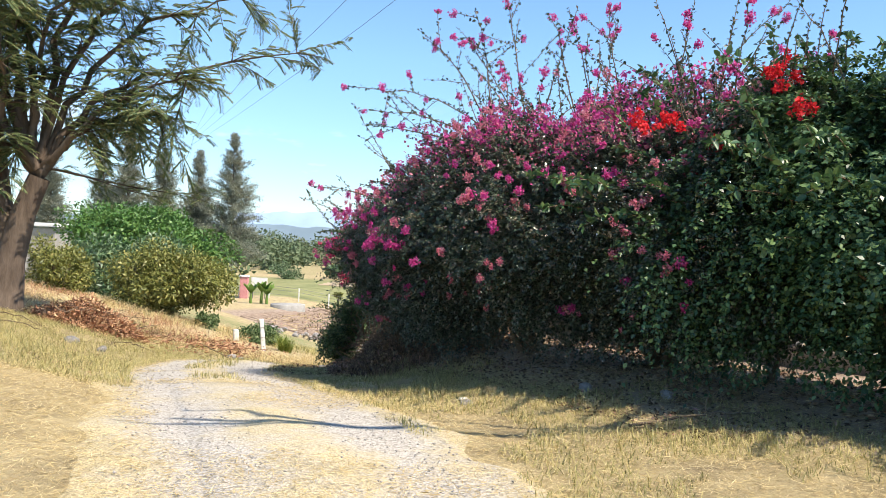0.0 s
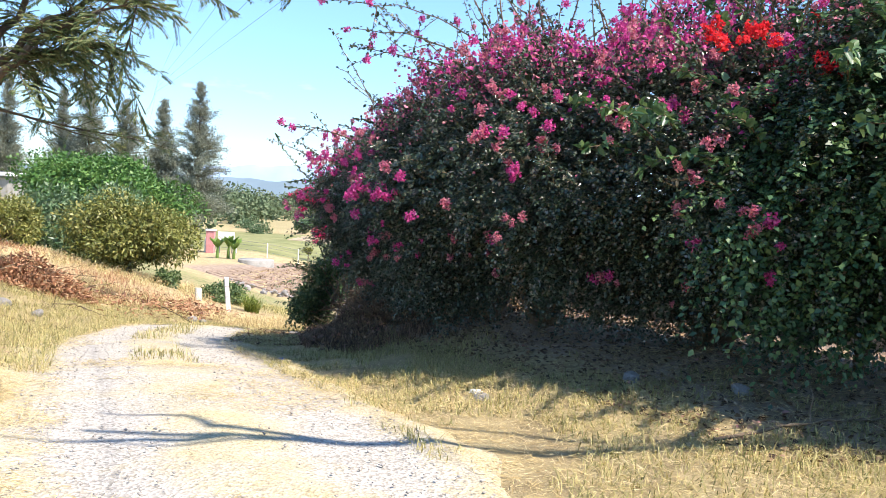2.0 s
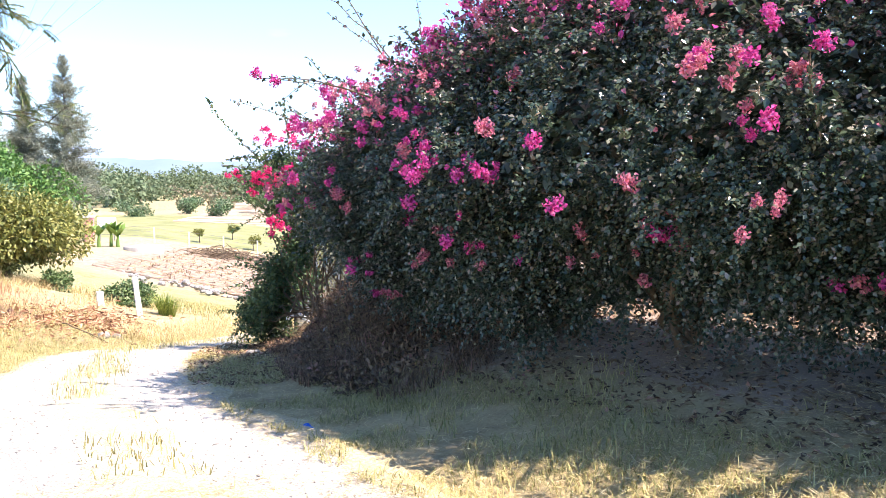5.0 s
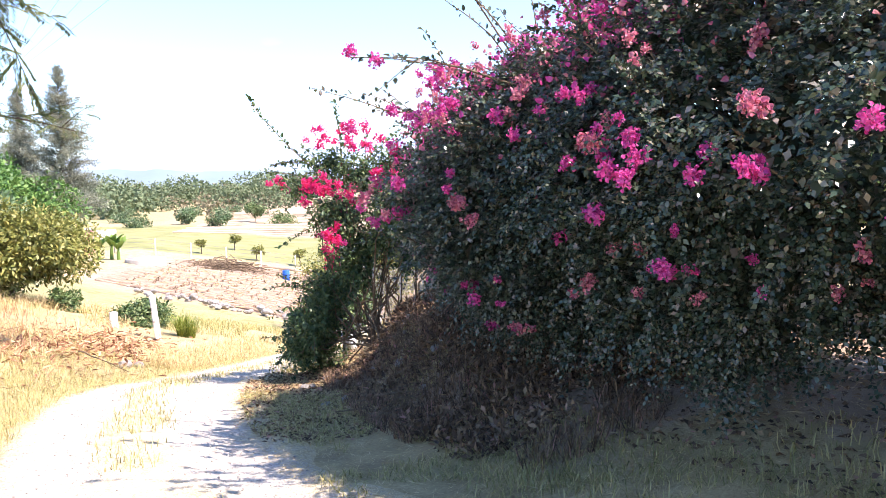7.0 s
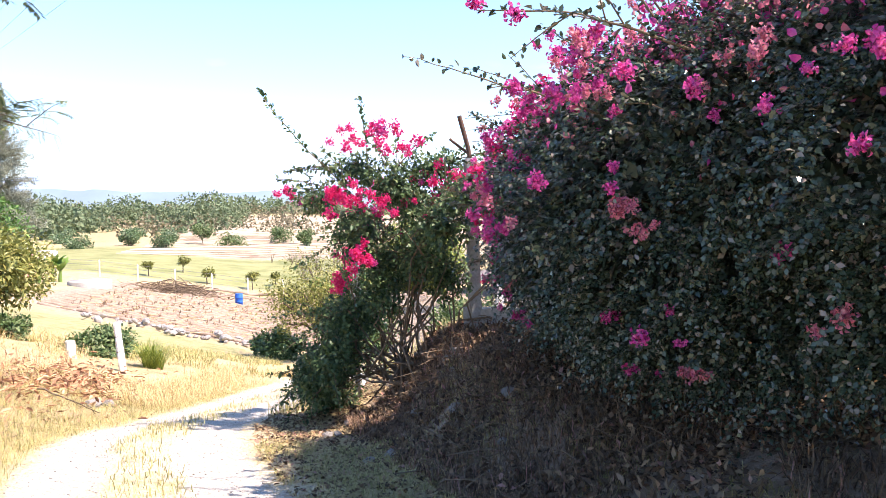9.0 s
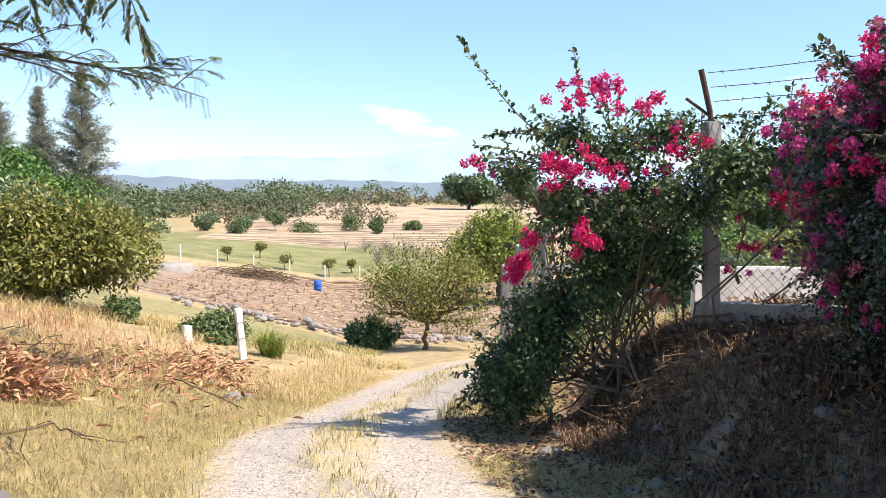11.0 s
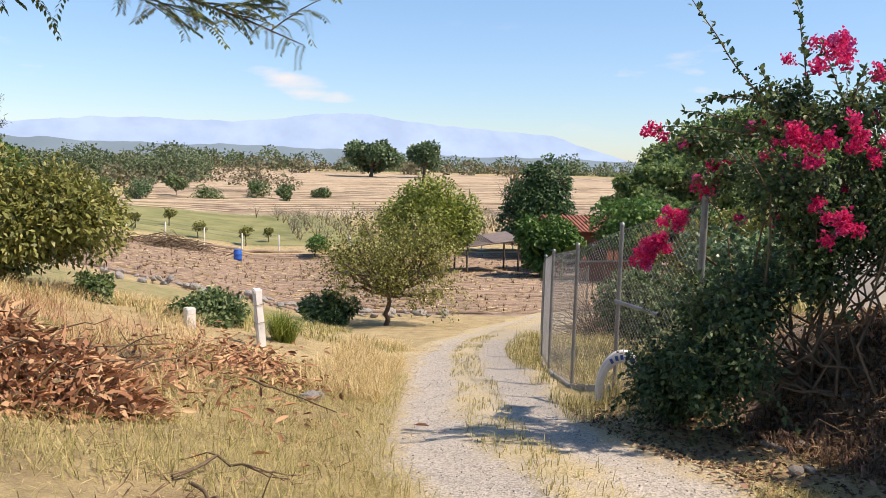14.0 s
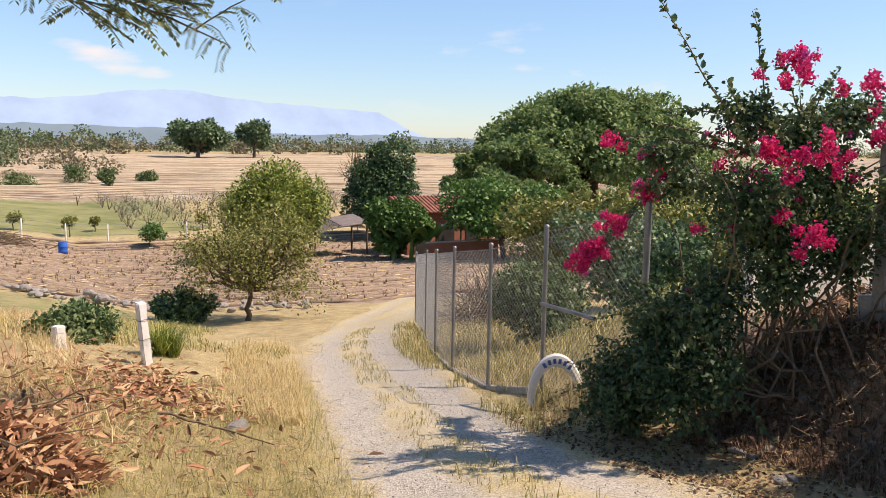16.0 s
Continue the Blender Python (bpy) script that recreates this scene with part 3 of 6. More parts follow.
# great bougainvillea hedge beside the track
HEDGE = Mass([(8.3, 2.6), (4.5, 6.85), (2.75, 9.0), (1.2, 10.6), (0.35, 12.2), (-0.02, 13.7), (-0.05, 15.1)],
             [1.1, 1.35, 1.58, 1.63, 1.55, 1.35, 0.85], [2.8, 2.85, 2.95, 2.98, 2.8, 2.45, 1.9], [0.32, 0.32, 0.36, 0.34, 0.26, 0.1, 0.1], 11)
S_END = HEDGE.s[-1]
S_MID = 7.5
boug = thing("bougainvillea_hedge", "huge dark-green bougainvillea hedge dotted with pink and magenta blossom", "hedge")
part("foliage", spray_fill(HEDGE, 7400, 28, 0.043, S_MID - 0.6, S_END, -1.3, 1.5, 0.18, 0.4, 0.55), M_LEAF_BOUG, boug)
part("foliage", spray_fill(HEDGE, 1500, 24, 0.05, S_MID - 0.6, S_END, 1.5, 2.3, 0.18, 0.42, 0.55), M_LEAF_BOUG, boug)
part("foliage", fill(HEDGE, 44000, 0.05, S_MID - 0.6, S_END, -1.45, 2.2, 0.1, 0.5, 0.98, True), M_LEAF_BOUG, boug)
part("inner_foliage", fill(HEDGE, 28000, 0.13, S_MID - 1, S_END, -1.4, 2.9, 0.4, 0.5, 0.9, True), M_LEAF_BOUG, boug)
tips, _ = HEDGE.at(rng.uniform(S_MID - 1, S_END - 0.3, 90), rng.uniform(-0.6, 2.4, 90), rng.uniform(0.6, 0.95, 90))
feet = [(p[0], p[1], float(land(p[0], p[1])) - 0.05) for p in ((2.6, 9.4), (1.3, 10.4), (0.8, 11.6), (0.6, 12.8), (0.5, 14.0))]
near_foot = [min(feet, key=lambda f: (f[0] - t[0]) ** 2 + (f[1] - t[1]) ** 2) for t in tips]
for f, t in zip(near_foot, tips):
    part("stem", tube(bent(f, t, 7, 0.2, 0.05), np.linspace(0.035, 0.008, 7), 6), M_TWIG, boug)
cane_lines, cane_fol = [], []
for k in range(75):
    s = rng.uniform(S_MID - 1.2, S_END - 1.5)
    p, n = HEDGE.at(np.array([s]), np.array([rng.uniform(0.9, 1.9)]), np.array([0.9]))
    d = n[0] * 0.5 + np.array([rng.normal(-0.25, 0.5), rng.normal(0, 0.4), rng.uniform(0.5, 1.3)])
    c = shoot(p[0], d, rng.uniform(0.6, 1.9), rng.uniform(0.05, 0.22))
    cane_lines.append(tube(c, np.linspace(0.009, 0.003, len(c)), 5))
    cane_fol.append(cane_leaves(c, 0.035, 0.05))
    if rng.random() < 0.4:
        for _ in range(rng.integers(1, 3)):
            head(PINK_HEADS if rng.random() < 0.7 else FADED_HEADS, c[rng.integers(5, len(c))] + rng.normal(0, 0.04, 3), rng.uniform(0.5, 1.0), boug)
for a, d, length, droop in [((0.55, 10.2, 2.75), (-0.5, 0.1, 1.0), 1.75, 0.12), ((0.5, 10.3, 2.75), (-1.0, 0.0, 0.75), 1.5, 0.14), ((0.3, 10.3, 2.7), (-1.0, 0.0, 0.35), 1.5, 0.1), ((0.2, 10.5, 2.6), (-1.0, 0.0, 0.2), 1.2, 0.06),
                            ((0.6, 10.2, 2.8), (-0.15, 0.1, 1.0), 1.6, 0.05), ((1.0, 10.2, 2.9), (-0.2, 0.0, 1.0), 1.7, 0.03), ((1.2, 10.2, 2.9), (0.25, 0.0, 1.0), 1.5, 0.03), ((1.6, 10.0, 2.9), (-0.3, 0.0, 1.0), 1.5, 0.05),
                            ((1.9, 10.0, 2.9), (0.2, 0.1, 1.0), 1.5, 0.04), ((2.1, 9.8, 2.9), (-0.1, 0.0, 1.0), 1.4, 0.05), ((2.6, 9.4, 2.9), (0.15, 0.0, 1.0), 1.4, 0.05), ((3.0, 9.0, 2.9), (0.5, 0.0, 0.8), 1.5, 0.1), ((0.9, 10.4, 2.9), (-0.6, 0.0, 1.0), 1.3, 0.1),
                            ((-0.9, 11.9, 1.85), (-1.0, 0.1, 0.35), 1.1, 0.1), ((-1.0, 12.4, 1.5), (-1.0, 0.2, 0.4), 0.9, 0.15)]:
    c = shoot(a, d, length, droop, 14)
    cane_lines.append(tube(c, np.linspace(0.01, 0.003, len(c)), 5))
    cane_fol.append(cane_leaves(c, 0.03, 0.05))
    for j in range(4):
        q = c[rng.integers(4, 13)]
        c2 = shoot(q, unit(c[-1] - c[0]) * 0.6 + rng.normal(0, 0.6, 3), rng.uniform(0.25, 0.7), 0.2, 8)
        cane_lines.append(tube(c2, np.linspace(0.005, 0.002, 8), 4))
        cane_fol.append(cane_leaves(c2, 0.03, 0.045))
        if rng.random() < 0.45:
            head(PINK_HEADS, c2[-1], rng.uniform(0.5, 0.8), boug)
    for j in range(2):
        head(PINK_HEADS, c[rng.integers(9, 14)] + rng.normal(0, 0.03, 3), rng.uniform(0.5, 0.9), boug)
for c in cane_lines:
    part("cane", c, M_TWIG, boug)
part("cane_foliage", joined(cane_fol), M_LEAF_BOUG, boug)
spr_l, spr_f = [], []
for k in range(150):
    p, n = HEDGE.at(np.array([rng.uniform(S_MID - 0.5, S_END)]), np.array([rng.uniform(-0.2, 1.9)]), np.array([0.96]))
    c = shoot(p[0], n[0] + np.array([rng.normal(0, 0.5), rng.normal(0, 0.5), rng.uniform(0.0, 0.7)]), rng.uniform(0.25, 0.7), rng.uniform(0.3, 0.9))
    spr_l.append(tube(c, np.linspace(0.006, 0.003, len(c)), 4))
    spr_f += [cane_leaves(c, 0.02, 0.045), cane_leaves(c, 0.02, 0.045)]
part("spray_foliage", joined(spr_f), M_LEAF_BOUG, boug)
for c in spr_l:
    part("spray", c, M_TWIG, boug)
for k in range(265):
    s = rng.uniform(S_MID - 0.1, S_END)
    phi = rng.normal(0.75, 0.5) if k % 6 else rng.uniform(-0.8, 0.2)
    p, n = HEDGE.at(np.array([s]), np.array([phi]), np.array([1.03]))
    u = rng.random()
    for q in range(rng.integers(1, 4)):
        head(PINK_HEADS if u < 0.5 else FADED_HEADS, p[0] + n[0] * 0.14 + rng.normal(0, 0.07, 3), rng.uniform(0.35, 0.8), boug)
for k in range(46):
    p, n = HEDGE.at(np.array([rng.uniform(S_END - 1.9, S_END)]), np.array([rng.uniform(0.0, 1.5)]), np.array([1.05]))
    for q in range(2):
        head(PINK_HEADS if rng.random() < 0.6 else CRIMSON_HEADS, p[0] + n[0] * 0.08 + rng.normal(0, 0.06, 3), rng.uniform(0.4, 0.85), boug)
# single bracts strewn over the crown
n = 9000
s, phi = rng.uniform(S_MID - 0.4, S_END, n), np.abs(rng.normal(1.3, 0.35, n))
keep = wave(s, phi, 0.5, 31) > -0.1
P, N = HEDGE.at(s[keep], phi[keep], 1 + rng.normal(0, 0.04, keep.sum()))
part("scattered_bract", leaves(P, N + rng.normal(0, 0.7, N.shape), rng.normal(0, 1, N.shape), 0.05 * rng.uniform(0.6, 1.2, len(P)), 0.04), M_PINK, boug)
n = 7000
s, phi = rng.uniform(S_MID - 0.4, S_END, n), np.abs(rng.normal(1.25, 0.4, n))
P, N = HEDGE.at(s, phi, 1 + rng.normal(0, 0.05, n))
part("scattered_bract", leaves(P, N + rng.normal(0, 0.7, N.shape), rng.normal(0, 1, N.shape), 0.045 * rng.uniform(0.6, 1.2, n), 0.035), M_FADED, boug, "faded brownish-pink bracts")

# scarlet-flowered vine over the other half
vine = thing("trumpet_vine", "glossy green climbing vine with scarlet flower heads over the hedge", "vine")
part("foliage", spray_fill(HEDGE, 3800, 26, 0.066, 0, S_MID + 0.4, -1.1, 2.2, 0.25, 0.6, 0.9), M_LEAF_VINE, vine)
part("foliage", fill(HEDGE, 32000, 0.07, 0, S_MID + 0.3, -1.25, 2.2, 0.12, 0.6, 0.98, True), M_LEAF_VINE, vine)
part("inner_foliage", fill(HEDGE, 28000, 0.13, 0, S_MID + 0.5, -1.1, 2.9, 0.4, 0.5, 0.88, True), M_LEAF_VINE, vine)
tips, _ = HEDGE.at(rng.uniform(0.3, S_MID, 50), rng.uniform(-0.6, 2.4, 50), rng.uniform(0.6, 0.95, 50))
feet = [(p[0], p[1], float(land(p[0], p[1])) - 0.05) for p in ((3.4, 8.2), (4.3, 6.8), (5.4, 5.2), (6.6, 3.6))]
near_foot = [min(feet, key=lambda f: (f[0] - t[0]) ** 2 + (f[1] - t[1]) ** 2) for t in tips]
for f, t in zip(near_foot, tips):
    part("stem", tube(bent(f, t, 7, 0.2, 0.05), np.linspace(0.03, 0.008, 7), 6), M_TWIG, vine)
spr_l, spr_f = [], []
for k in range(60):
    p, nn = HEDGE.at(np.array([rng.uniform(1.5, S_MID + 1.2)]), np.array([rng.uniform(0.0, 1.7)]), np.array([0.95]))
    c = shoot(p[0], nn[0] * 0.9 + np.array([rng.normal(-0.3, 0.4), rng.normal(-0.2, 0.4), rng.uniform(0.0, 0.6)]), rng.uniform(0.5, 1.2), rng.uniform(0.2, 0.6))
    spr_l.append(tube(c, np.linspace(0.008, 0.003, len(c)), 5))
    for _ in range(2):
        spr_f.append(cane_leaves(c, 0.035, 0.09))
for c in spr_l:
    part("spray", c, M_TWIG, vine)
part("spray_foliage", joined(spr_f), M_LEAF_VINE, vine)
for c, m_ in (((2.5, 7.2, 2.25), 4), ((2.08, 7.35, 2.5), 5), ((1.85, 7.45, 2.46), 5), ((2.95, 7.2, 2.85), 6), ((3.1, 7.3, 3.0), 4), ((3.9, 7.1, 1.95), 3)):
    for _ in range(m_):
        head(SCARLET_HEADS, np.array(c) + rng.normal(0, 0.07, 3), rng.uniform(0.55, 0.95), vine)
for k in range(14):
    p, nn = HEDGE.at(np.array([rng.uniform(2.5, S_MID + 0.6)]), np.array([rng.choice([rng.uniform(0.75, 1.7), rng.uniform(0.0, 0.9)], p=[0.75, 0.25])]), np.array([1.02]))
    for q in range(rng.integers(1, 4)):
        head(SCARLET_HEADS, p[0] + rng.normal(0, 0.09, 3), rng.uniform(0.7, 1.2), vine)


def crown(blobs, n, size, squash=0.62, shell=0.25, hang=0.2, seed=0, plain=True):
    """Leaves on the outer part of overlapping lumps: blobs are (x, y, z, rx, ry, rz)."""
    B = np.array(blobs, float)
    w = (B[:, 3] * B[:, 4]) + B[:, 5] * B[:, 3]
    k = rng.choice(len(B), n, p=w / w.sum())
    d = unit(rng.normal(0, 1, (n, 3)))
    lump = 1 + 0.2 * wave(d[:, 0] * 3 + k * 7, d[:, 1] * 3 + d[:, 2] * 2, 0.8, seed + 2) + 0.12 * wave(d[:, 0] * 5 - k, d[:, 2] * 5 + d[:, 1] * 3, 0.7, seed + 5)
    r = (1 - np.abs(rng.normal(0, shell, n))) * lump
    P = B[k, :3] + d * B[k, 3:6] * np.clip(r, 0.1, 1.3)[:, None]
    D = d * rng.uniform(0, 1, (n, 1)) + rng.normal(0, 0.6, (n, 3)) + np.array([[0, 0, -hang]])
    L = size * rng.uniform(0.6, 1.3, n)
    return leaves(P, D, d * 0.6 + np.array([[0, 0, 0.7]]) + rng.normal(0, 0.4, (n, 3)), L, L * squash, 0.25, plain)


def lumps(c, r, n, spread_=0.72, small=0.36):
    """An uneven cluster of lumps round c: one core and many smaller ones pushed out by differing amounts."""
    c, r = np.array(c, float), np.array(r, float)
    out = [(*c, *(r * 0.62))]
    for _ in range(int(n * 1.7)):
        d = rng.normal(0, 1, 3)
        d[2] = rng.uniform(-0.8, 1.1)
        d = unit(d)
        out.append((*(c + d * r * spread_ * rng.uniform(0.7, 1.12)), *(r * small * rng.uniform(0.5, 1.35) * rng.uniform(0.85, 1.2, 3))))
    return out


def branchy(base, blobs, r0, r1=0.03, fork=None):
    """Trunk from base to a fork, and a limb to each lump."""
    base = np.array(base, float)
    fork = np.array(fork if fork is not None else base + (np.mean(np.array(blobs)[:, :3], 0) - base) * 0.45)
    out = [tube(np.concatenate([[base - (0, 0, 0.25)], bent(base, fork, 6, 0, 0.03)]), np.concatenate([[r0 * 1.35], np.linspace(r0 * 1.1, r0 * 0.75, 6)]), 10)]
    for b in blobs[1:]:
        out.append(tube(bent(fork, b[:3], 6, 0.02, 0.05), np.linspace(r0 * 0.5, r1, 6), 7))
    return joined(out)


def bush(name, label, category, c, r, n, size, material, trunk=0.1, lum=9, squash=0.62, shell=0.22, group=""):
    """A shrub or round tree whose crown is centred at c with half axes r."""
    t = thing(name, label, category, group)
    g = float(land(c[0], c[1]))
    bl = lumps(c, r, lum)
    part("crown", crown(bl, n, size, squash, shell, 0.2, rng.integers(50)), material, t)
    part("trunk", branchy((c[0], c[1], g), bl, trunk), M_BARK, t)
    return t


def dome_tree(label, c, rx, ry, top, skirt, n, leaves_n, size):
    """A broad shade tree: clumps of leaves stepped over a dome."""
    t = thing("spreading_tree", label, "tree")
    bl = [(c[0], c[1], (top + skirt) / 2 - 1, rx * 0.4, ry * 0.4, (top - skirt) * 0.25)]
    for k in range(n):
        rho, a = math.sqrt((k + 0.5) / n), k * 2.4 + rng.normal(0, 0.25)
        z = skirt + (top - skirt) * math.sqrt(max(0.0, 1 - rho ** 2 * 0.97)) * rng.uniform(0.76, 0.97)
        r = rx * rng.uniform(0.1, 0.23)
        bl.append((c[0] + rx * 0.9 * rho * math.cos(a), c[1] + ry * 0.9 * rho * math.sin(a), z - r * 0.4, r, r, r * rng.uniform(0.5, 0.75)))
    part("crown", crown(bl, leaves_n, size, 0.6, 0.2, 0.2, rng.integers(50)), M_SHADE, t)
    part("trunk", branchy((c[0], c[1], float(land(*c))), bl, rx * 0.04), M_BARK, t)
    return t


# shrubs and trees on the bank and in the valley
bush("olive_shrub", "yellowish-green rounded shrub on the dry bank", "shrub", (-10.2, 30.0, -0.7), (2.2, 2.0, 1.65), 26000, 0.15, M_OLIVE, 0.09, 26, 0.4, 0.34)
bush("mango_tree", "grey-green young mango tree behind the shrub", "tree", (-14.8, 38, -0.6), (2.9, 2.6, 2.2), 15000, 0.26, M_MANGO, 0.14, 12, 0.3)
bush("olive_shrub", "pale green shrub beside the tree trunk", "shrub", (-14.6, 31, -0.3), (1.5, 1.6, 1.5), 9000, 0.14, M_OLIVE, 0.08, 8, 0.4)
bush("broad_tree", "bright green dome-crowned tree", "tree", (-20.8, 55, 0.2), (5.2, 4.5, 3.2), 34000, 0.24, M_GREEN, 0.25, 26)
bush("field_shrub", "leafy dark green shrub at the track side", "shrub", (-1.9, 41, -4.8), (1.2, 1.0, 0.9), 6000, 0.13, M_LEAF_VINE, 0.05, 8)
bush("roadside_shrub", "bright green castor shrub behind the white post", "shrub", (-6.35, 27.6, -2.2), (0.85, 0.75, 0.5), 4200, 0.1, M_WEED, 0.02, 12, 0.6, 0.4)
bush("roadside_shrub", "small green shrub beside the short stub post", "shrub", (-8.6, 29.0, -1.95), (0.55, 0.55, 0.5), 1900, 0.1, M_WEED, 0.02, 9, 0.6, 0.45)
bush("guava_tree", "sparse small-leaved young tree beside the track", "tree", (-0.1, 39.6, -2.75), (3.0, 2.6, 2.1), 12500, 0.11, M_OLIVE, 0.09, 24, 0.55, 0.5)
bush("lime_tree", "yellow-green rounded tree at the field edge", "tree", (8.6, 64, -3.3), (3.3, 2.9, 3.2), 20000, 0.27, M_LIME, 0.2, 14, 0.45)
bush("dark_tree", "dark green dense tree beside the farmhouse", "tree", (21.5, 76, -3.4), (3.6, 3.2, 4.4), 17000, 0.32, M_LEAF_VINE, 0.25, 12)
bush("dark_tree", "dark green tree before the farmhouse", "tree", (15.2, 60.5, -4.4), (2.2, 2.0, 2.3), 11000, 0.27, M_GREEN, 0.18, 10)
dome_tree("huge spreading green shade tree", (51.5, 85), 15.5, 11, 8.6, -4.5, 64, 62000, 0.52)
dome_tree("dark green shade tree beside the great one", (36, 78), 7.5, 6, 2.4, -4.5, 20, 22000, 0.42)
dome_tree("green shade tree over the farm yard", (29.5, 70), 4.6, 4, -0.9, -5.0, 14, 13000, 0.36)
bush("hedge_tree", "green leafy tree behind the wire fence", "tree", (21, 56, -3.2), (4.4, 3, 2.2), 14000, 0.3, M_GREEN, 0.2, 14)
bush("hedge_tree", "green leafy shrub behind the wire fence", "tree", (14, 40, -2.6), (3.2, 2.6, 2.0), 12000, 0.2, M_OLIVE, 0.14, 12)
bush("round_tree", "dark round-crowned tree on the far field edge", "tree", (45.5, 262, 2.2), (8.6, 8, 5.4), 9000, 1.1, M_MANGO, 0.6, 14)
bush("round_tree", "dark round-crowned tree on the far field edge", "tree", (63, 264, 2.4), (5.6, 5, 4.4), 5000, 1.0, M_MANGO, 0.5, 9)


def casuarina(x, y, top, w, n=310):
    """Conifer-like tree: ascending boughs hung with wispy needle sprays, with gaps between them."""
    t = thing("casuarina_tree", "tall grey-green feathery casuarina tree", "tree", "row of casuarinas")
    g = float(land(x, y))
    h = top - g
    part("trunk", tube(bent((x, y, g - 0.3), (x, y, g + h * 0.97), 8, 0, 0.006), np.linspace(0.32, 0.04, 8), 8), M_BARK, t)
    wood, fol_ = [], []
    for s_ in np.sort(rng.uniform(0.1, 0.99, n)):
        a = rng.uniform(0, 2 * np.pi)
        reach = w * 1.25 * (1 - s_) ** 0.75 * rng.uniform(0.25, 1.1) * (0.8 + 0.35 * float(wave(s_ * 9, a, 1.0, int(x) % 7))) + 0.1
        p0 = np.array((x, y, g + s_ * h))
        line = shoot(p0, (math.cos(a), math.sin(a), rng.uniform(0.15, 0.9)), reach, 0.03, 6)
        wood.append(tube(line, np.linspace(0.05, 0.012, 6), 4))
        m_ = int(22 + 40 * reach)
        k_ = rng.uniform(0.2, 1, m_)
        Q = np.stack([np.interp(k_, np.linspace(0, 1, 6), line[:, c]) for c in range(3)], 1) + rng.normal(0, 0.12 + 0.26 * (1 - s_), (m_, 3))
        L = rng.uniform(0.35, 0.8, m_) * (0.6 + 0.5 * (1 - s_))
        fol_.append(leaves(Q, unit(line[-1] - line[0]) * 0.5 + rng.normal(0, 0.5, (m_, 3)) + (0, 0, 0.1), rng.normal(0, 1, (m_, 3)), L, L * 0.13, 0.25, True))
    part("bough", joined(wood), M_BARK, t)
    part("foliage", joined(fol_), M_NEEDLE, t)
    return t


casuarina(-32.8, 120, 16.4, 6.6)
casuarina(-39.4, 125, 14.2, 5.6)
casuarina(-43.5, 121, 13.6, 5.6)
casuarina(-47.6, 118, 16.2, 6.4)
casuarina(-53, 122, 15.0, 4.4)
casuarina(-58, 116, 16.5, 4.8)


# white-roofed shed far behind the bank
hut = thing("white_roof_shed", "small pale shed with a white sheet roof behind the trees", "shed", at=(-30, 60, float(land(-30, 60))))
hut_h = 1.45 - float(land(-30, 60))
for name_, z_, s_, m_ in (("wall", (hut_h - 0.1) / 2 - 0.1, (2.6, 3.0, hut_h - 0.1), M_CONCRETE), ("roof", hut_h + 0.05, (3.2, 3.6, 0.28), M_WHITEWASH)):
    bm = bmesh.new()
    bmesh.ops.create_cube(bm, size=1.0)
    bmesh.ops.scale(bm, vec=s_, verts=bm.verts)
    bmesh.ops.bevel(bm, geom=bm.edges[:], offset=0.04, segments=2, affect="EDGES")
    bmesh.ops.translate(bm, vec=(0, 0, z_), verts=bm.verts)
    part(name_, bm, m_, hut)


# feathery tree on the bank, one drooping bough over the verge
def feathers(P, step=0.11, size=0.3, leaflet=0.08, broad=0.34, sag=0.55):
    """Bipinnate leaves: a drooping stalk with narrow leaflets on both sides."""
    Q, T = along(P, step)
    out = []
    for q, t in zip(Q, T):
        side = unit(np.cross(t, (0, 0, 1.0)) * rng.choice([-1, 1]) + t * 0.5 + rng.normal(0, 0.25, 3))
        stalk = shoot(q, side + np.array([0, 0, rng.uniform(-0.15, 0.3)]), size * rng.uniform(0.7, 1.25), sag, 13)
        k = np.repeat(np.arange(1, 13), 2)
        tt = unit(np.gradient(stalk, axis=0))[k]
        s = np.cross(tt, (0, 0, 1.0)) * np.where(np.arange(24) % 2, 1, -1)[:, None]
        L = leaflet * rng.uniform(0.7, 1.1, 24)
        out.append(leaves(stalk[k], s + tt * 0.6 - np.array([0, 0, 0.35]), np.array([[0, 0, 1.0]]) + s * 0.3, L, L * broad, 0.2, True))
    return joined(out)


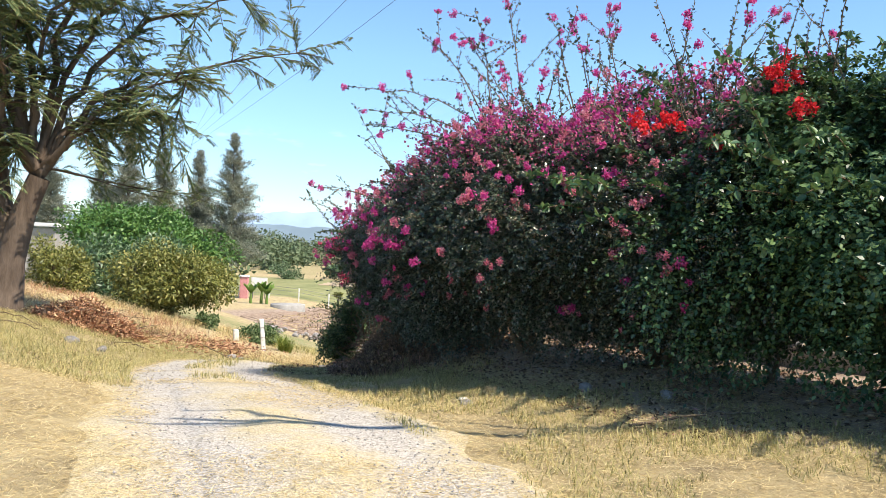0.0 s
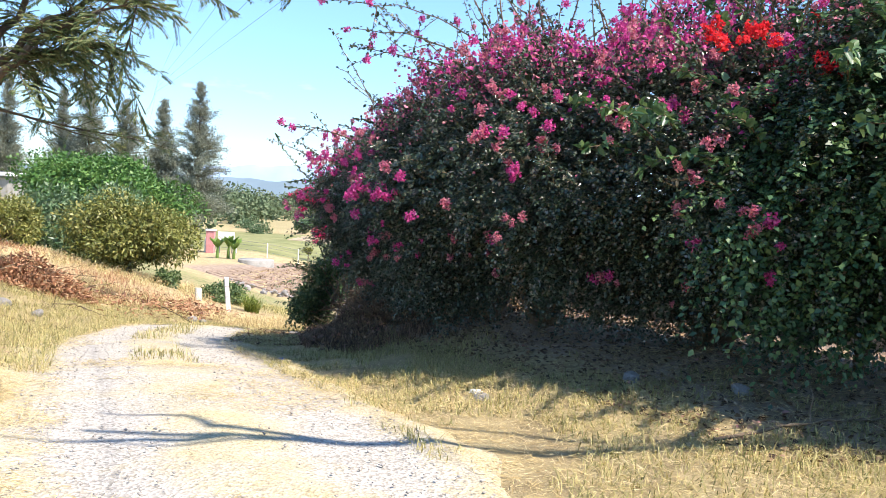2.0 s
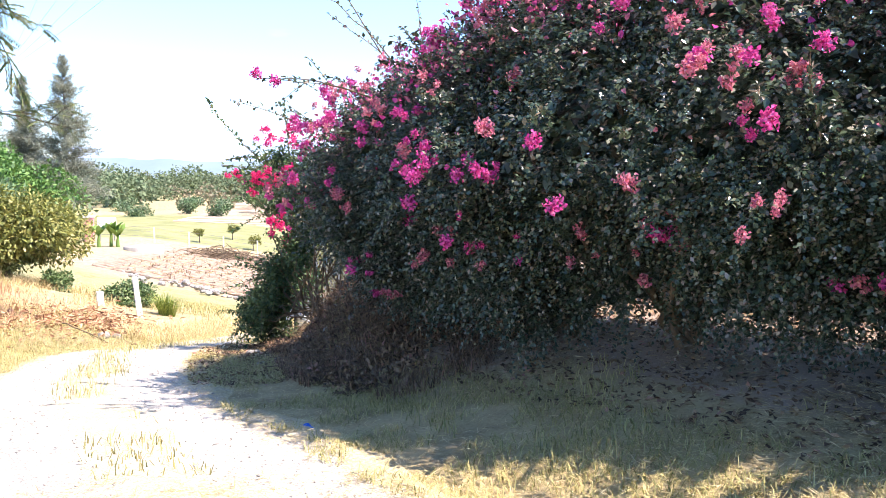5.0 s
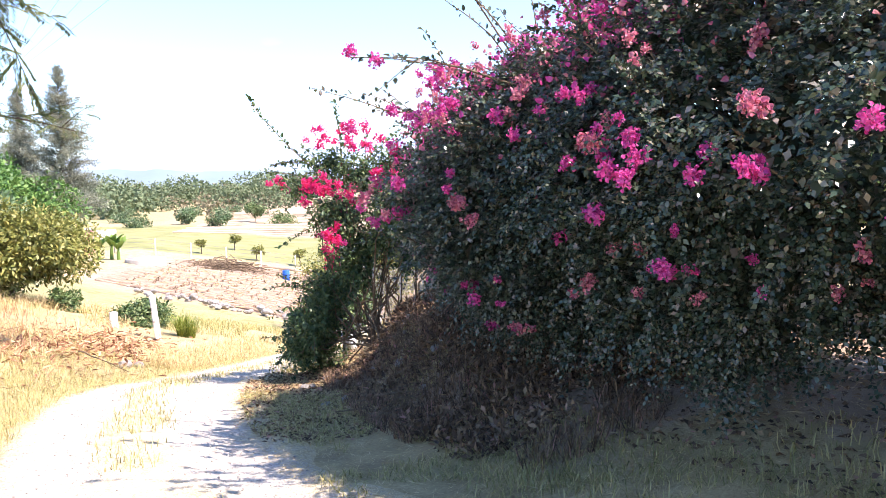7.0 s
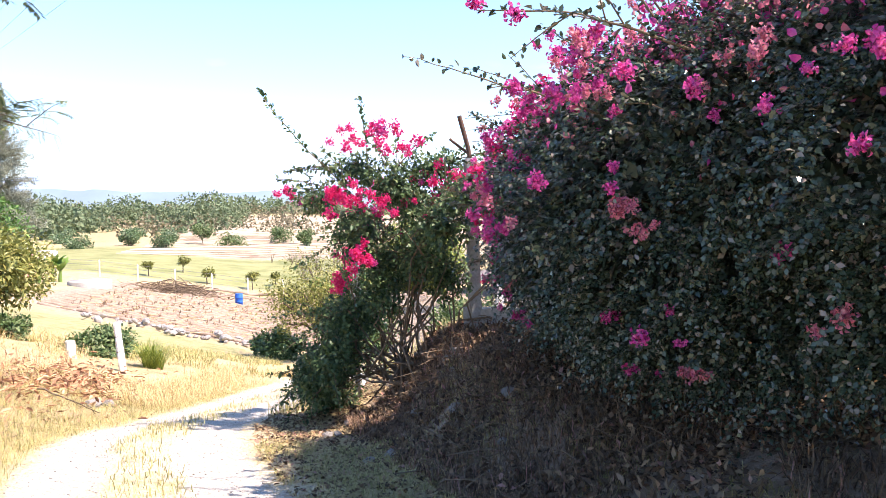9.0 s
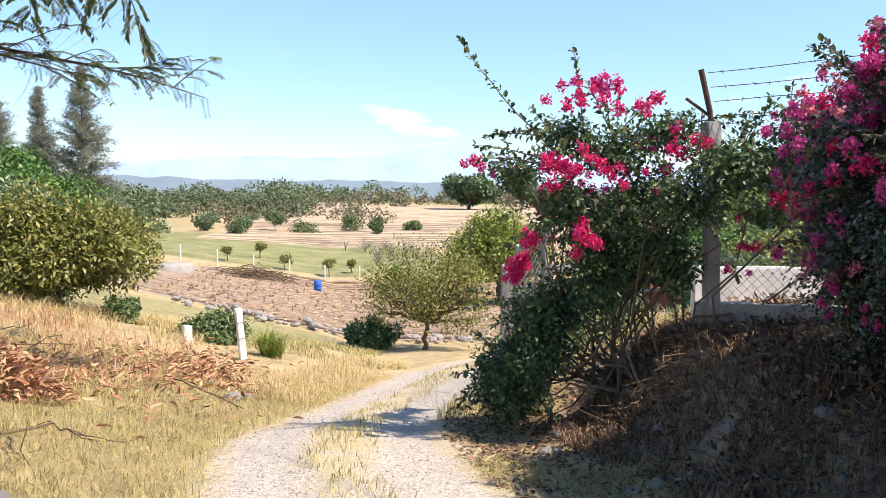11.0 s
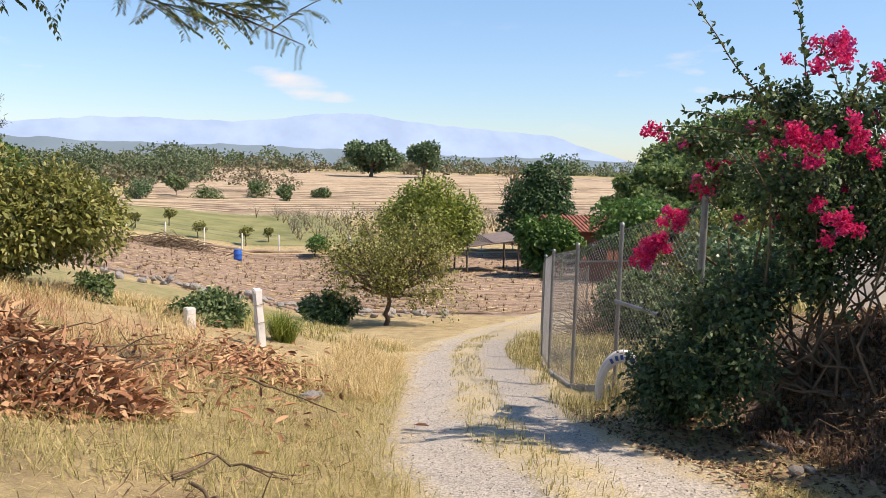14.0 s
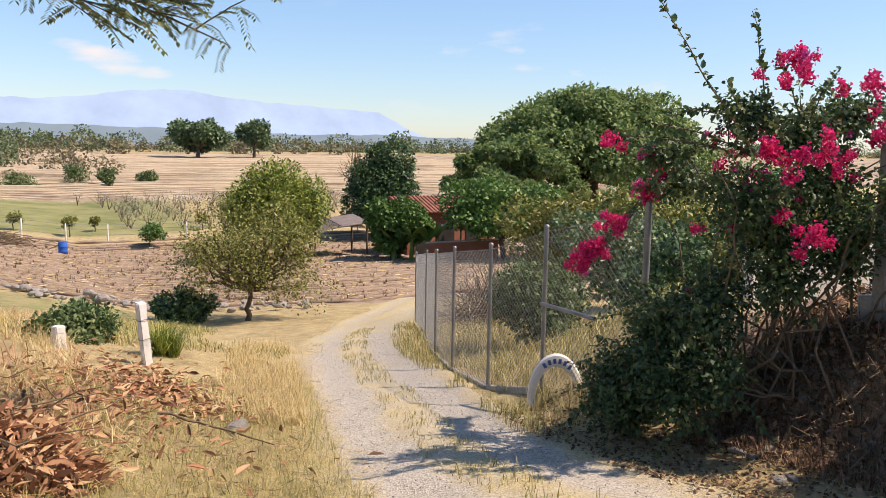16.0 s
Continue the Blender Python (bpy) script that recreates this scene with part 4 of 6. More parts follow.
tree = thing("feathery_tree", "leaning forked tree with feathery drooping leaves on the dry bank", "tree")
g = float(land(-9.5, 18.0))
limbs = []
fork = np.array((-9.15, 18.1, 2.4))
limbs.append(tube([(-9.85, 18, g - 0.3), (-9.8, 18, g + 0.15), (-9.68, 18, 0.5), (-9.45, 18.05, 1.6), fork], [0.55, 0.42, 0.3, 0.26, 0.23], 12))
limbs.append(tube([(-9.7, 18.1, g + 0.1), (-9.95, 18.2, 1.2), (-10.3, 18.3, 3.2), (-10.6, 18.2, 6), (-10.9, 18.0, 9)], [0.3, 0.24, 0.2, 0.14, 0.06], 10))
boughs = [((-8.2, 18.3, 4.2), (-6.6, 18.6, 5.0), (-3.6, 18.6, 5.5)), ((-8.6, 18.6, 4.6), (-7.4, 19.2, 6.2), (-5.2, 19.6, 7.0)),
          ((-8.9, 18.2, 5.5), (-8.0, 18.0, 8), (-6.8, 17.6, 9.6)), ((-9.4, 18, 5), (-9.7, 17.6, 7.5), (-9.9, 17.2, 9.5)),
          ((-8.5, 18.2, 3.4), (-7.6, 18.7, 4.0), (-6.7, 19.0, 4.0)), ((-8.9, 18.8, 3.4), (-8.4, 20.0, 4.0), (-7.8, 21.0, 3.9)), ((-9.6, 18, 4), (-9.6, 17.6, 5.2), (-9.4, 17.2, 5.8)), ((-9.2, 17.8, 4.2), (-8.6, 17.2, 5.6), (-7.8, 16.8, 6.4)), ((-9.9, 17.9, 4.4), (-10.6, 17.4, 5.8), (-11, 17, 6.6)), ((-8.8, 18.2, 4.6), (-7.6, 18.2, 6.4), (-6.2, 18.1, 7.4)), ((-9.8, 18.2, 5), (-10.4, 18.0, 6.6), (-10.8, 17.8, 7.8)), ((-9.2, 18, 3.0), (-9.7, 17.3, 3.1), (-10.3, 16.8, 2.7)),
          ((-9.6, 17.4, 3.6), (-9.2, 16.2, 5), (-8.4, 15.2, 6)), ((-10.2, 18.6, 4), (-11.6, 19, 6), (-13, 19.4, 7)), ((-10, 17.4, 4), (-11.4, 16.6, 5.4), (-12.6, 16, 6.2)),
          ((-8.4, 17.8, 3.2), (-7.2, 17.6, 4.2), (-5.7, 17.4, 4.6)), ((-9.9, 18.2, 3.4), (-10.6, 17.8, 4.2), (-11.6, 17.4, 4.4))]
fol = []
for b in boughs:
    P = np.array([fork, *b])
    s = np.linspace(0, 3, 13)
    L = np.stack([np.interp(s, range(4), P[:, k]) for k in range(3)], 1)
    L[1:-1] = (L[:-2] + L[1:-1] * 2 + L[2:]) / 4
    L[1:-1] += rng.normal(0, 0.06, (11, 3))
    limbs.append(tube(L, np.linspace(0.1, 0.012, 13), 7))
    for _ in range(28):
        k = rng.integers(4, 13)
        tw = shoot(L[k], unit(L[min(k + 1, 12)] - L[k - 1]) * 0.55 + rng.normal(0, 0.5, 3), rng.uniform(0.6, 1.5), 0.12)
        limbs.append(tube(tw, np.linspace(0.016, 0.004, len(tw)), 5))
        fol.append(feathers(tw, 0.09, 0.36, 0.105, 0.36))
# the low bough with its tip hanging over the verge
low = np.array([(-8.9, 18.1, 2.6), (-7.9, 18.6, 2.4), (-7.2, 18.9, 2.28), (-6.6, 19.2, 2.22), (-6.1, 19.5, 2.13), (-5.55, 19.8, 1.98)])
limbs.append(tube(low, np.linspace(0.028, 0.005, 6), 6))
low_b = np.array([(-8.9, 18.1, 2.6), (-8.3, 18.2, 2.5), (-7.8, 18.4, 2.35), (-7.3, 18.6, 2.2), (-6.8, 18.8, 2.1)])
limbs.append(tube(low_b, np.linspace(0.03, 0.005, 5), 6))
for k in range(8):
    f = rng.uniform(0.3, 4)
    q = np.array([np.interp(f, range(5), low_b[:, c]) for c in range(3)])
    tw = shoot(q, (0.5, rng.normal(0.2, 0.5), rng.uniform(-0.4, 0.3)), rng.uniform(0.3, 0.7), 0.25)
    limbs.append(tube(tw, np.linspace(0.007, 0.003, len(tw)), 5))
    fol.append(feathers(tw, 0.085, 0.32, 0.07, 0.4, 1.1))
for k in range(13):
    f = rng.uniform(0, 4.6)
    q = np.array([np.interp(f, range(6), low[:, c]) for c in range(3)])
    tw = shoot(q, (0.5, rng.normal(0.3, 0.4), rng.uniform(-0.1, 0.55)), rng.uniform(0.35, 0.85), 0.2)
    limbs.append(tube(tw, np.linspace(0.008, 0.003, len(tw)), 5))
    fol.append(feathers(tw, 0.085, 0.34, 0.07, 0.4, 1.1))
fol.append(feathers(low, 0.2, 0.32, 0.07, 0.4, 1.1))
for c in limbs[:2]:
    part("trunk", c, M_BARK, tree)
for c in limbs[2:]:
    part("limb", c, M_BARK, tree)
part("foliage", joined(fol), M_FEATHER, tree)

# bougainvillea beside the gate
gate_b = thing("gate_bougainvillea", "crimson-flowered bougainvillea bush against the concrete post", "shrub")
gb = [(-2.2, 18.35, -1.02, 0.38, 0.4, 0.3), (-1.95, 18.0, -0.7, 0.42, 0.45, 0.32), (-2.15, 18.3, -1.3, 0.4, 0.4, 0.25), (-2.3, 17.7, -0.85, 0.32, 0.4, 0.32), (-1.82, 17.6, -0.15, 0.32, 0.38, 0.34),
      (-1.51, 17.2, 0.4, 0.4, 0.4, 0.32), (-1.21, 17.0, 0.86, 0.38, 0.35, 0.3), (-1.93, 17.2, 0.72, 0.36, 0.4, 0.3), (-1.55, 17.0, 1.3, 0.42, 0.35, 0.22), (-1.1, 16.9, 1.45, 0.35, 0.3, 0.2), (-1.95, 17.2, 1.45, 0.3, 0.28, 0.2),
      (-2.3, 17.8, 1.1, 0.28, 0.28, 0.16), (-1.0, 16.9, 0.25, 0.3, 0.3, 0.28), (-1.75, 18.2, 0.85, 0.28, 0.4, 0.2), (-0.55, 16.5, 1.15, 0.32, 0.35, 0.26), (-0.15, 16.2, 1.3, 0.35, 0.4, 0.35), (0.1, 15.8, 0.9, 0.4, 0.5, 0.5)]
gb += [(-2.05, 18.0, -0.35, 0.3, 0.35, 0.3), (-2.35, 18.1, -1.15, 0.35, 0.4, 0.3), (-2.4, 17.4, -0.95, 0.3, 0.35, 0.3), (-2.1, 17.4, -0.3, 0.3, 0.35, 0.35), (-1.7, 17.0, 0.1, 0.32, 0.3, 0.32), (-1.3, 16.7, 0.5, 0.3, 0.3, 0.3), (-2.25, 17.1, -0.7, 0.25, 0.3, 0.3), (-1.6, 18.4, -0.6, 0.35, 0.4, 0.35), (-1.2, 16.2, 0.85, 0.34, 0.34, 0.26), (-0.95, 16.0, 1.15, 0.32, 0.32, 0.22)]
part("foliage", crown(gb, 38000, 0.054, 0.62, 0.55, 0.4, 4, True), M_LEAF_GATE, gate_b)
foot = np.array((-1.35, 17.2, float(land(-1.35, 17.2)) - 0.05))
st = [tube(bent(foot + rng.normal(0, 0.22, 3) * (1, 1, 0), np.array(b[:3]) + rng.normal(0, 0.25, 3), 7, 0.1, 0.05), np.linspace(0.014, 0.005, 7), 6) for b in gb for _ in range(2)]
cf = []
for a, d, l, dr in (((-1.95, 17.1, 1.1), (-1.0, 0.1, 1.1), 1.7, 0.03), ((-1.8, 17.1, 1.2), (-0.05, 0.15, 1.0), 1.05, 0.0), ((-2.1, 17.2, 1.4), (-1, 0.1, 0.3), 0.7, 0.3), ((-2.1, 17.3, 1.15), (-0.7, 0.8, 0.25), 1.0, 0.12),
                    ((-1.7, 17.5, 0.85), (0.0, 1.0, 0.35), 2.2, 0.34), ((-1.6, 17.5, 0.8), (-0.05, 1.0, 0.25), 2.1, 0.32), ((-1.75, 17.8, 0.8), (0.1, 1.0, 0.1), 1.6, 0.3), ((-0.3, 16.2, 1.3), (-0.2, -0.2, 1), 0.6, 0.1), ((0.1, 15.6, 1.6), (-0.7, -0.2, 0.7), 0.9, 0.2),
                    ((-1.5, 17, 1.3), (-0.5, 0, 1), 0.7, 0.05), ((-1.6, 17, 1.4), (0.6, 0, 0.6), 0.8, 0.2), ((-1.9, 17.2, 1.2), (-0.6, -0.2, 0.8), 0.7, 0.1), ((-1.9, 17.2, 1.1), (-1.0, 0.2, 0.5), 1.0, 0.2), ((-1.2, 16.9, 1.4), (0.9, -0.4, 0.6), 0.9, 0.25)):
    c = shoot(a, d, l, dr)
    st.append(tube(c, np.linspace(0.009, 0.003, len(c)), 5))
    cf += [cane_leaves(c, 0.03, 0.07), cane_leaves(c, 0.05, 0.06)]
for b in gb:
    for _ in range(5):
        d = unit(rng.normal(0, 1, 3) + (-0.3, -0.2, 0.25))
        c = shoot(np.array(b[:3]) + d * b[3:6] * 0.7, d + (0, 0, 0.2), rng.uniform(0.25, 0.6), 0.5)
        st.append(tube(c, np.linspace(0.005, 0.002, len(c)), 4))
        cf.append(cane_leaves(c, 0.018, 0.055))
for c in st:
    part("stem", c, M_TWIG, gate_b)
part("cane_foliage", joined(cf), M_LEAF_GATE, gate_b)
trail = np.array([(-1.8, 18.3, 0.88), (-1.78, 18.6, 0.7), (-1.8, 18.95, 0.38), (-1.83, 19.22, 0.09), (-1.86, 19.4, -0.08)])
for c, sp, k in ([(q, (0.07, 0.1, 0.07), 16) for q in trail] + [((-2.68, 18.03, 1.23), (0.06, 0.06, 0.05), 4), ((-2.4, 17.9, 1.15), (0.08, 0.08, 0.05), 3), ((-2.03, 16.7, 1.74), (0.16, 0.12, 0.07), 9), ((-1.68, 17.05, 1.86), (0.16, 0.12, 0.07), 7),
                 ((-1.94, 16.56, 1.1), (0.22, 0.14, 0.1), 13), ((-1.82, 17.4, 1.3), (0.14, 0.14, 0.1), 8), ((-1.96, 16.5, 0.5), (0.14, 0.12, 0.08), 9), ((-2.28, 16.7, 1.12), (0.1, 0.1, 0.06), 4), ((-1.61, 16.4, 1.68), (0.12, 0.1, 0.06), 5),
                 ((-1.75, 17.3, 0.95), (0.2, 0.2, 0.14), 8), ((-1.3, 16.9, 1.15), (0.22, 0.15, 0.14), 8), ((-1.05, 16.6, 1.37), (0.14, 0.12, 0.1), 8), ((-0.7, 16.6, 1.17), (0.18, 0.12, 0.09), 7), ((-0.12, 16.55, 0.94), (0.24, 0.16, 0.16), 16),
                 ((-0.5, 16.4, 0.38), (0.12, 0.12, 0.12), 7), ((-0.1, 16.2, 1.6), (0.2, 0.16, 0.1), 11), ((0.15, 16.0, 1.65), (0.2, 0.16, 0.14), 11), ((-0.1, 15.7, 1.0), (0.2, 0.3, 0.3), 14), ((-1.9, 17.7, 0.3), (0.2, 0.3, 0.25), 6)]):
    for _ in range(k):
        head(CRIMSON_HEADS if rng.random() < 0.88 else PINK_HEADS, np.array(c) + rng.normal(0, 0.85, 3) * sp, rng.uniform(0.45, 0.95), gate_b)


# ---- built things ----
def box(bm, c, s, rot=None, bevel=0.0):
    r = bmesh.ops.create_cube(bm, size=1.0)
    bmesh.ops.scale(bm, vec=s, verts=r["verts"])
    if bevel:
        es = list({e for v in r["verts"] for e in v.link_edges})
        vs = bmesh.ops.bevel(bm, geom=es, offset=bevel, segments=2, affect="EDGES")["verts"]
    else:
        vs = r["verts"]
    if rot:
        bmesh.ops.rotate(bm, cent=(0, 0, 0), matrix=Euler(rot).to_matrix(), verts=vs)
    bmesh.ops.translate(bm, vec=c, verts=vs)
    return vs


def crooked(bm, amount, seed=3):
    """Worn, slightly uneven faces."""
    for v in bm.verts:
        v.co += Vector([noise.noise(v.co * 9 + Vector((k * 7 + seed, 0, 0))) * amount for k in range(3)])


def white_post(x, y, h, w, lean, label):
    g = float(land(x, y))
    ob = thing("boundary_post", label, "post", at=(x, y, g))
    bm = bmesh.new()
    box(bm, (0, 0, h / 2 - 0.12), (w, w, h + 0.24), None, 0.015)
    bmesh.ops.subdivide_edges(bm, edges=[e for e in bm.edges if e.calc_length() > 0.3], cuts=7)
    crooked(bm, 0.012)
    part("shaft", bm, M_WHITEWASH, ob)
    ob.rotation_euler = lean
    return ob


post = white_post(-5.55, 25.0, 0.98, 0.13, (0.03, -0.1, 0.3), "leaning whitewashed concrete boundary post with barbed wire")
for hz in (0.42, 0.72):
    ring = [(0.085 * math.cos(a), 0.085 * math.sin(a), hz + 0.01 * math.sin(3 * a)) for a in np.linspace(0, 2 * math.pi, 17)]
    part("wire_tie", tube(ring, 0.004, 5), M_RUST, post)
white_post(-6.68, 26.0, 0.36, 0.16, (0.0, -0.04, 0.5), "short broken whitewashed concrete stub post")

# concrete end post with cranked arm and barbed wire, low wall
cp = thing("fence_post", "tall weathered concrete fence post with cranked iron arm", "post", at=(-0.7, 16.72, float(land(-0.7, 16.72))))
bm = bmesh.new()
box(bm, (0, 0, 0.85), (0.13, 0.13, 2.1), None, 0.012)
bmesh.ops.subdivide_edges(bm, edges=[e for e in bm.edges if e.calc_length() > 0.5], cuts=9)
crooked(bm, 0.014)
part("shaft", bm, M_CONCRETE, cp)
part("arm", tube([(0, 0, 1.85), (-0.02, 0, 2.0), (-0.12, -0.03, 2.36)], 0.026, 7), M_RUST, cp, "dark iron angle arm")
part("brace", tube([(-0.02, 0, 1.95), (-0.2, 0.1, 2.12)], 0.016, 6), M_RUST, cp)
cp.rotation_euler = (0, -0.03, 0)
cpz = float(land(-0.7, 16.72))


def barbed(a, b, name="barbed_wire", sag=-0.03):
    t = thing(name, "thin rusty barbed wire strung between fence arms", "wire", "barbed wires")
    line = bent(a, b, 9, sag, 0.002)
    part("strand", tube(line, 0.0035, 5), M_RUST, t)
    Q, T = along(line, 0.13)
    bits = []
    for q in Q:
        for _ in range(2):
            d = unit(rng.normal(0, 1, 3)) * 0.022
            bits.append(tube([q - d, q + d], 0.002, 4))
    part("barb", joined(bits), M_RUST, t)
    return t


for k in range(4):
    f = k / 3
    barbed((-0.72 - 0.1 * f, 16.7, cpz + 1.95 + 0.38 * f), (1.9 - 0.1 * f, 13.6, float(land(1.9, 13.6)) + 1.9 + 0.38 * f))

WALL = [(-0.72, 16.85), (1.95, 13.6), (4.5, 10.2), (8.0, 5.6)]
wall = thing("low_wall", "low rough concrete footing wall under the fence", "wall", kind="structure")
back_fence = thing("chain_link_fence", "old chain-link fence on concrete posts behind the hedge", "fence")
for a, b in zip(WALL[:-1], WALL[1:]):
    bm = bmesh.new()
    L = math.hypot(b[0] - a[0], b[1] - a[1])
    za, zb = float(land(*a)), float(land(*b))
    box(bm, (0, 0, 0), (L + 0.1, 0.16, 0.7), None, 0.01)
    bmesh.ops.subdivide_edges(bm, edges=[e for e in bm.edges if e.calc_length() > 1], cuts=20)
    crooked(bm, 0.03)
    ob = part("footing", bm, M_CONCRETE, wall)
    ob.matrix_basis = Matrix.Translation(((a[0] + b[0]) / 2, (a[1] + b[1]) / 2, (za + zb) / 2 - 0.08)) @ Matrix.Rotation(math.atan2(b[1] - a[1], b[0] - a[0]), 4, "Z") @ Matrix.Rotation(-math.atan2(zb - za, L), 4, "Y")

# chain-link fence
def mesh_panel(a, b, za, zb, h, pitch=0.08, wire=0.0024):
    """Zig-zag wires between two posts; za, zb are the ground heights."""
    L = math.hypot(b[0] - a[0], b[1] - a[1])
    n = max(2, int(L / pitch))
    rows_n = int(h / pitch)
    out = []
    ux, uy = (b[0] - a[0]) / L, (b[1] - a[1]) / L
    for k in range(-rows_n, n + 1):
        for sgn in (1, -1):
            p = []
            u0 = k * pitch if sgn > 0 else (k + rows_n) * pitch
            ends = []
            for v in (0.0, h):
                ends.append((u0 + sgn * v, v))
            (ua, va), (ub, vb) = ends
            for lim in (0.0, L):
                if (ua - lim) * (ub - lim) < 0:
                    f = (lim - ua) / (ub - ua)
                    q = (lim, va + f * (vb - va))
                    if (ua < 0 and lim == 0) or (ua > L and lim == L):
                        ua, va = q
                    elif (ub < 0 and lim == 0) or (ub > L and lim == L):
                        ub, vb = q
            if max(ua, ub) > L + 1e-6 or min(ua, ub) < -1e-6 or abs(ua - ub) < 1e-3:
                continue
            off = 0.003 * sgn
            pts = []
            for u_, v_ in ((ua, va), ((ua + ub) / 2, (va + vb) / 2), (ub, vb)):
                g_ = za + (zb - za) * u_ / L
                pts.append((a[0] + ux * u_ - uy * off, a[1] + uy * u_ + ux * off, g_ + 0.06 + v_))
            out.append(tube(pts, wire, 3))
    return joined(out)


for a, b in zip(WALL[:-1], WALL[1:]):
    za, zb = float(land(*a)), float(land(*b))
    part("wire_mesh", mesh_panel(a, b, za + 0.2, zb + 0.2, 1.7, 0.09), M_GALV, back_fence)
    for f in (0.45, 1.0):
        fx, fy = a[0] + (b[0] - a[0]) * f, a[1] + (b[1] - a[1]) * f
        g = float(land(fx, fy))
        bm = bmesh.new()
        box(bm, (fx, fy, g + 0.95), (0.11, 0.11, 2.1), None, 0.012)
        part("concrete_post", bm, M_CONCRETE, back_fence)

FENCE = [(-1.78, 18.5), (-1.58, 20.46), (-1.4, 22.0), (-0.85, 24.0), (0.0, 26.2), (1.25, 29.0), (3.0, 33.0), (6.2, 36.5)]
HF = 1.95
fence = thing("chain_link_fence", "galvanised chain-link fence on steel posts along the track", "fence")
for k, (fx, fy) in enumerate(FENCE):
    g = float(land(fx, fy))
    p = part("fence_pole", tube([(fx, fy, g - 0.1), (fx, fy, g + 1), (fx, fy, g + HF + 0.12)], 0.028 if k else 0.035, 8), M_GALV, fence)
    part("pole_cap", tube([(fx, fy, g + HF + 0.11), (fx, fy, g + HF + 0.14), (fx, fy, g + HF + 0.15)], [0.034, 0.03, 0.004], 8), M_GALV, p)
for (a, b) in zip(FENCE[:-1], FENCE[1:]):
    za, zb = float(land(*a)), float(land(*b))
    part("wire_mesh", mesh_panel(a, b, za, zb, HF), M_GALV, fence)
    for hh in (0.06, HF + 0.05):
        part("tension_wire", tube([(a[0], a[1], za + hh), ((a[0] + b[0]) / 2, (a[1] + b[1]) / 2, (za + zb) / 2 + hh - 0.01), (b[0], b[1], zb + hh)], 0.004, 5), M_GALV, fence)
part("rail", tube([(-1.62, 20.46, -0.77), (-1.7, 19.35, -0.73)], 0.025, 8), M_GALV, fence)
for (a, b) in zip(FENCE[1:-1], FENCE[2:]):
    bm = bmesh.new()
    L = math.hypot(b[0] - a[0], b[1] - a[1])
    za, zb = float(land(*a)), float(land(*b))
    box(bm, (0, 0, 0), (L + 0.02, 0.1, 0.14), None, 0.01)
    bmesh.ops.subdivide_edges(bm, edges=[e for e in bm.edges if e.calc_length() > 0.5], cuts=10)
    crooked(bm, 0.02)
    ob = part("footing", bm, M_CONCRETE, fence, "whitish concrete strip under the mesh")
    ob.matrix_basis = Matrix.Translation(((a[0] + b[0]) / 2, (a[1] + b[1]) / 2, (za + zb) / 2 - 0.02)) @ Matrix.Rotation(math.atan2(b[1] - a[1], b[0] - a[0]), 4, "Z") @ Matrix.Rotation(-math.atan2(zb - za, L), 4, "Y")

# whitewashed wall on the plot behind the end post
plot = thing("plot_wall", "low whitewashed wall on the plot behind the wire fence", "wall", kind="structure")
bm = bmesh.new()
box(bm, (0, 0, 0), (3.4, 0.18, 0.9), None, 0.015)
bmesh.ops.subdivide_edges(bm, edges=[e for e in bm.edges if e.calc_length() > 1], cuts=16)
crooked(bm, 0.02)
wp = part("wall_panel", bm, M_WHITEWASH, plot)
wp.matrix_basis = Matrix.Translation((1.9, 18.6, -0.42)) @ Matrix.Rotation(-0.25, 4, "Z")

# half-buried white tyre
tyre = thing("half_tyre", "half-buried white-painted tyre arch with worn blue lettering bars", "tyre", at=(-1.75, 19.95, float(land(-1.75, 19.95)) + 0.02))
bm = bmesh.new()
prof = [(0.235, -0.075), (0.28, -0.085), (0.315, -0.065), (0.325, 0), (0.315, 0.065), (0.28, 0.085), (0.235, 0.075), (0.23, 0.055), (0.27, 0.06), (0.29, 0.0), (0.27, -0.06), (0.23, -0.055)]
K = 28
ringv = [[bm.verts.new((r * math.cos(t), w * 0.7, r * math.sin(t) * 1.6)) for r, w in prof] for t in np.linspace(-0.25, math.pi + 0.25, K)]
for r0, r1 in zip(ringv[:-1], ringv[1:]):
    for q in range(len(prof)):
        bm.faces.new((r0[q], r0[(q + 1) % len(prof)], r1[(q + 1) % len(prof)], r1[q]))
bmesh.ops.recalc_face_normals(bm, faces=bm.faces[:])
part("tyre_body", bm, M_WHITEWASH, tyre)
M_BLUE = two_scale("worn_blue_paint", [(0.3, (0.04, 0.1, 0.3)), (0.7, (0.1, 0.2, 0.5))], 6, 50, 0.7, 0.3)
bm = bmesh.new()
for t in np.linspace(1.0, 2.1, 6):
    box(bm, (0.277 * math.cos(t), -0.058, 0.277 * math.sin(t) * 1.6), (0.035, 0.012, 0.06), (0, math.pi / 2 - t, 0), 0.002)
part("lettering_bar", bm, M_BLUE, tyre, "faded blue painted marks")
tyre.rotation_euler = (0.05, 0.0, -0.55)

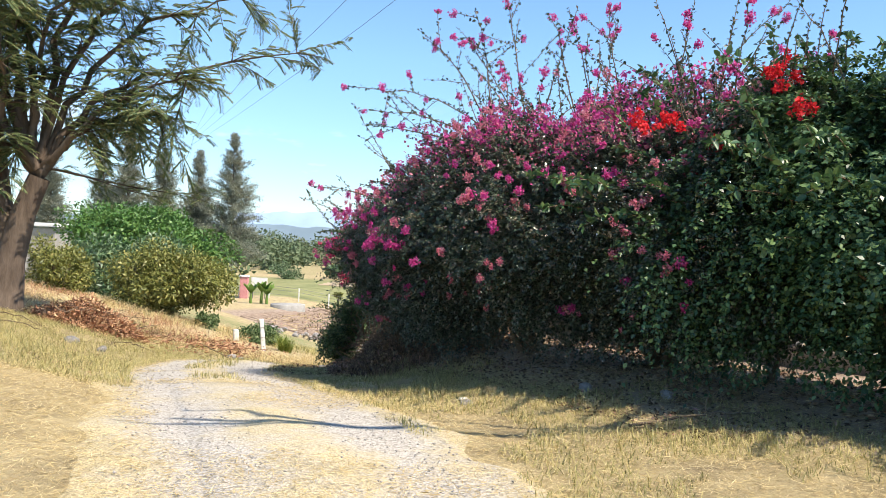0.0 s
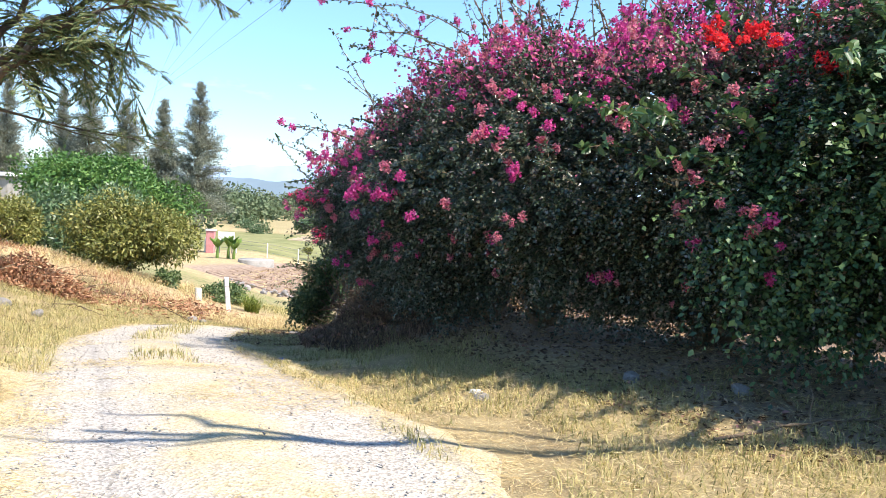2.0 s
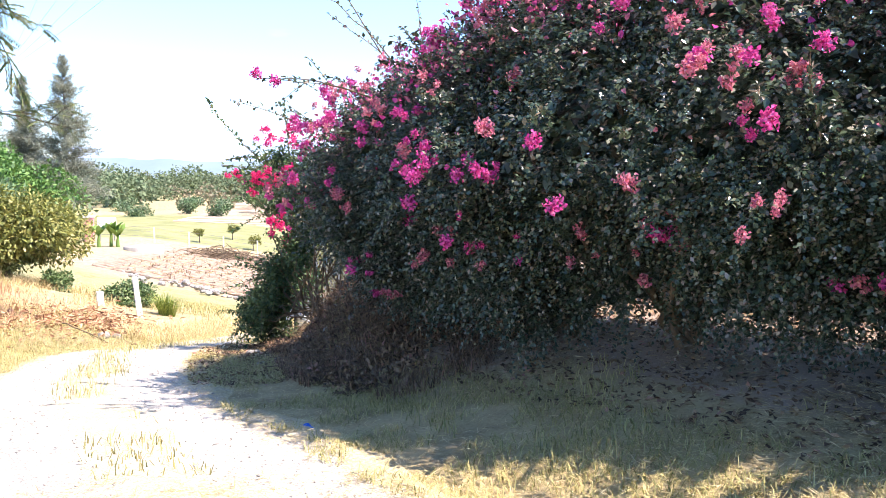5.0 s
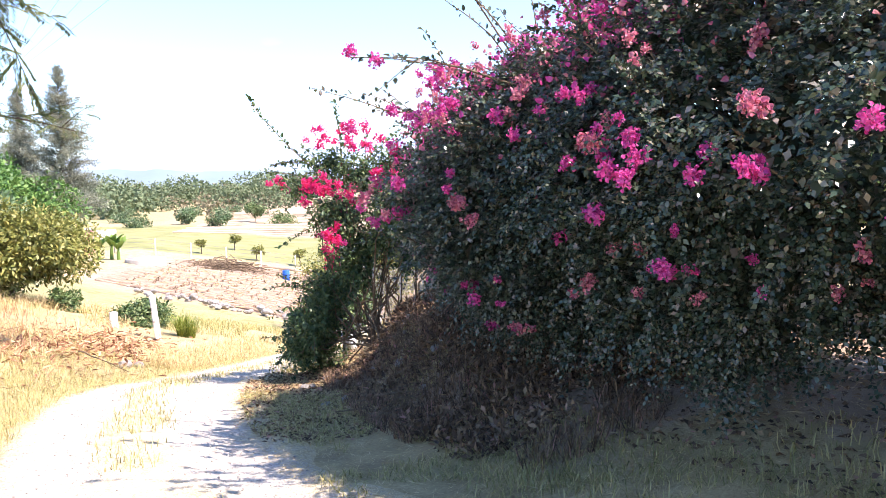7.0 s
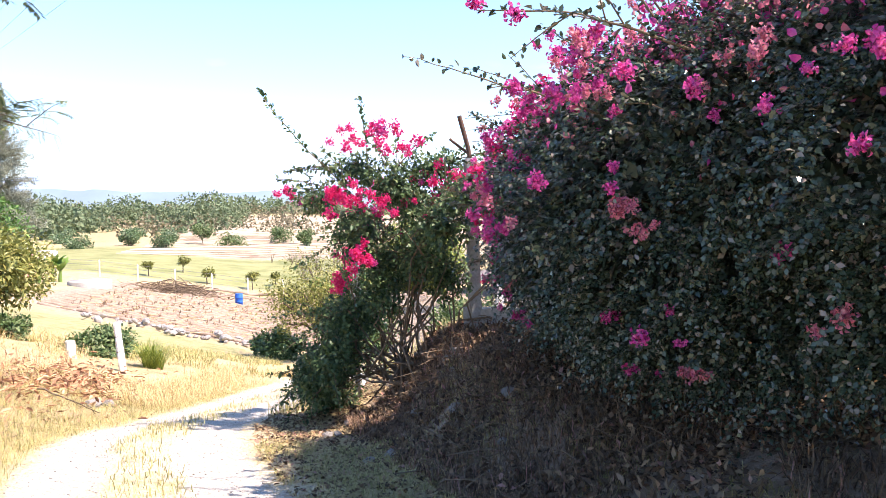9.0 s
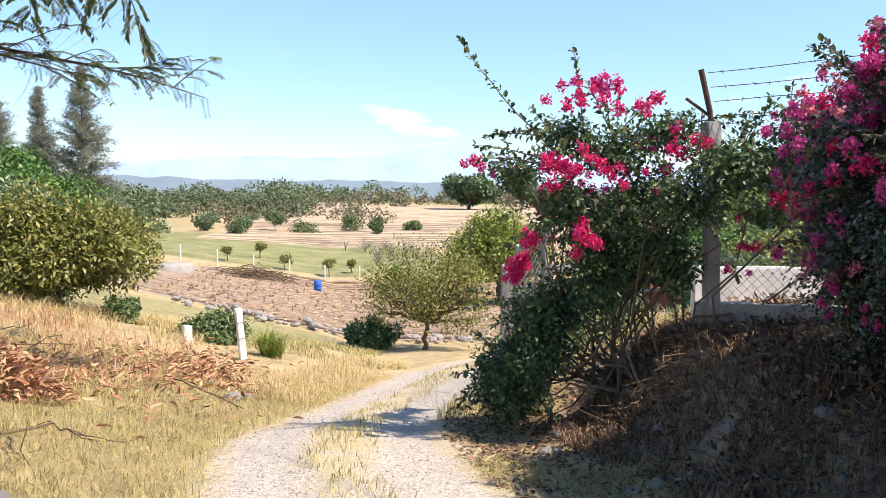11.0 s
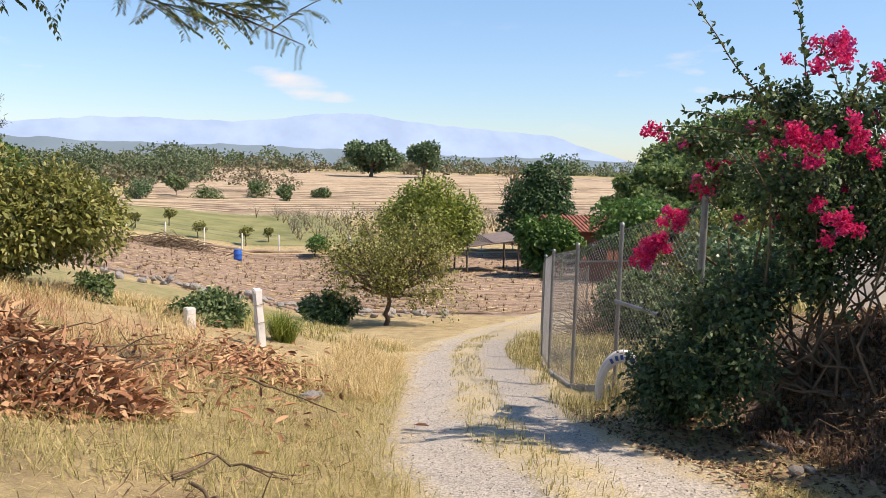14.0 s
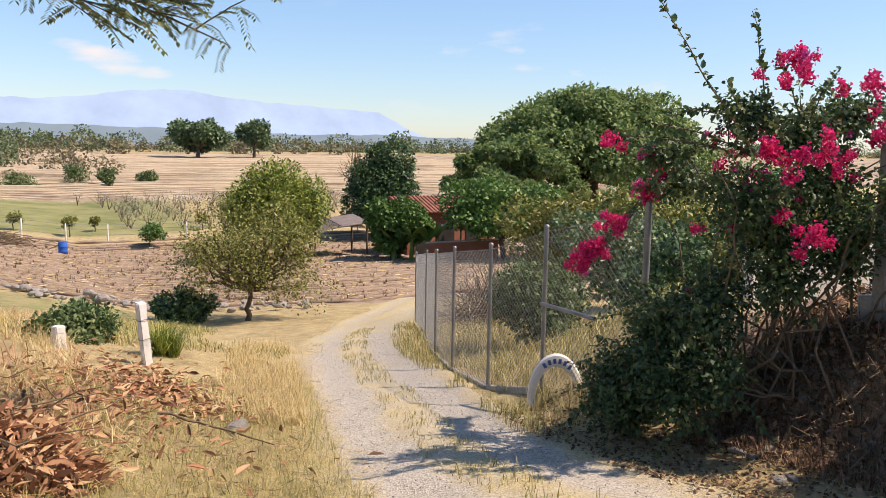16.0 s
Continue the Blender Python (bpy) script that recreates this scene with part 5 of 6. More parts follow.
# blue barrel in the field
bz = float(land(-3.7, 73))
barrel = thing("blue_barrel", "bright blue plastic drum standing in the ploughed field", "barrel", at=(-3.7, 73, bz))
M_PLASTIC = two_scale("blue_plastic", [(0.3, (0.015, 0.09, 0.4)), (0.7, (0.03, 0.16, 0.6))], 3, 30, 0.4, 0.5, 0.1)
hh = [0, 0.02, 0.3, 0.32, 0.35, 0.62, 0.64, 0.67, 0.9, 0.95, 0.95]
rr = [0.01, 0.29, 0.3, 0.315, 0.3, 0.3, 0.315, 0.3, 0.29, 0.26, 0.01]
part("drum", tube([(0, 0, h_) for h_ in hh], rr, 18), M_PLASTIC, barrel)
part("rim", tube([(0.27 * math.cos(a), 0.27 * math.sin(a), 0.955) for a in np.linspace(0, 6.2832, 20)], 0.015, 6), M_PLASTIC, barrel)

# power lines
POLE = (-30.5, 92.0)
for k, (dx, z0, nx_, nz) in enumerate(((0.0, 9.9, -1.9, 8.7), (0.5, 10.2, -3.4, 8.65), (1.0, 10.5, -4.7, 8.6), (1.5, 10.8, -6.1, 8.55))):
    a = np.array((POLE[0] + dx * 0.4, POLE[1], z0 + 0.2 * k))
    b = np.array((nx_, 25.0, nz))
    e = a + (b - a) * 2.3
    s = np.linspace(0, 1, 30)[:, None]
    far = a + (a - b) * 0.75
    line = a + (e - a) * s
    line[:, 2] = np.interp(s[:, 0], (0, 1 / 2.3, 1), (a[2], b[2], 9.5)) - 1.2 * (4 * s * (1 - s))[:, 0] + 1.2 * 4 * (1 / 2.3) * (1 - 1 / 2.3)
    line[0] = a
    line = np.concatenate([[(far[0], far[1], 9.0 + 0.25 * k)], line])
    tagged(part("power_cable", tube(line, 0.0075, 5), M_CABLE), "black overhead power cable", "cable", "overhead cables")

up = thing("utility_pole", "grey concrete utility pole far behind the trees", "pole", at=(-51.5, 142, float(land(-51.5, 142))))
part("shaft", tube([(0, 0, -0.3), (0, 0, 7), (0, 0, 15.5)], [0.2, 0.17, 0.12], 9), M_CONCRETE, up)
part("crossarm", tube([(-1.2, 0, 14.3), (0, 0, 14.3), (1.2, 0, 14.3)], 0.06, 6), M_GALV, up)

# distance
def hill(name, y0, heights, x0, x1, base, material, label, depth=300):
    xs_ = np.linspace(x0, x1, 160)
    top = np.interp(xs_, np.linspace(x0, x1, len(heights)), heights) + 11 * wave(xs_, xs_ * 0, 230, 4) + 8 * wave(xs_, xs_ * 0, 95, 5) + 4 * wave(xs_, xs_ * 0, 40, 7)
    rowsv = [np.stack([xs_, np.full_like(xs_, y0 - depth * (1 - f)), base + (top - base) * f ** 1.3 + (8 * wave(xs_, f * 900 + 0 * xs_, 120, 6) * f * (1 - f))], 1) for f in np.linspace(0, 1, 12)]
    V_ = np.concatenate(rowsv)
    i_, j_ = np.meshgrid(np.arange(11), np.arange(159), indexing="ij")
    o_ = i_ * 160 + j_
    me_ = np_mesh(name, V_, np.stack([o_, o_ + 1, o_ + 161, o_ + 160], -1).reshape(-1, 4), True)
    return tagged(part(name, me_, material), label, "mountains", kind="structure")


# Air haze painted in: the far ridges glow pale blue over a near-black base.
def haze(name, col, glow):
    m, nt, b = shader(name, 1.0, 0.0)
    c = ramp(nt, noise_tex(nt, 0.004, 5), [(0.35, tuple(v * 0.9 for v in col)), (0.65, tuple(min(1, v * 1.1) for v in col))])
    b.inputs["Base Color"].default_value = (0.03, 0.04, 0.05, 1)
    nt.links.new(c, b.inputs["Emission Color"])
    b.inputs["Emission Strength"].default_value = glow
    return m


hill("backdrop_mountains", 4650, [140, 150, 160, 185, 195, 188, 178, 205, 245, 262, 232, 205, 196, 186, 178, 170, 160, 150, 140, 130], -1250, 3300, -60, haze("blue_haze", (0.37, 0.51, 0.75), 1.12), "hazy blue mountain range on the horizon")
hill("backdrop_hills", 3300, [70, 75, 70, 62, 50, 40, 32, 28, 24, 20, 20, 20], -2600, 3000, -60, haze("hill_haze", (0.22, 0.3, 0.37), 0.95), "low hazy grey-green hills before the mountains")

# distant woodland: many small crowns, one mass
def woods(name, n, ylo, yhi, xlo, xhi, rlo, rhi, per, size, material, label, skip=None):
    X_, Y_ = rng.uniform(xlo, xhi, n), rng.uniform(ylo, yhi, n)
    bl = []
    for a_, b_ in zip(X_, Y_):
        if skip and skip(a_, b_):
            continue
        r_ = rng.uniform(rlo, rhi)
        bl.append((a_, b_, float(land(a_, b_)) + r_ * 0.6, r_ * rng.uniform(0.9, 1.5), r_, r_ * rng.uniform(0.65, 0.95)))
    return tagged(part(name, crown(bl, per * len(bl), size, 0.75, 0.25, 0.0, 9), material), label, "woodland", kind="stuff")


woods("far_woodland", 420, 330, 620, -330, 520, 3.5, 7.0, 230, 1.2, M_FARWOOD, "hazy belt of trees beyond the fields")
woods("far_scrub", 320, 296, 560, -300, 560, 2.0, 4.0, 90, 1.2, M_FARSCRUB, "dry scrub along the far field edges")
woods("left_woodland", 70, 130, 300, -150, -34, 2.5, 5.0, 420, 0.8, M_FARWOOD, "green trees behind the pasture", skip=lambda a_, b_: a_ > -b_ * 0.2)
woods("mid_woodland", 110, 175, 300, -95, -4, 2.0, 4.4, 380, 0.65, M_FARWOOD, "belt of green trees behind the pasture")
woods("mid_scrub", 70, 150, 290, -70, 10, 1.2, 2.6, 120, 0.6, M_FARSCRUB, "olive scrub behind the pasture")
woods("left_grove", 26, 62, 110, -75, -36, 3.0, 5.0, 500, 0.6, M_NEEDLE, "grey-green trees behind the bank")


# ---- fields and farm ----
M_SOIL_CLOD = two_scale("soil_clod", [(0.3, (0.19, 0.135, 0.1)), (0.7, (0.43, 0.33, 0.25))], 2, 14, 0.95, 0.1, 0.8, 0.03)
M_BRICKRED = two_scale("red_brown_plaster", [(0.3, (0.2, 0.075, 0.045)), (0.7, (0.36, 0.16, 0.1))], 1.5, 18, 0.9, 0.15)
M_TILE = two_scale("clay_tile", [(0.3, (0.16, 0.06, 0.045)), (0.7, (0.34, 0.15, 0.1))], 2.5, 20, 0.85, 0.2)
M_PINKWALL = two_scale("pink_plaster", [(0.3, (0.5, 0.2, 0.2)), (0.7, (0.66, 0.33, 0.31))], 2, 18, 0.9, 0.15)
M_DARK = two_scale("dark_opening", [(0.3, (0.02, 0.018, 0.016)), (0.7, (0.05, 0.045, 0.04))], 2, 20, 0.8, 0.2)
M_TIN = two_scale("old_tin_sheet", [(0.3, (0.12, 0.09, 0.075)), (0.7, (0.3, 0.25, 0.22))], 2, 25, 0.6, 0.4)
M_BANANA = leaf_material("banana_leaf", [(0.0, (0.09, 0.17, 0.03)), (0.6, (0.17, 0.27, 0.06)), (1.0, (0.32, 0.3, 0.12))], 0.45, 0.3)
M_STUBBLE = two_scale("cut_straw", [(0.3, (0.33, 0.25, 0.17)), (0.7, (0.52, 0.43, 0.31))], 0.4, 6, 0.9, 0.1)
M_MUD = two_scale("pale_mud", [(0.3, (0.3, 0.25, 0.2)), (0.7, (0.46, 0.4, 0.33))], 1, 12, 0.9, 0.15)

# ridges of the ploughed field
plough = thing("ploughed_field", "low ridges of dry ploughed brown soil", "field")
n = 46
xs_f = np.linspace(-13, 30, 150)
for k in range(n):
    yc = 45.6 + k * 0.74 - 0.42 * np.clip(xs_f, -16, 6) * (1 - k / n)
    P = np.stack([xs_f, yc + 0.06 * wave(xs_f, yc, 2.0, k), land(xs_f, yc) + 0.03 + 0.05 * wave(xs_f, yc, 1.1, k + 3)], 1)
    part("ridge", tube(P, 0.13, 5), M_SOIL_CLOD, plough)
n = 1500
P = np.stack([rng.uniform(-12, 30, n), 45.6 + rng.integers(0, 45, n) * 0.74 + rng.normal(0, 0.1, n), np.zeros(n)], 1)
P[:, 1] -= 0.42 * np.clip(P[:, 0], -16, 6) * (1 - (P[:, 1] - 45.6) / 34)
P[:, 2] = land(P[:, 0], P[:, 1]) + 0.08
Q = np.repeat(P, 6, 0) + rng.normal(0, 0.03, (n * 6, 3)) * (1, 1, 0)
tagged(part("crop_sprout", blades(Q, rng.uniform(0.1, 0.34, n * 6), 0.016, 1.5), M_LITTER), "rows of small dry-looking crop sprouts", "crop", kind="stuff")
n = 7500
P = np.stack([rng.uniform(-12, 30, n), rng.uniform(45, 79, n), np.zeros(n)], 1)
P[:, 1] -= 0.42 * np.clip(P[:, 0], -16, 6) * (79 - P[:, 1]) / 34
P[:, 2] = land(P[:, 0], P[:, 1]) + 0.13
a = rng.uniform(0, 6.28, n)
tagged(part("field_straw", leaves(P, np.stack([np.cos(a), np.sin(a) * 0.4, 0 * a], 1), np.array([[0, 0, 1.0]]) + rng.normal(0, 0.3, (n, 3)), rng.uniform(0.2, 0.6, n), 0.045), M_STRAW), "pale straw strewn over the ploughed soil", "straw", kind="stuff")

# stubble rows on the far field
stubble_field = thing("stubble_field", "curved windrows of pale straw on the stubble field", "field")
for k in range(70):
    xs_s = np.linspace(-18 + k * 0.1, 120, 160)
    yc = 116 + k * 2.6 + 0.05 * (xs_s - 40) + 4.0 * np.sin(xs_s / 30 + k * 0.16) + 0.5 * wave(xs_s, xs_s * 0 + k, 6, 8)
    P = np.stack([xs_s, yc, land(xs_s, yc) + 0.05], 1)
    part("windrow", tube(P, rng.uniform(0.07, 0.15) * (0.5 + (wave(xs_s, yc, 9, k) > -0.2)), 4), M_STUBBLE, stubble_field)

# pasture fence: white posts and dark low wall
pasture = thing("pasture_fence", "line of thin whitish posts along the pasture", "fence")
pv = tube([(0, 0, -0.1), (0, 0, 0.7), (0, 0, 1.35), (0, 0, 1.38)], [0.06, 0.055, 0.05, 0.01], 7)
post_me = np_mesh("pasture_post", *pv)
post_me.materials.append(M_WHITEWASH)
PF = [(-24 + 3.0 * k, 80.6 - 0.02 * (k - 8) ** 1) for k in range(17)]
for px_, py_ in PF:
    ob = new("pasture_post", post_me)
    ob.location = (px_, py_, float(land(px_, py_)))
    ob.parent = pasture
for hz in (0.5, 0.95, 1.3):
    part("fence_wire", tube([(px_, py_, float(land(px_, py_)) + hz) for px_, py_ in PF], 0.012, 4), M_GALV, pasture)
dk = [(x_, 80.1, float(land(x_, 80.1)) + 0.12) for x_ in np.linspace(-6, 26, 40)]
tagged(part("field_bank", tube(np.array(dk) + rng.normal(0, 0.05, (len(dk), 3)) - (0, 0, 0.06), 0.13, 6), M_SOIL_CLOD), "low dark earth bank between ploughed field and pasture", "bank", kind="structure")


def sapling(x, y, h, r, n, material, label, name="sapling", group="saplings in the pasture", size=0.16):
    t = thing(name, label, "tree", group)
    g = float(land(x, y))
    c = (x, y, g + h - r)
    bl = lumps(c, (r, r, r * 0.85), 5)
    part("crown", crown(bl, n, size, 0.6, 0.3, 0.1, rng.integers(40)), material, t)
    part("trunk", branchy((x, y, g), bl, 0.05, 0.012, (x, y, g + max(0.3, h - 1.6 * r))), M_BARK, t)
    return t


sapling(2.6, 77.5, 2.3, 1.15, 1800, M_GREEN, "bright green round sapling at the pasture fence", size=0.2)
for x_, y_, h_, r_ in ((-6.5, 83, 1.7, 0.7), (-2.6, 82.6, 1.9, 0.7), (-11.5, 84, 1.6, 0.6), (-0.5, 85, 1.5, 0.6), (-9, 90, 1.8, 0.7), (8, 84, 1.6, 0.6)):
    sapling(x_, y_, h_, r_, 420, M_OLIVE, "spindly pale green sapling in the pasture", size=0.18)
for x_, y_, h_, r_ in ((-14, 128, 3.8, 2.2), (-5, 132, 3.4, 2.4), (-20, 140, 4, 2), (-9.5, 138, 4.6, 2.0), (3, 136, 4.2, 2.2), (5.5, 131, 3.4, 1.6), (-27, 135, 3, 2.2), (-32, 150, 3.4, 2.4), (12, 139, 2.8, 1.8), (-22, 158, 3.4, 2.0), (-16, 168, 3.2, 2.2), (-36, 170, 4, 2.6)):
    sapling(x_, y_, h_ * 0.85, r_, 1500, M_WEED if x_ > -12 else M_MANGO, "bushy dark green tree at the end of the pasture", "pasture_tree", "trees behind the pasture", 0.3)

# orchard of thin grey bushes
bl, tw = [], []
for k in range(15):
    for q in range(9):
        x_, y_ = -2 + k * 2.2 + rng.normal(0, 0.3), 85.5 + q * 2.6 + rng.normal(0, 0.3)
        if x_ < 2 - (y_ - 85) * 0.1:
            continue
        g = float(land(x_, y_))
        bl.append((x_, y_, g + 1.0, 0.75, 0.75, 0.6))
        for _ in range(5):
            tw.append(tube(bent((x_, y_, g), (x_ + rng.normal(0, 0.5), y_ + rng.normal(0, 0.5), g + rng.uniform(0.9, 1.7)), 4, 0, 0.05), np.linspace(0.03, 0.008, 4), 4))
orch = tagged(part("orchard_foliage", crown(bl, 7000, 0.16, 0.5, 0.3, 0.0, 6), M_NEEDLE), "rows of thin grey-green orchard bushes", "orchard", kind="stuff")
part("orchard_twig", joined(tw), M_TWIG, orch)

# brush heap and pale spoil at the field corner, stone trough
heap = thing("brush_heap", "heap of cut grey-brown branches on the field edge", "brush heap")
pieces = []
for _ in range(260):
    c = np.array((-8.6 + rng.normal(0, 1.7), 77.0 + rng.normal(0, 1.0), 0))
    c[2] = float(land(c[0], c[1])) + abs(rng.normal(0.3, 0.4)) * max(0.1, 1 - abs(c[0] + 8.6) / 3.5)
    d = rng.normal(0, 0.6, 3) * (1, 1, 0.35)
    pieces.append(tube(bent(c - d, c + d, 4, 0, 0.06), np.linspace(0.035, 0.012, 4), 4))
part("branch", joined(pieces), M_TWIG, heap)
tr = thing("water_trough", "low round concrete water trough beside the pasture", "trough", at=(-14.1, 71, float(land(-14.1, 71))))
part("basin", tube([(0, 0, -0.1), (0, 0, 0.5), (0, 0, 0.55), (0, 0, 0.54), (0, 0, 0.2), (0, 0, 0.19)], [1.5, 1.5, 1.46, 1.32, 1.3, 0.01], 24), M_CONCRETE, tr)
gt = thing("gate_pillar", "pink plastered gate pillar with whitish cap", "pillar", at=(-20.3, 80, float(land(-20.3, 80))))
bm = bmesh.new()
box(bm, (0, 0, 1.0), (0.75, 0.6, 2.2), None, 0.03)
part("shaft", bm, M_PINKWALL, gt)
bm = bmesh.new()
box(bm, (0, 0, 2.17), (0.9, 0.75, 0.16), None, 0.03)
part("cap", bm, M_WHITEWASH, gt)
sg = thing("white_sign", "whitish curved sheet beside the gate pillar", "sign", at=(-18.9, 80.3, float(land(-18.9, 80.3))))
bm = bmesh.new()
box(bm, (0, 0, 1.6), (1.6, 0.08, 0.9), None, 0.03)
part("panel", bm, M_WHITEWASH, sg)
for s_ in (-0.6, 0.6):
    part("leg", tube([(s_, 0, -0.1), (s_, 0, 0.6), (s_, 0, 1.3)], 0.05, 6), M_GALV, sg)


def banana(x, y, h, label, n=9):
    t = thing("banana_plant", label, "plant", "banana plants")
    g = float(land(x, y))
    part("stalk", tube([(x, y, g - 0.1), (x, y, g + h * 0.3), (x + 0.05, y, g + h * 0.55)], [0.16, 0.13, 0.07], 8), M_BANANA, t)
    for _ in range(n):
        a = rng.uniform(0, 6.28)
        spine = shoot((x, y, g + h * 0.5), (math.cos(a) * 0.7, math.sin(a) * 0.7, 1), h * rng.uniform(0.6, 0.95), 0.14, 9)
        side = unit(np.cross(np.gradient(spine, axis=0), (0, 0, 1.0)))
        w = 0.24 * np.sin(np.linspace(0.25, 3.05, 9))[:, None]
        V_ = np.concatenate([spine - side * w - (0, 0, 0.05), spine, spine + side * w - (0, 0, 0.05)])
        F_ = [(k, k + 1, k + 10, k + 9) for k in range(8)] + [(k + 9, k + 10, k + 19, k + 18) for k in range(8)]
        part("leaf", (V_, np.array(F_)), M_BANANA, t)
    return t


for x_, y_, h_ in ((-17.4, 75, 2.3), (-18.2, 74.3, 2.0), (-16.8, 74.6, 1.8)):
    banana(x_, y_, h_, "yellow-green young banana plant beside the pasture")
for x_, y_, h_ in ((15.8, 59, 2.9), (16.8, 58.6, 2.6), (17.7, 59.2, 3.0), (14.8, 59.6, 2.2)):
    banana(x_, y_, h_, "half-withered banana plant before the farmhouse")

# farmhouse
hz0 = float(land(19.5, 64))
house = thing("farmhouse", "low red-brown farmhouse with clay tile roof", "house", at=(20.8, 65, hz0))
bm = bmesh.new()
box(bm, (0, 0, 1.5), (7.0, 4.5, 3.3), None, 0.03)
part("wall", bm, M_BRICKRED, house)
bm = bmesh.new()
for s_ in (-1, 1):
    box(bm, (0, s_ * 1.35, 3.55), (7.8, 3.0, 0.12), (-s_ * 0.32, 0, 0), 0.02)
roof = part("roof", bm, M_TILE, house)
pieces = []
for k in range(26):
    x_ = -3.8 + k * 0.304
    pieces.append(tube([(x_, -2.8, 3.13), (x_, -1.4, 3.6), (x_, -0.02, 4.07)], 0.075, 6))
part("tile_course", joined(pieces), M_TILE, roof)
# Near-black panels on the wall stand in for the unlit rooms inside.
for x_, w_, z0_, z1_ in ((-2.3, 1.0, 0, 2.1), (-0.4, 1.3, 0.9, 2.1), (1.8, 1.2, 0.9, 2.1)):
    bm = bmesh.new()
    box(bm, (x_, -2.27, (z0_ + z1_) / 2), (w_, 0.06, z1_ - z0_), None, 0.005)
    part("door" if z0_ == 0 else "window", bm, M_DARK, house)
    bm = bmesh.new()
    box(bm, (x_, -2.29, z1_ + 0.05), (w_ + 0.2, 0.1, 0.1), None, 0.005)
    part("lintel", bm, M_WHITEWASH, house)
for x_ in (-3.3, 0.4, 3.3):
    part("veranda_post", tube([(x_, -3.0, -0.3), (x_, -3.0, 1.4), (x_, -3.0, 3.05)], 0.08, 7), M_BARK, house)
yard = thing("yard_wall", "low reddish plastered yard wall before the farmhouse", "wall", at=(18.6, 57.2, float(land(18.6, 57.2))))
bm = bmesh.new()
box(bm, (0, 0, 0.55), (5.2, 0.22, 1.5), None, 0.02)
part("wall_panel", bm, M_BRICKRED, yard)
bm = bmesh.new()
box(bm, (0, 0, 1.34), (5.4, 0.32, 0.08), None, 0.02)
part("coping", bm, M_CONCRETE, yard)
shed = thing("lean_to_shed", "open lean-to shed with rusty tin roof", "shed", at=(13.2, 66, float(land(13.2, 66))))
bm = bmesh.new()
box(bm, (0, 0, 2.35), (4.2, 3.2, 0.06), (0.1, -0.12, 0), 0.01)
roof = part("roof", bm, M_TIN, shed)
pieces = [tube([(-2.05 + k * 0.2, -1.6, 2.25 - 0.024 * (k - 10)), (-2.05 + k * 0.2, 1.6, 2.57 - 0.024 * (k - 10))], 0.03, 5) for k in range(21)]
part("corrugation", joined(pieces), M_TIN, roof)
for x_ in (-1.9, 1.9):
    for y_ in (-1.4, 1.4):
        part("shed_post", tube([(x_, y_, -0.2), (x_, y_, 1.2), (x_, y_, 2.3)], 0.07, 6), M_BARK, shed)

# bare pinkish bush behind the fence and dead tree
bare = thing("bare_bush", "leafless tangled grey-pink bush behind the fence", "shrub")
pieces = []
g = float(land(4.7, 32))
for _ in range(260):
    d = unit(rng.normal(0, 1, 3))
    d[2] = abs(d[2])
    pieces.append(tube(bent((4.7 + d[0] * 0.4, 32 + d[1] * 0.4, g), np.array((4.7, 32, g)) + d * (1.9, 1.9, 2.3) * rng.uniform(0.6, 1), 6, 0.1, 0.06), np.linspace(0.022, 0.006, 6), 4))
part("twig", joined(pieces), M_TWIG, bare)
bush("fence_shrub", "leafy green shrub growing through the wire fence", "shrub", (1.3, 24.8, -1.9), (0.9, 1.2, 1.1), 7000, 0.1, M_WEED, 0.04, 14)
bush("fence_shrub", "leafy green shrub behind the wire fence", "shrub", (2.6, 22.4, -1.3), (1.3, 1.2, 1.1), 5500, 0.11, M_LEAF_VINE, 0.04, 9)
bush("fence_shrub", "tall green shrub behind the wire fence", "shrub", (5.2, 26.5, -1.3), (1.9, 1.7, 1.5), 7000, 0.13, M_MANGO, 0.05, 9)
bush("fence_shrub", "leafy green shrub behind the wire fence", "shrub", (3.4, 20.6, -0.6), (1.5, 1.3, 1.1), 6000, 0.11, M_OLIVE, 0.04, 9)
bush("fence_shrub", "tall leafy shrub behind the wire fence", "shrub", (7.2, 23.5, -0.2), (2.1, 1.8, 1.5), 8000, 0.12, M_GREEN, 0.05, 9)
bush("fence_shrub", "broad green shrub behind the wire fence", "shrub", (12.5, 34, -1.6), (2.6, 2.2, 2.0), 8000, 0.17, M_GREEN, 0.06, 9)
bush("fence_shrub", "yellow-green shrub behind the wire fence", "shrub", (9.5, 30, -1.5), (2.6, 2.2, 1.9), 8000, 0.16, M_OLIVE, 0.06, 9)
dead = thing("bare_tree", "leafless grey tree beside the farmhouse", "tree")
g = float(land(24, 88))
pieces = [tube(bent((24, 88, g - 0.2), (24.2, 88, g + 4), 6, 0, 0.02), np.linspace(0.22, 0.12, 6), 7)]
for _ in range(70):
    d = unit(rng.normal(0, 1, 3) + (0, 0, 1.2))
    pieces.append(tube(bent((24.2, 88, g + rng.uniform(2.5, 4)), np.array((24.2, 88, g + 4)) + d * (3.0, 3, 4.2) * rng.uniform(0.5, 1), 6, 0.1, 0.05), np.linspace(0.06, 0.012, 6), 4))
part("limb", joined(pieces), M_TWIG, dead)

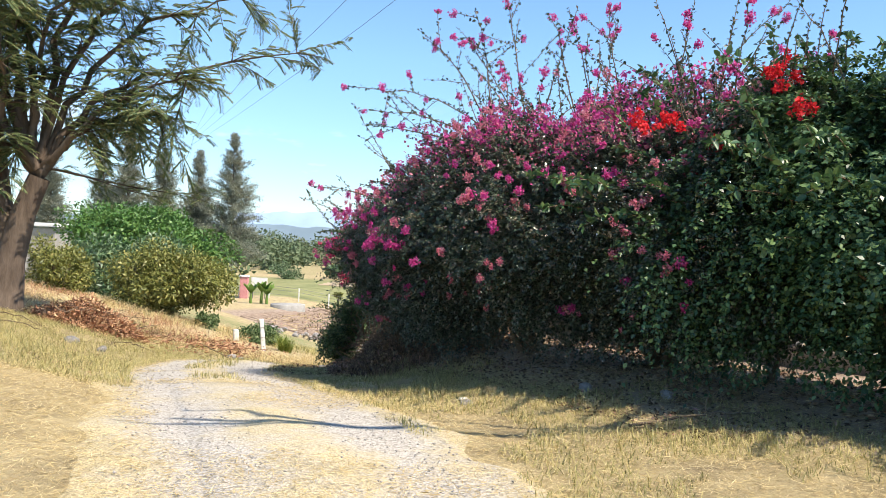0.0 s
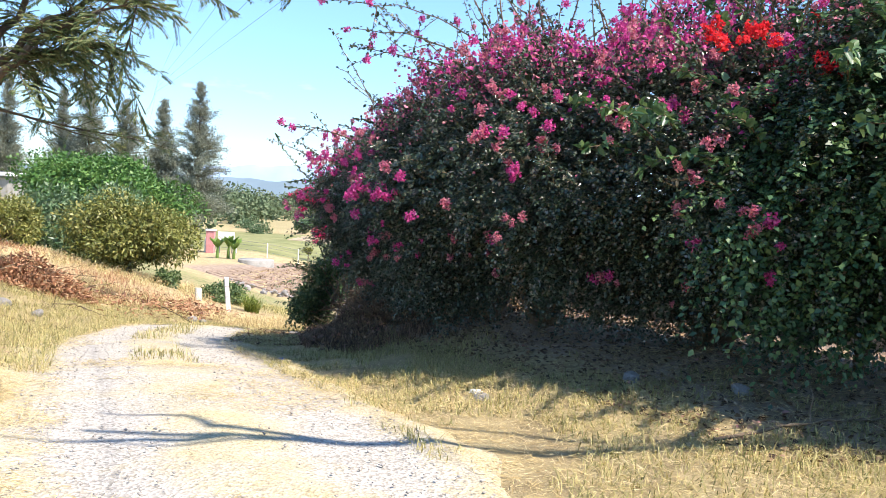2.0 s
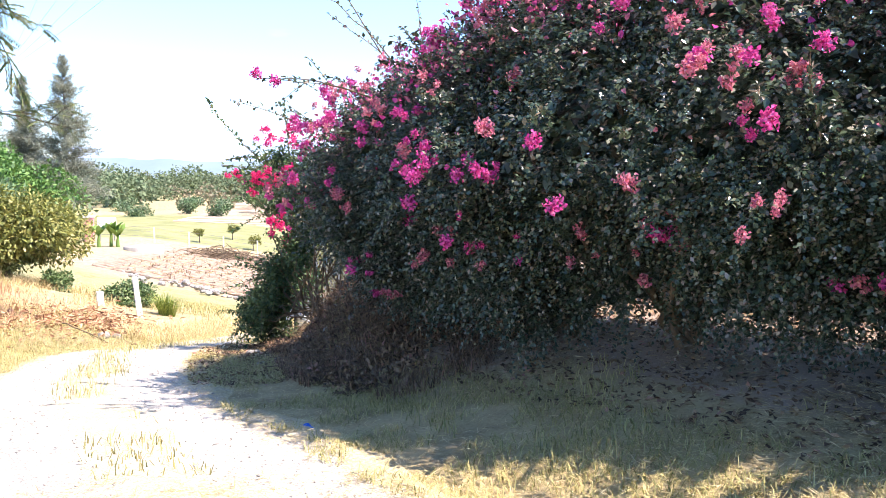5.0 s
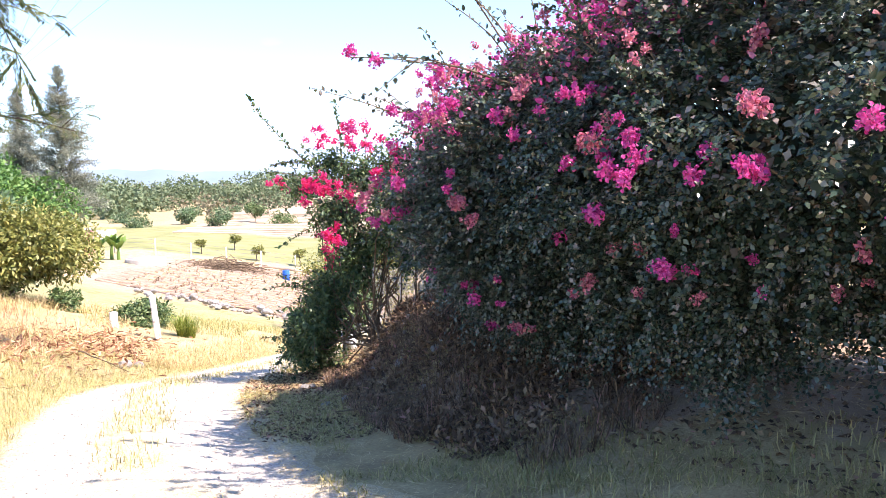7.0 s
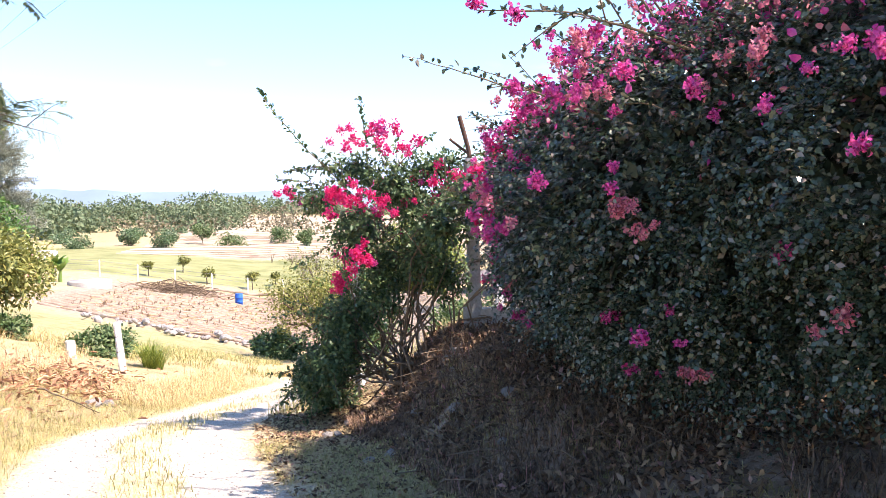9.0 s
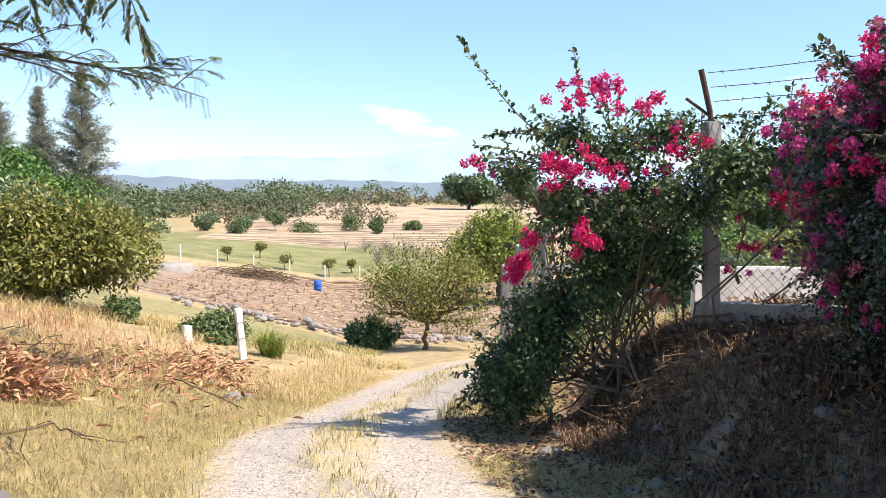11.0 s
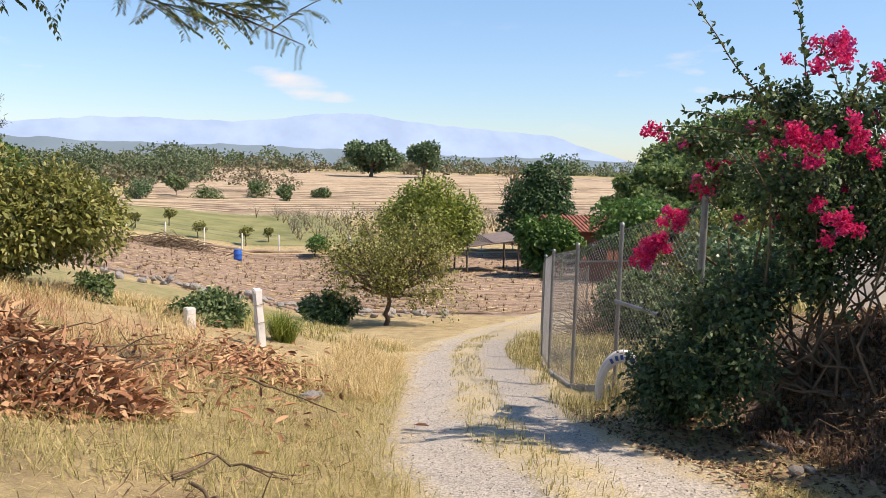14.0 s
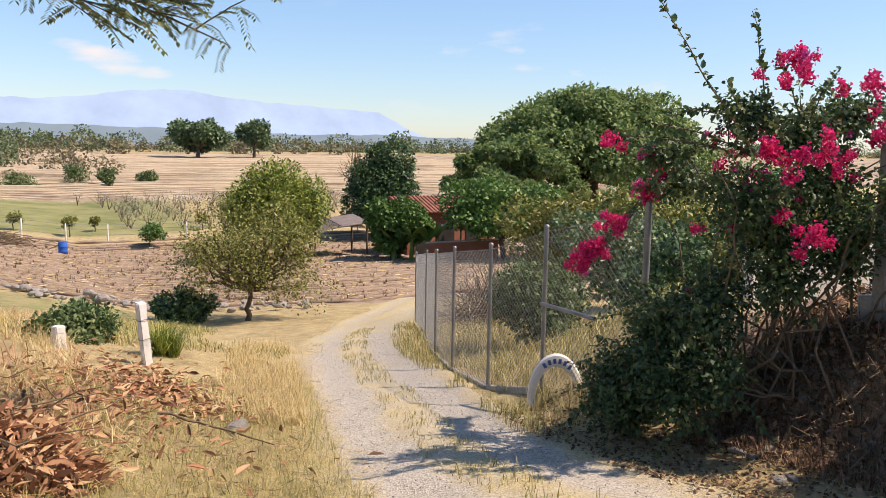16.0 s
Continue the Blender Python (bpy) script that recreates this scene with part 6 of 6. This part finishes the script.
# ---- banks and verges ----
def stone_mesh(seed, r=1.0):
    bm = bmesh.new()
    bmesh.ops.create_icosphere(bm, subdivisions=2, radius=r)
    for v in bm.verts:
        v.co *= 1 + 0.35 * noise.noise(v.co * 1.1 + Vector((seed * 5.1, 0, 0)))
        v.co.z *= 0.7
    me_ = bpy.data.meshes.new("stone")
    bm.to_mesh(me_)
    bm.free()
    me_.materials.append(M_STONE)
    return me_


STONES = [stone_mesh(k) for k in range(6)]


def stone(x, y, r, parent=None, lift=0.25, dz=0.0):
    ob = new("stone", STONES[rng.integers(6)])
    ob.matrix_basis = Matrix.LocRotScale(Vector((x, y, float(land(x, y)) + r * lift + dz)), Euler((rng.normal(0, 0.3), rng.normal(0, 0.3), rng.uniform(0, 6))), Vector((r * rng.uniform(0.8, 1.4), r, r * rng.uniform(0.7, 1.1))))
    ob.parent = parent
    return ob


rubble = thing("rubble_wall", "tumbled dry-stone row of grey field stones along the field", "stone wall")
for k in range(90):
    f = rng.random()
    stone(-11 + 14 * f + rng.normal(0, 0.2), 43.9 - 0.42 * (-11 + 14 * f) + rng.normal(0, 0.8), rng.uniform(0.07, 0.22), rubble, 0.3, abs(rng.normal(0, 0.12)))
bank_st = thing("bank_stones", "grey stones lying in the earth of the bank", "stones")
for k in range(30):
    x_, y_ = rng.uniform(-2.4, -0.9), rng.uniform(13.5, 17.5)
    stone(x_, y_, rng.uniform(0.03, 0.08), bank_st, 0.15)
for x_, y_, r_ in ((-6.7, 14.7, 0.13), (-6.1, 14.6, 0.1), (-5.35, 20.6, 0.13), (-5.2, 21.0, 0.1), (0.35, 7.7, 0.06), (1.5, 7.9, 0.08), (2.2, 7.5, 0.07), (-1.6, 9.7, 0.05)):
    tagged(stone(x_, y_, r_), "grey weathered stone lying in dry grass", "stone", "loose stones")


def scatter(n, test, x0, x1, y0, y1):
    """n places on the ground where test holds; test gets x, y and the distance from the track's middle."""
    x_, y_ = rng.uniform(x0, x1, n * 4), rng.uniform(y0, y1, n * 4)
    ok = test(x_, y_, x_ - road_x(y_))
    x_, y_ = x_[ok][:n], y_[ok][:n]
    d_ = x_ - road_x(y_)
    return np.stack([x_, y_, land(x_, y_) + np.where(np.abs(d_) < 1.7, np.maximum(lift(x_, y_, d_), 0), 0)], 1)


def stuff(name, data, material, label, category):
    return tagged(part(name, data, material), label, category, kind="stuff")


def patchy(x_, y_, s_, seed, cut):
    return wave(x_, y_, s_, seed) + 0.5 * wave(x_, y_, s_ * 0.35, seed + 1) > cut


# matted straw lying on bank, verge and track
def mat_of(P, lo=0.03, hi=0.11, w=0.004):
    k = len(P)
    a_ = rng.uniform(0, 6.28, k)
    D = np.stack([np.cos(a_), np.sin(a_), rng.normal(0.1, 0.16, k)], 1)
    return leaves(P + np.array([[0, 0, 0.012]]) + np.abs(rng.normal(0, 0.012, (k, 1))) * (0, 0, 1), D, np.array([[0, 0, 1.0]]) + rng.normal(0, 0.3, (k, 3)), rng.uniform(lo, hi, k), w, 0.25, True)


P = np.concatenate([scatter(44000, lambda x_, y_, d: (d < -0.95) & (d > -7), -11, 0, 5, 29),
                    scatter(64000, lambda x_, y_, d: (d > -4.5) & (d < 5.5) & ((np.abs(d) + 0.45 * wave(x_, y_, 0.8, 74) + 0.25 * wave(x_, y_, 0.3, 75) > 1.25) | patchy(x_, y_, 0.9, 41, -0.15)), -5, 4.8, 2.2, 9.0),
                    scatter(14000, lambda x_, y_, d: (d > 0.9) & (d < 4.2), -3.5, 3, 8, 19),
                    scatter(9000, lambda x_, y_, d: (np.abs(np.abs(d) - 1.15) < 0.3), -6, 3, 3, 30),
                    scatter(16000, lambda x_, y_, d: (d < -0.75 + 0.2 * wave(x_, y_, 1.1, 72)) & (d > -1.5), -6, 1, 10, 30),
                    scatter(5000, lambda x_, y_, d: (np.abs(d) < 0.25) & patchy(x_, y_, 0.8, 43, 0.0), -5, 3, 9, 32)])
stuff("straw_mat", mat_of(P), M_STRAW, "matted dry straw lying on the ground", "dry grass")
P = scatter(46000, lambda x_, y_, d: (d < -1.0) & (d > -6.5) & patchy(x_, y_, 1.1, 45, -0.75), -10.5, -3, 8, 24)
stuff("bank_grass", blades(P, rng.uniform(0.05, 0.18, len(P)), 0.0028, 2.3), M_GRASS, "short half-dry grass on the bank", "grass")
P = scatter(9000, lambda x_, y_, d: (d < -1.2) & (d > -2.4) & patchy(x_, y_, 0.8, 46, -0.1), -7, -2, 21, 31)
stuff("tall_dry_grass", blades(P, rng.uniform(0.12, 0.4, len(P)), 0.004, 1.9), M_STRAW, "tall pale dry grass along the verge", "dry grass")
P = scatter(14000, lambda x_, y_, d: (d < -3.0) & patchy(x_, y_, 1.3, 53, -0.3), -15, -6.5, 18, 33)
stuff("pale_brush_grass", blades(P, rng.uniform(0.08, 0.42, len(P)), 0.0045, 2.4), M_STRAW, "pale dry grass on the upper bank", "dry grass")
P = scatter(5000, lambda x_, y_, d: (d < -3.0) & patchy(x_, y_, 1.3, 47, -0.1), -15, -6.5, 20, 33)
stuff("brush_grass", blades(P, rng.uniform(0.08, 0.4, len(P)), 0.006, 2.4), M_DRYLEAF, "dry reddish-brown brush on the bank", "dry grass")
P = scatter(9000, lambda x_, y_, d: (d < -1.5) & (d > -9) & patchy(x_, y_, 1.6, 57, -0.2), -15, -2, 27, 47)
stuff("field_edge_grass", blades(P, rng.uniform(0.06, 0.26, len(P)), 0.009, 1.7), M_GRASS, "rough grass below the bank", "grass")
P = scatter(6000, lambda x_, y_, d: (d > 2.0) & (d < 3.6) & patchy(x_, y_, 0.7, 48, 0.1), -3, 5, 5.6, 12)
stuff("verge_grass", blades(P, rng.uniform(0.04, 0.12, len(P)), 0.0035, 1.3), M_GRASS, "half-green grass tufts before the hedge", "grass")
P = scatter(9000, lambda x_, y_, d: (d > 0.9) & (d < 2.0) & patchy(x_, y_, 0.7, 49, -0.1), -4, 4, 18.6, 32)
stuff("gate_grass", blades(P, rng.uniform(0.08, 0.28, len(P)), 0.0045, 0.9), M_GRASS, "half-dry grass along the fence foot", "grass")
P = scatter(9000, lambda x_, y_, d: (d > 2.0) & (d < 3.4) & patchy(x_, y_, 0.8, 52, -0.3), -3, 1, 11.3, 17.8)
stuff("bank_dry_grass", blades(P, rng.uniform(0.05, 0.2, len(P)), 0.004, 1.6), M_LITTER, "brown dry grass on the bank below the hedge", "dry grass")
P = scatter(13000, lambda x_, y_, d: (np.abs(d + 0.12 * wave(x_, y_, 1.3, 71)) < 0.3) & patchy(x_, y_, 0.6, 55, -0.2), -5, 3, 9, 32)
stuff("strip_grass", blades(P, rng.uniform(0.03, 0.11, len(P)), 0.004, 1.3), M_GRASS, "half-dry grass strip between the wheel ruts", "grass")
P = scatter(15000, lambda x_, y_, d: (d > 1.0) & (d < 3.0) & patchy(x_, y_, 0.6, 56, -0.2), -3.5, 3, 8, 16)
stuff("shade_grass", blades(P, rng.uniform(0.03, 0.1, len(P)), 0.003, 2.4), M_GRASS, "short half-dry grass before the hedge", "grass")
P = scatter(40000, lambda x_, y_, d: np.hypot(x_ + 5.1, y_ - 26.0) < 0.2, -6, -4, 25, 27)[:420]
stuff("lemon_grass", blades(P, rng.uniform(0.35, 0.75, len(P)), 0.008, 1.3), M_LIME, "yellow-green grass clump beside the post", "grass")

P = scatter(5200, lambda x_, y_, d: (d < -1.3) & (d > -7) & patchy(x_, y_, 0.9, 81, 0.0), -11, -3, 9, 24)
stuff("twig_litter", mat_of(P, 0.05, 0.26, 0.008), M_LITTER, "dark broken twigs and stalks strewn over the grass", "twigs")

P = scatter(12000, lambda x_, y_, d: (x_ > np.interp(y_, (18, 22, 26, 30), (-1.3, -1.2, 0.2, 2.0))) & patchy(x_, y_, 1.4, 91, -0.6), -1.5, 7, 18.8, 32)
stuff("plot_grass", blades(P, rng.uniform(0.08, 0.4, len(P)), 0.007, 1.5), M_GRASS, "rough half-green weeds on the plot behind the wire fence", "grass")

P = scatter(11000, lambda x_, y_, d: (d > 1.0) & (d < 4.5) & patchy(x_, y_, 0.8, 85, -0.25), -2, 5.5, 2.5, 8.2)
stuff("verge_straw", blades(P, rng.uniform(0.03, 0.1, len(P)), 0.003, 2.4), M_GRASS, "short yellow half-dry grass beside the track", "grass")

# leaf litter under the hedge and on the bank
P = np.concatenate([scatter(11000, lambda x_, y_, d: (d > 2.8) & (d < 6.5), -3, 6, 6.0, 17.5), scatter(7000, lambda x_, y_, d: (d > 1.0) & (d < 3.6), -3.6, 0.2, 13, 20)])
k = len(P)
a = rng.uniform(0, 6.28, k)
stuff("leaf_litter", leaves(P + np.array([[0, 0, 0.012]]), np.stack([np.cos(a), np.sin(a), rng.normal(0.1, 0.25, k)], 1), np.array([[0, 0, 1.0]]) + rng.normal(0, 0.5, (k, 3)), rng.uniform(0.03, 0.075, k), rng.uniform(0.02, 0.04, k), 0.3, True), M_LITTER, "brown fallen leaves under the hedge", "leaf litter")

# tangle of dead canes on the bank below the hedge
tangle = thing("dead_brush", "tangle of dead brown canes and dry grass below the hedge", "brush")
pieces = []
for _ in range(300):
    x_, y_ = rng.uniform(-1.8, 0.4), rng.uniform(12.6, 16.9)
    x_ += 0.25 * (14.5 - y_) * 0.3
    c = np.array((x_, y_, float(land(x_, y_)) + abs(rng.normal(0.02, 0.06))))
    d = rng.normal(0, 0.17, 3) * (1, 1, 0.6)
    pieces.append(tube(bent(c - d * (1, 1, 0.3), c + d, 5, 0.05, 0.06), np.linspace(0.006, 0.002, 5), 4))
part("twig", joined(pieces), M_TWIG, tangle)
P = scatter(17000, lambda x_, y_, d: (d > 2.1) & (d < 5.0) & patchy(x_, y_, 0.7, 61, -0.6), -3, 1.2, 11.8, 17.6)
k = len(P)
part("withered_leaf", leaves(P + np.abs(rng.normal(0, 0.045, (k, 1))) * (0, 0, 1), rng.normal(0, 1, (k, 3)), rng.normal(0, 0.5, (k, 3)) + (0, 0, 0.8), rng.uniform(0.04, 0.1, k), rng.uniform(0.02, 0.04, k), 0.35, True), M_LITTER, tangle)

# heap of cut dry foliage
pile = thing("dry_leaf_pile", "heap of withered red-brown leafy cuttings on the bank", "leaf pile")
n = 8200
r = np.sqrt(rng.uniform(0, 1, n))
a = rng.uniform(0, 6.28, n)
px_, py_ = -8.1 + 1.3 * r * np.cos(a), 18.5 + 0.9 * r * np.sin(a)
hgt = 0.74 * (1 - r ** 2) * (0.8 + 0.35 * wave(px_, py_, 0.5, 51))
P = np.stack([px_, py_, land(px_, py_) + hgt * rng.uniform(0.55, 1.05, n) + 0.02], 1)
L = rng.uniform(0.06, 0.17, n)
part("withered_leaf", leaves(P, np.stack([np.cos(a), np.sin(a), -0.2 + 0 * a], 1) * 0.6 + rng.normal(0, 0.6, (n, 3)), rng.normal(0, 0.6, (n, 3)) + (0, 0, 0.8), L, L * 0.27, 0.35, True), M_DRYLEAF, pile)
for _ in range(45):
    a_ = rng.uniform(0, 6.28)
    q = np.array((-8.1 + rng.normal(0, 0.55), 18.5 + rng.normal(0, 0.4), 0))
    q[2] = float(land(q[0], q[1])) + 0.3
    part("twig", tube(bent(q, q + np.array((math.cos(a_) * 0.7, math.sin(a_) * 0.5, rng.uniform(-0.1, 0.4))), 6, 0.05, 0.05), np.linspace(0.009, 0.003, 6), 4), M_TWIG, pile)
n = 2400
px_, py_ = np.concatenate([rng.normal(-8.0, 1.1, n // 2), rng.normal(-6.0, 0.6, n // 2)]), np.concatenate([rng.normal(20.0, 0.9, n // 2), rng.normal(22.6, 1.1, n // 2)])
P = np.stack([px_, py_, land(px_, py_) + np.abs(rng.normal(0, 0.08, n)) + 0.02], 1)
L = rng.uniform(0.07, 0.17, n)
part("strewn_leaf", leaves(P, rng.normal(0, 1, (n, 3)) * (1, 1, 0.4), rng.normal(0, 0.5, (n, 3)) + (0, 0, 0.9), L, L * 0.32, 0.35), M_DRYLEAF, pile)


def stick(points, r0, r1, label):
    P_ = np.array(points, float)
    s_ = np.linspace(0, len(P_) - 1, 10)
    L_ = np.stack([np.interp(s_, range(len(P_)), P_[:, c]) for c in range(3)], 1)
    L_[1:-1] += rng.normal(0, 0.012, (8, 3))
    L_[:, 2] += np.array([float(land(q[0], q[1])) for q in L_])
    t = thing("dead_branch", label, "branch", "dead branches")
    part("limb", tube(L_, np.linspace(r0, r1, 10), 6), M_TWIG, t)
    for _ in range(4):
        q = L_[rng.integers(3, 9)]
        e = q + rng.normal(0, 0.16, 3) + (0, 0, 0.03)
        part("twig", tube(bent(q, e, 4, 0, 0.06), np.linspace(r1 * 1.2, r1 * 0.5, 4), 5), M_TWIG, t)
    return t


stick([(-7.9, 18.2, 0.5), (-7.4, 18.5, 0.5), (-6.8, 18.9, 0.6)], 0.013, 0.005, "crooked dark branch sticking out of the leaf pile")
stick([(-6.7, 16.4, 0.03), (-6.45, 16.8, 0.12), (-6.2, 16.6, 0.1), (-5.9, 16.9, 0.04)], 0.013, 0.005, "dark forked branch lying on the grass")
stick([(-6.6, 16.3, 0.05), (-6.45, 15.9, 0.06), (-6.2, 15.5, 0.03)], 0.013, 0.005, "dark crooked branch lying on the grass")
stick([(-6.1, 20.7, 0.12), (-5.6, 20.3, 0.1), (-5.15, 19.9, 0.06)], 0.014, 0.006, "pale bleached branch lying across the verge")
stick([(-8.9, 15.6, 0.06), (-8.3, 15.8, 0.12), (-7.6, 15.7, 0.05)], 0.013, 0.005, "dry branch lying on the bank")
stick([(-8.2, 14.7, 0.04), (-7.6, 14.9, 0.1), (-7.1, 14.6, 0.03)], 0.013, 0.005, "dry branch lying on the bank")
stick([(1.6, 6.4, 0.03), (2.3, 6.6, 0.06), (3.0, 6.9, 0.03)], 0.012, 0.005, "pale dry stick on the ground before the hedge")

# bits of rubbish
M_PAPER = two_scale("white_paper", [(0.3, (0.55, 0.55, 0.54)), (0.7, (0.8, 0.8, 0.78))], 6, 30, 0.8, 0.2)


def crumple(x, y, r, material, label, category, seed):
    bm = bmesh.new()
    bmesh.ops.create_icosphere(bm, subdivisions=3, radius=1)
    for v in bm.verts:
        v.co *= 0.75 + 0.6 * noise.noise(v.co * 2.2 + Vector((seed, 0, 0)))
        v.co = Vector((v.co.x * r * 1.3, v.co.y * r, v.co.z * r * 0.55))
    ob = part("rubbish", bm, material)
    ob.location = (x, y, float(land(x, y)) + r * 0.25)
    return tagged(ob, label, category)


crumple(-1.62, 10.6, 0.07, M_PLASTIC, "crumpled blue plastic wrapper on the track edge", "litter", 1.0)
crumple(-5.1, 22.35, 0.07, M_PAPER, "crumpled white paper in the dry grass", "litter", 2.0)
crumple(0.32, 7.9, 0.045, M_PAPER, "crumpled pale paper in the grass", "litter", 3.0)

# loose gravel on the track
M_GRAVEL = two_scale("gravel_stone", [(0.3, (0.22, 0.2, 0.175)), (0.7, (0.5, 0.46, 0.41))], 3, 40, 0.9, 0.2)
n = 3600
P = scatter(n, lambda x_, y_, d: (np.abs(np.abs(d) - 0.7) < 0.5), -6, 2, 3.5, 30)
s_ = rng.uniform(0.004, 0.013, len(P))
oct_v = np.array([(1, 0, 0), (0, 1, 0), (-1, 0, 0), (0, -1, 0), (0, 0, 0.7), (0, 0, -0.7)])
oct_f = np.array([(0, 1, 4), (1, 2, 4), (2, 3, 4), (3, 0, 4), (1, 0, 5), (2, 1, 5), (3, 2, 5), (0, 3, 5)])
V_ = (P + np.array([[0, 0, 0.022]]))[:, None] + oct_v[None] * s_[:, None, None] * rng.uniform(0.6, 1.3, (len(P), 6, 1))
stuff("loose_gravel", (V_.reshape(-1, 3), (np.arange(len(P))[:, None, None] * 6 + oct_f[None]).reshape(-1, 3)), M_GRAVEL, "loose grey gravel on the track", "gravel")

# high bare-limbed tree, unseen beside the hedge, added so its boughs shade the ground
lt = thing("shade_tree", "unseen bare-limbed tall tree beyond the hedge", "tree")
g = float(land(10.6, 4.5))
pieces = [tube(bent((10.6, 4.5, g - 0.2), (9.2, 4.2, 4.7), 7, 0, 0.02), np.linspace(0.26, 0.16, 7), 9)]
limb = bent((9.2, 4.2, 4.7), (1.4, 4.15, 5.3), 12, 0.35, 0.012)
pieces.append(tube(limb, np.linspace(0.13, 0.025, 12), 7))
for k, d in ((6, (-1.6, 0.5, 0.3)), (8, (-1.5, -0.4, 0.3)), (9, (-1.4, 0.45, 0.2)), (10, (-1.0, -0.3, 0.3))):
    pieces.append(tube(bent(limb[k], limb[k] + np.array(d), 6, 0, 0.04), np.linspace(0.05, 0.012, 6), 6))
for c in pieces:
    part("limb", c, M_BARK, lt)
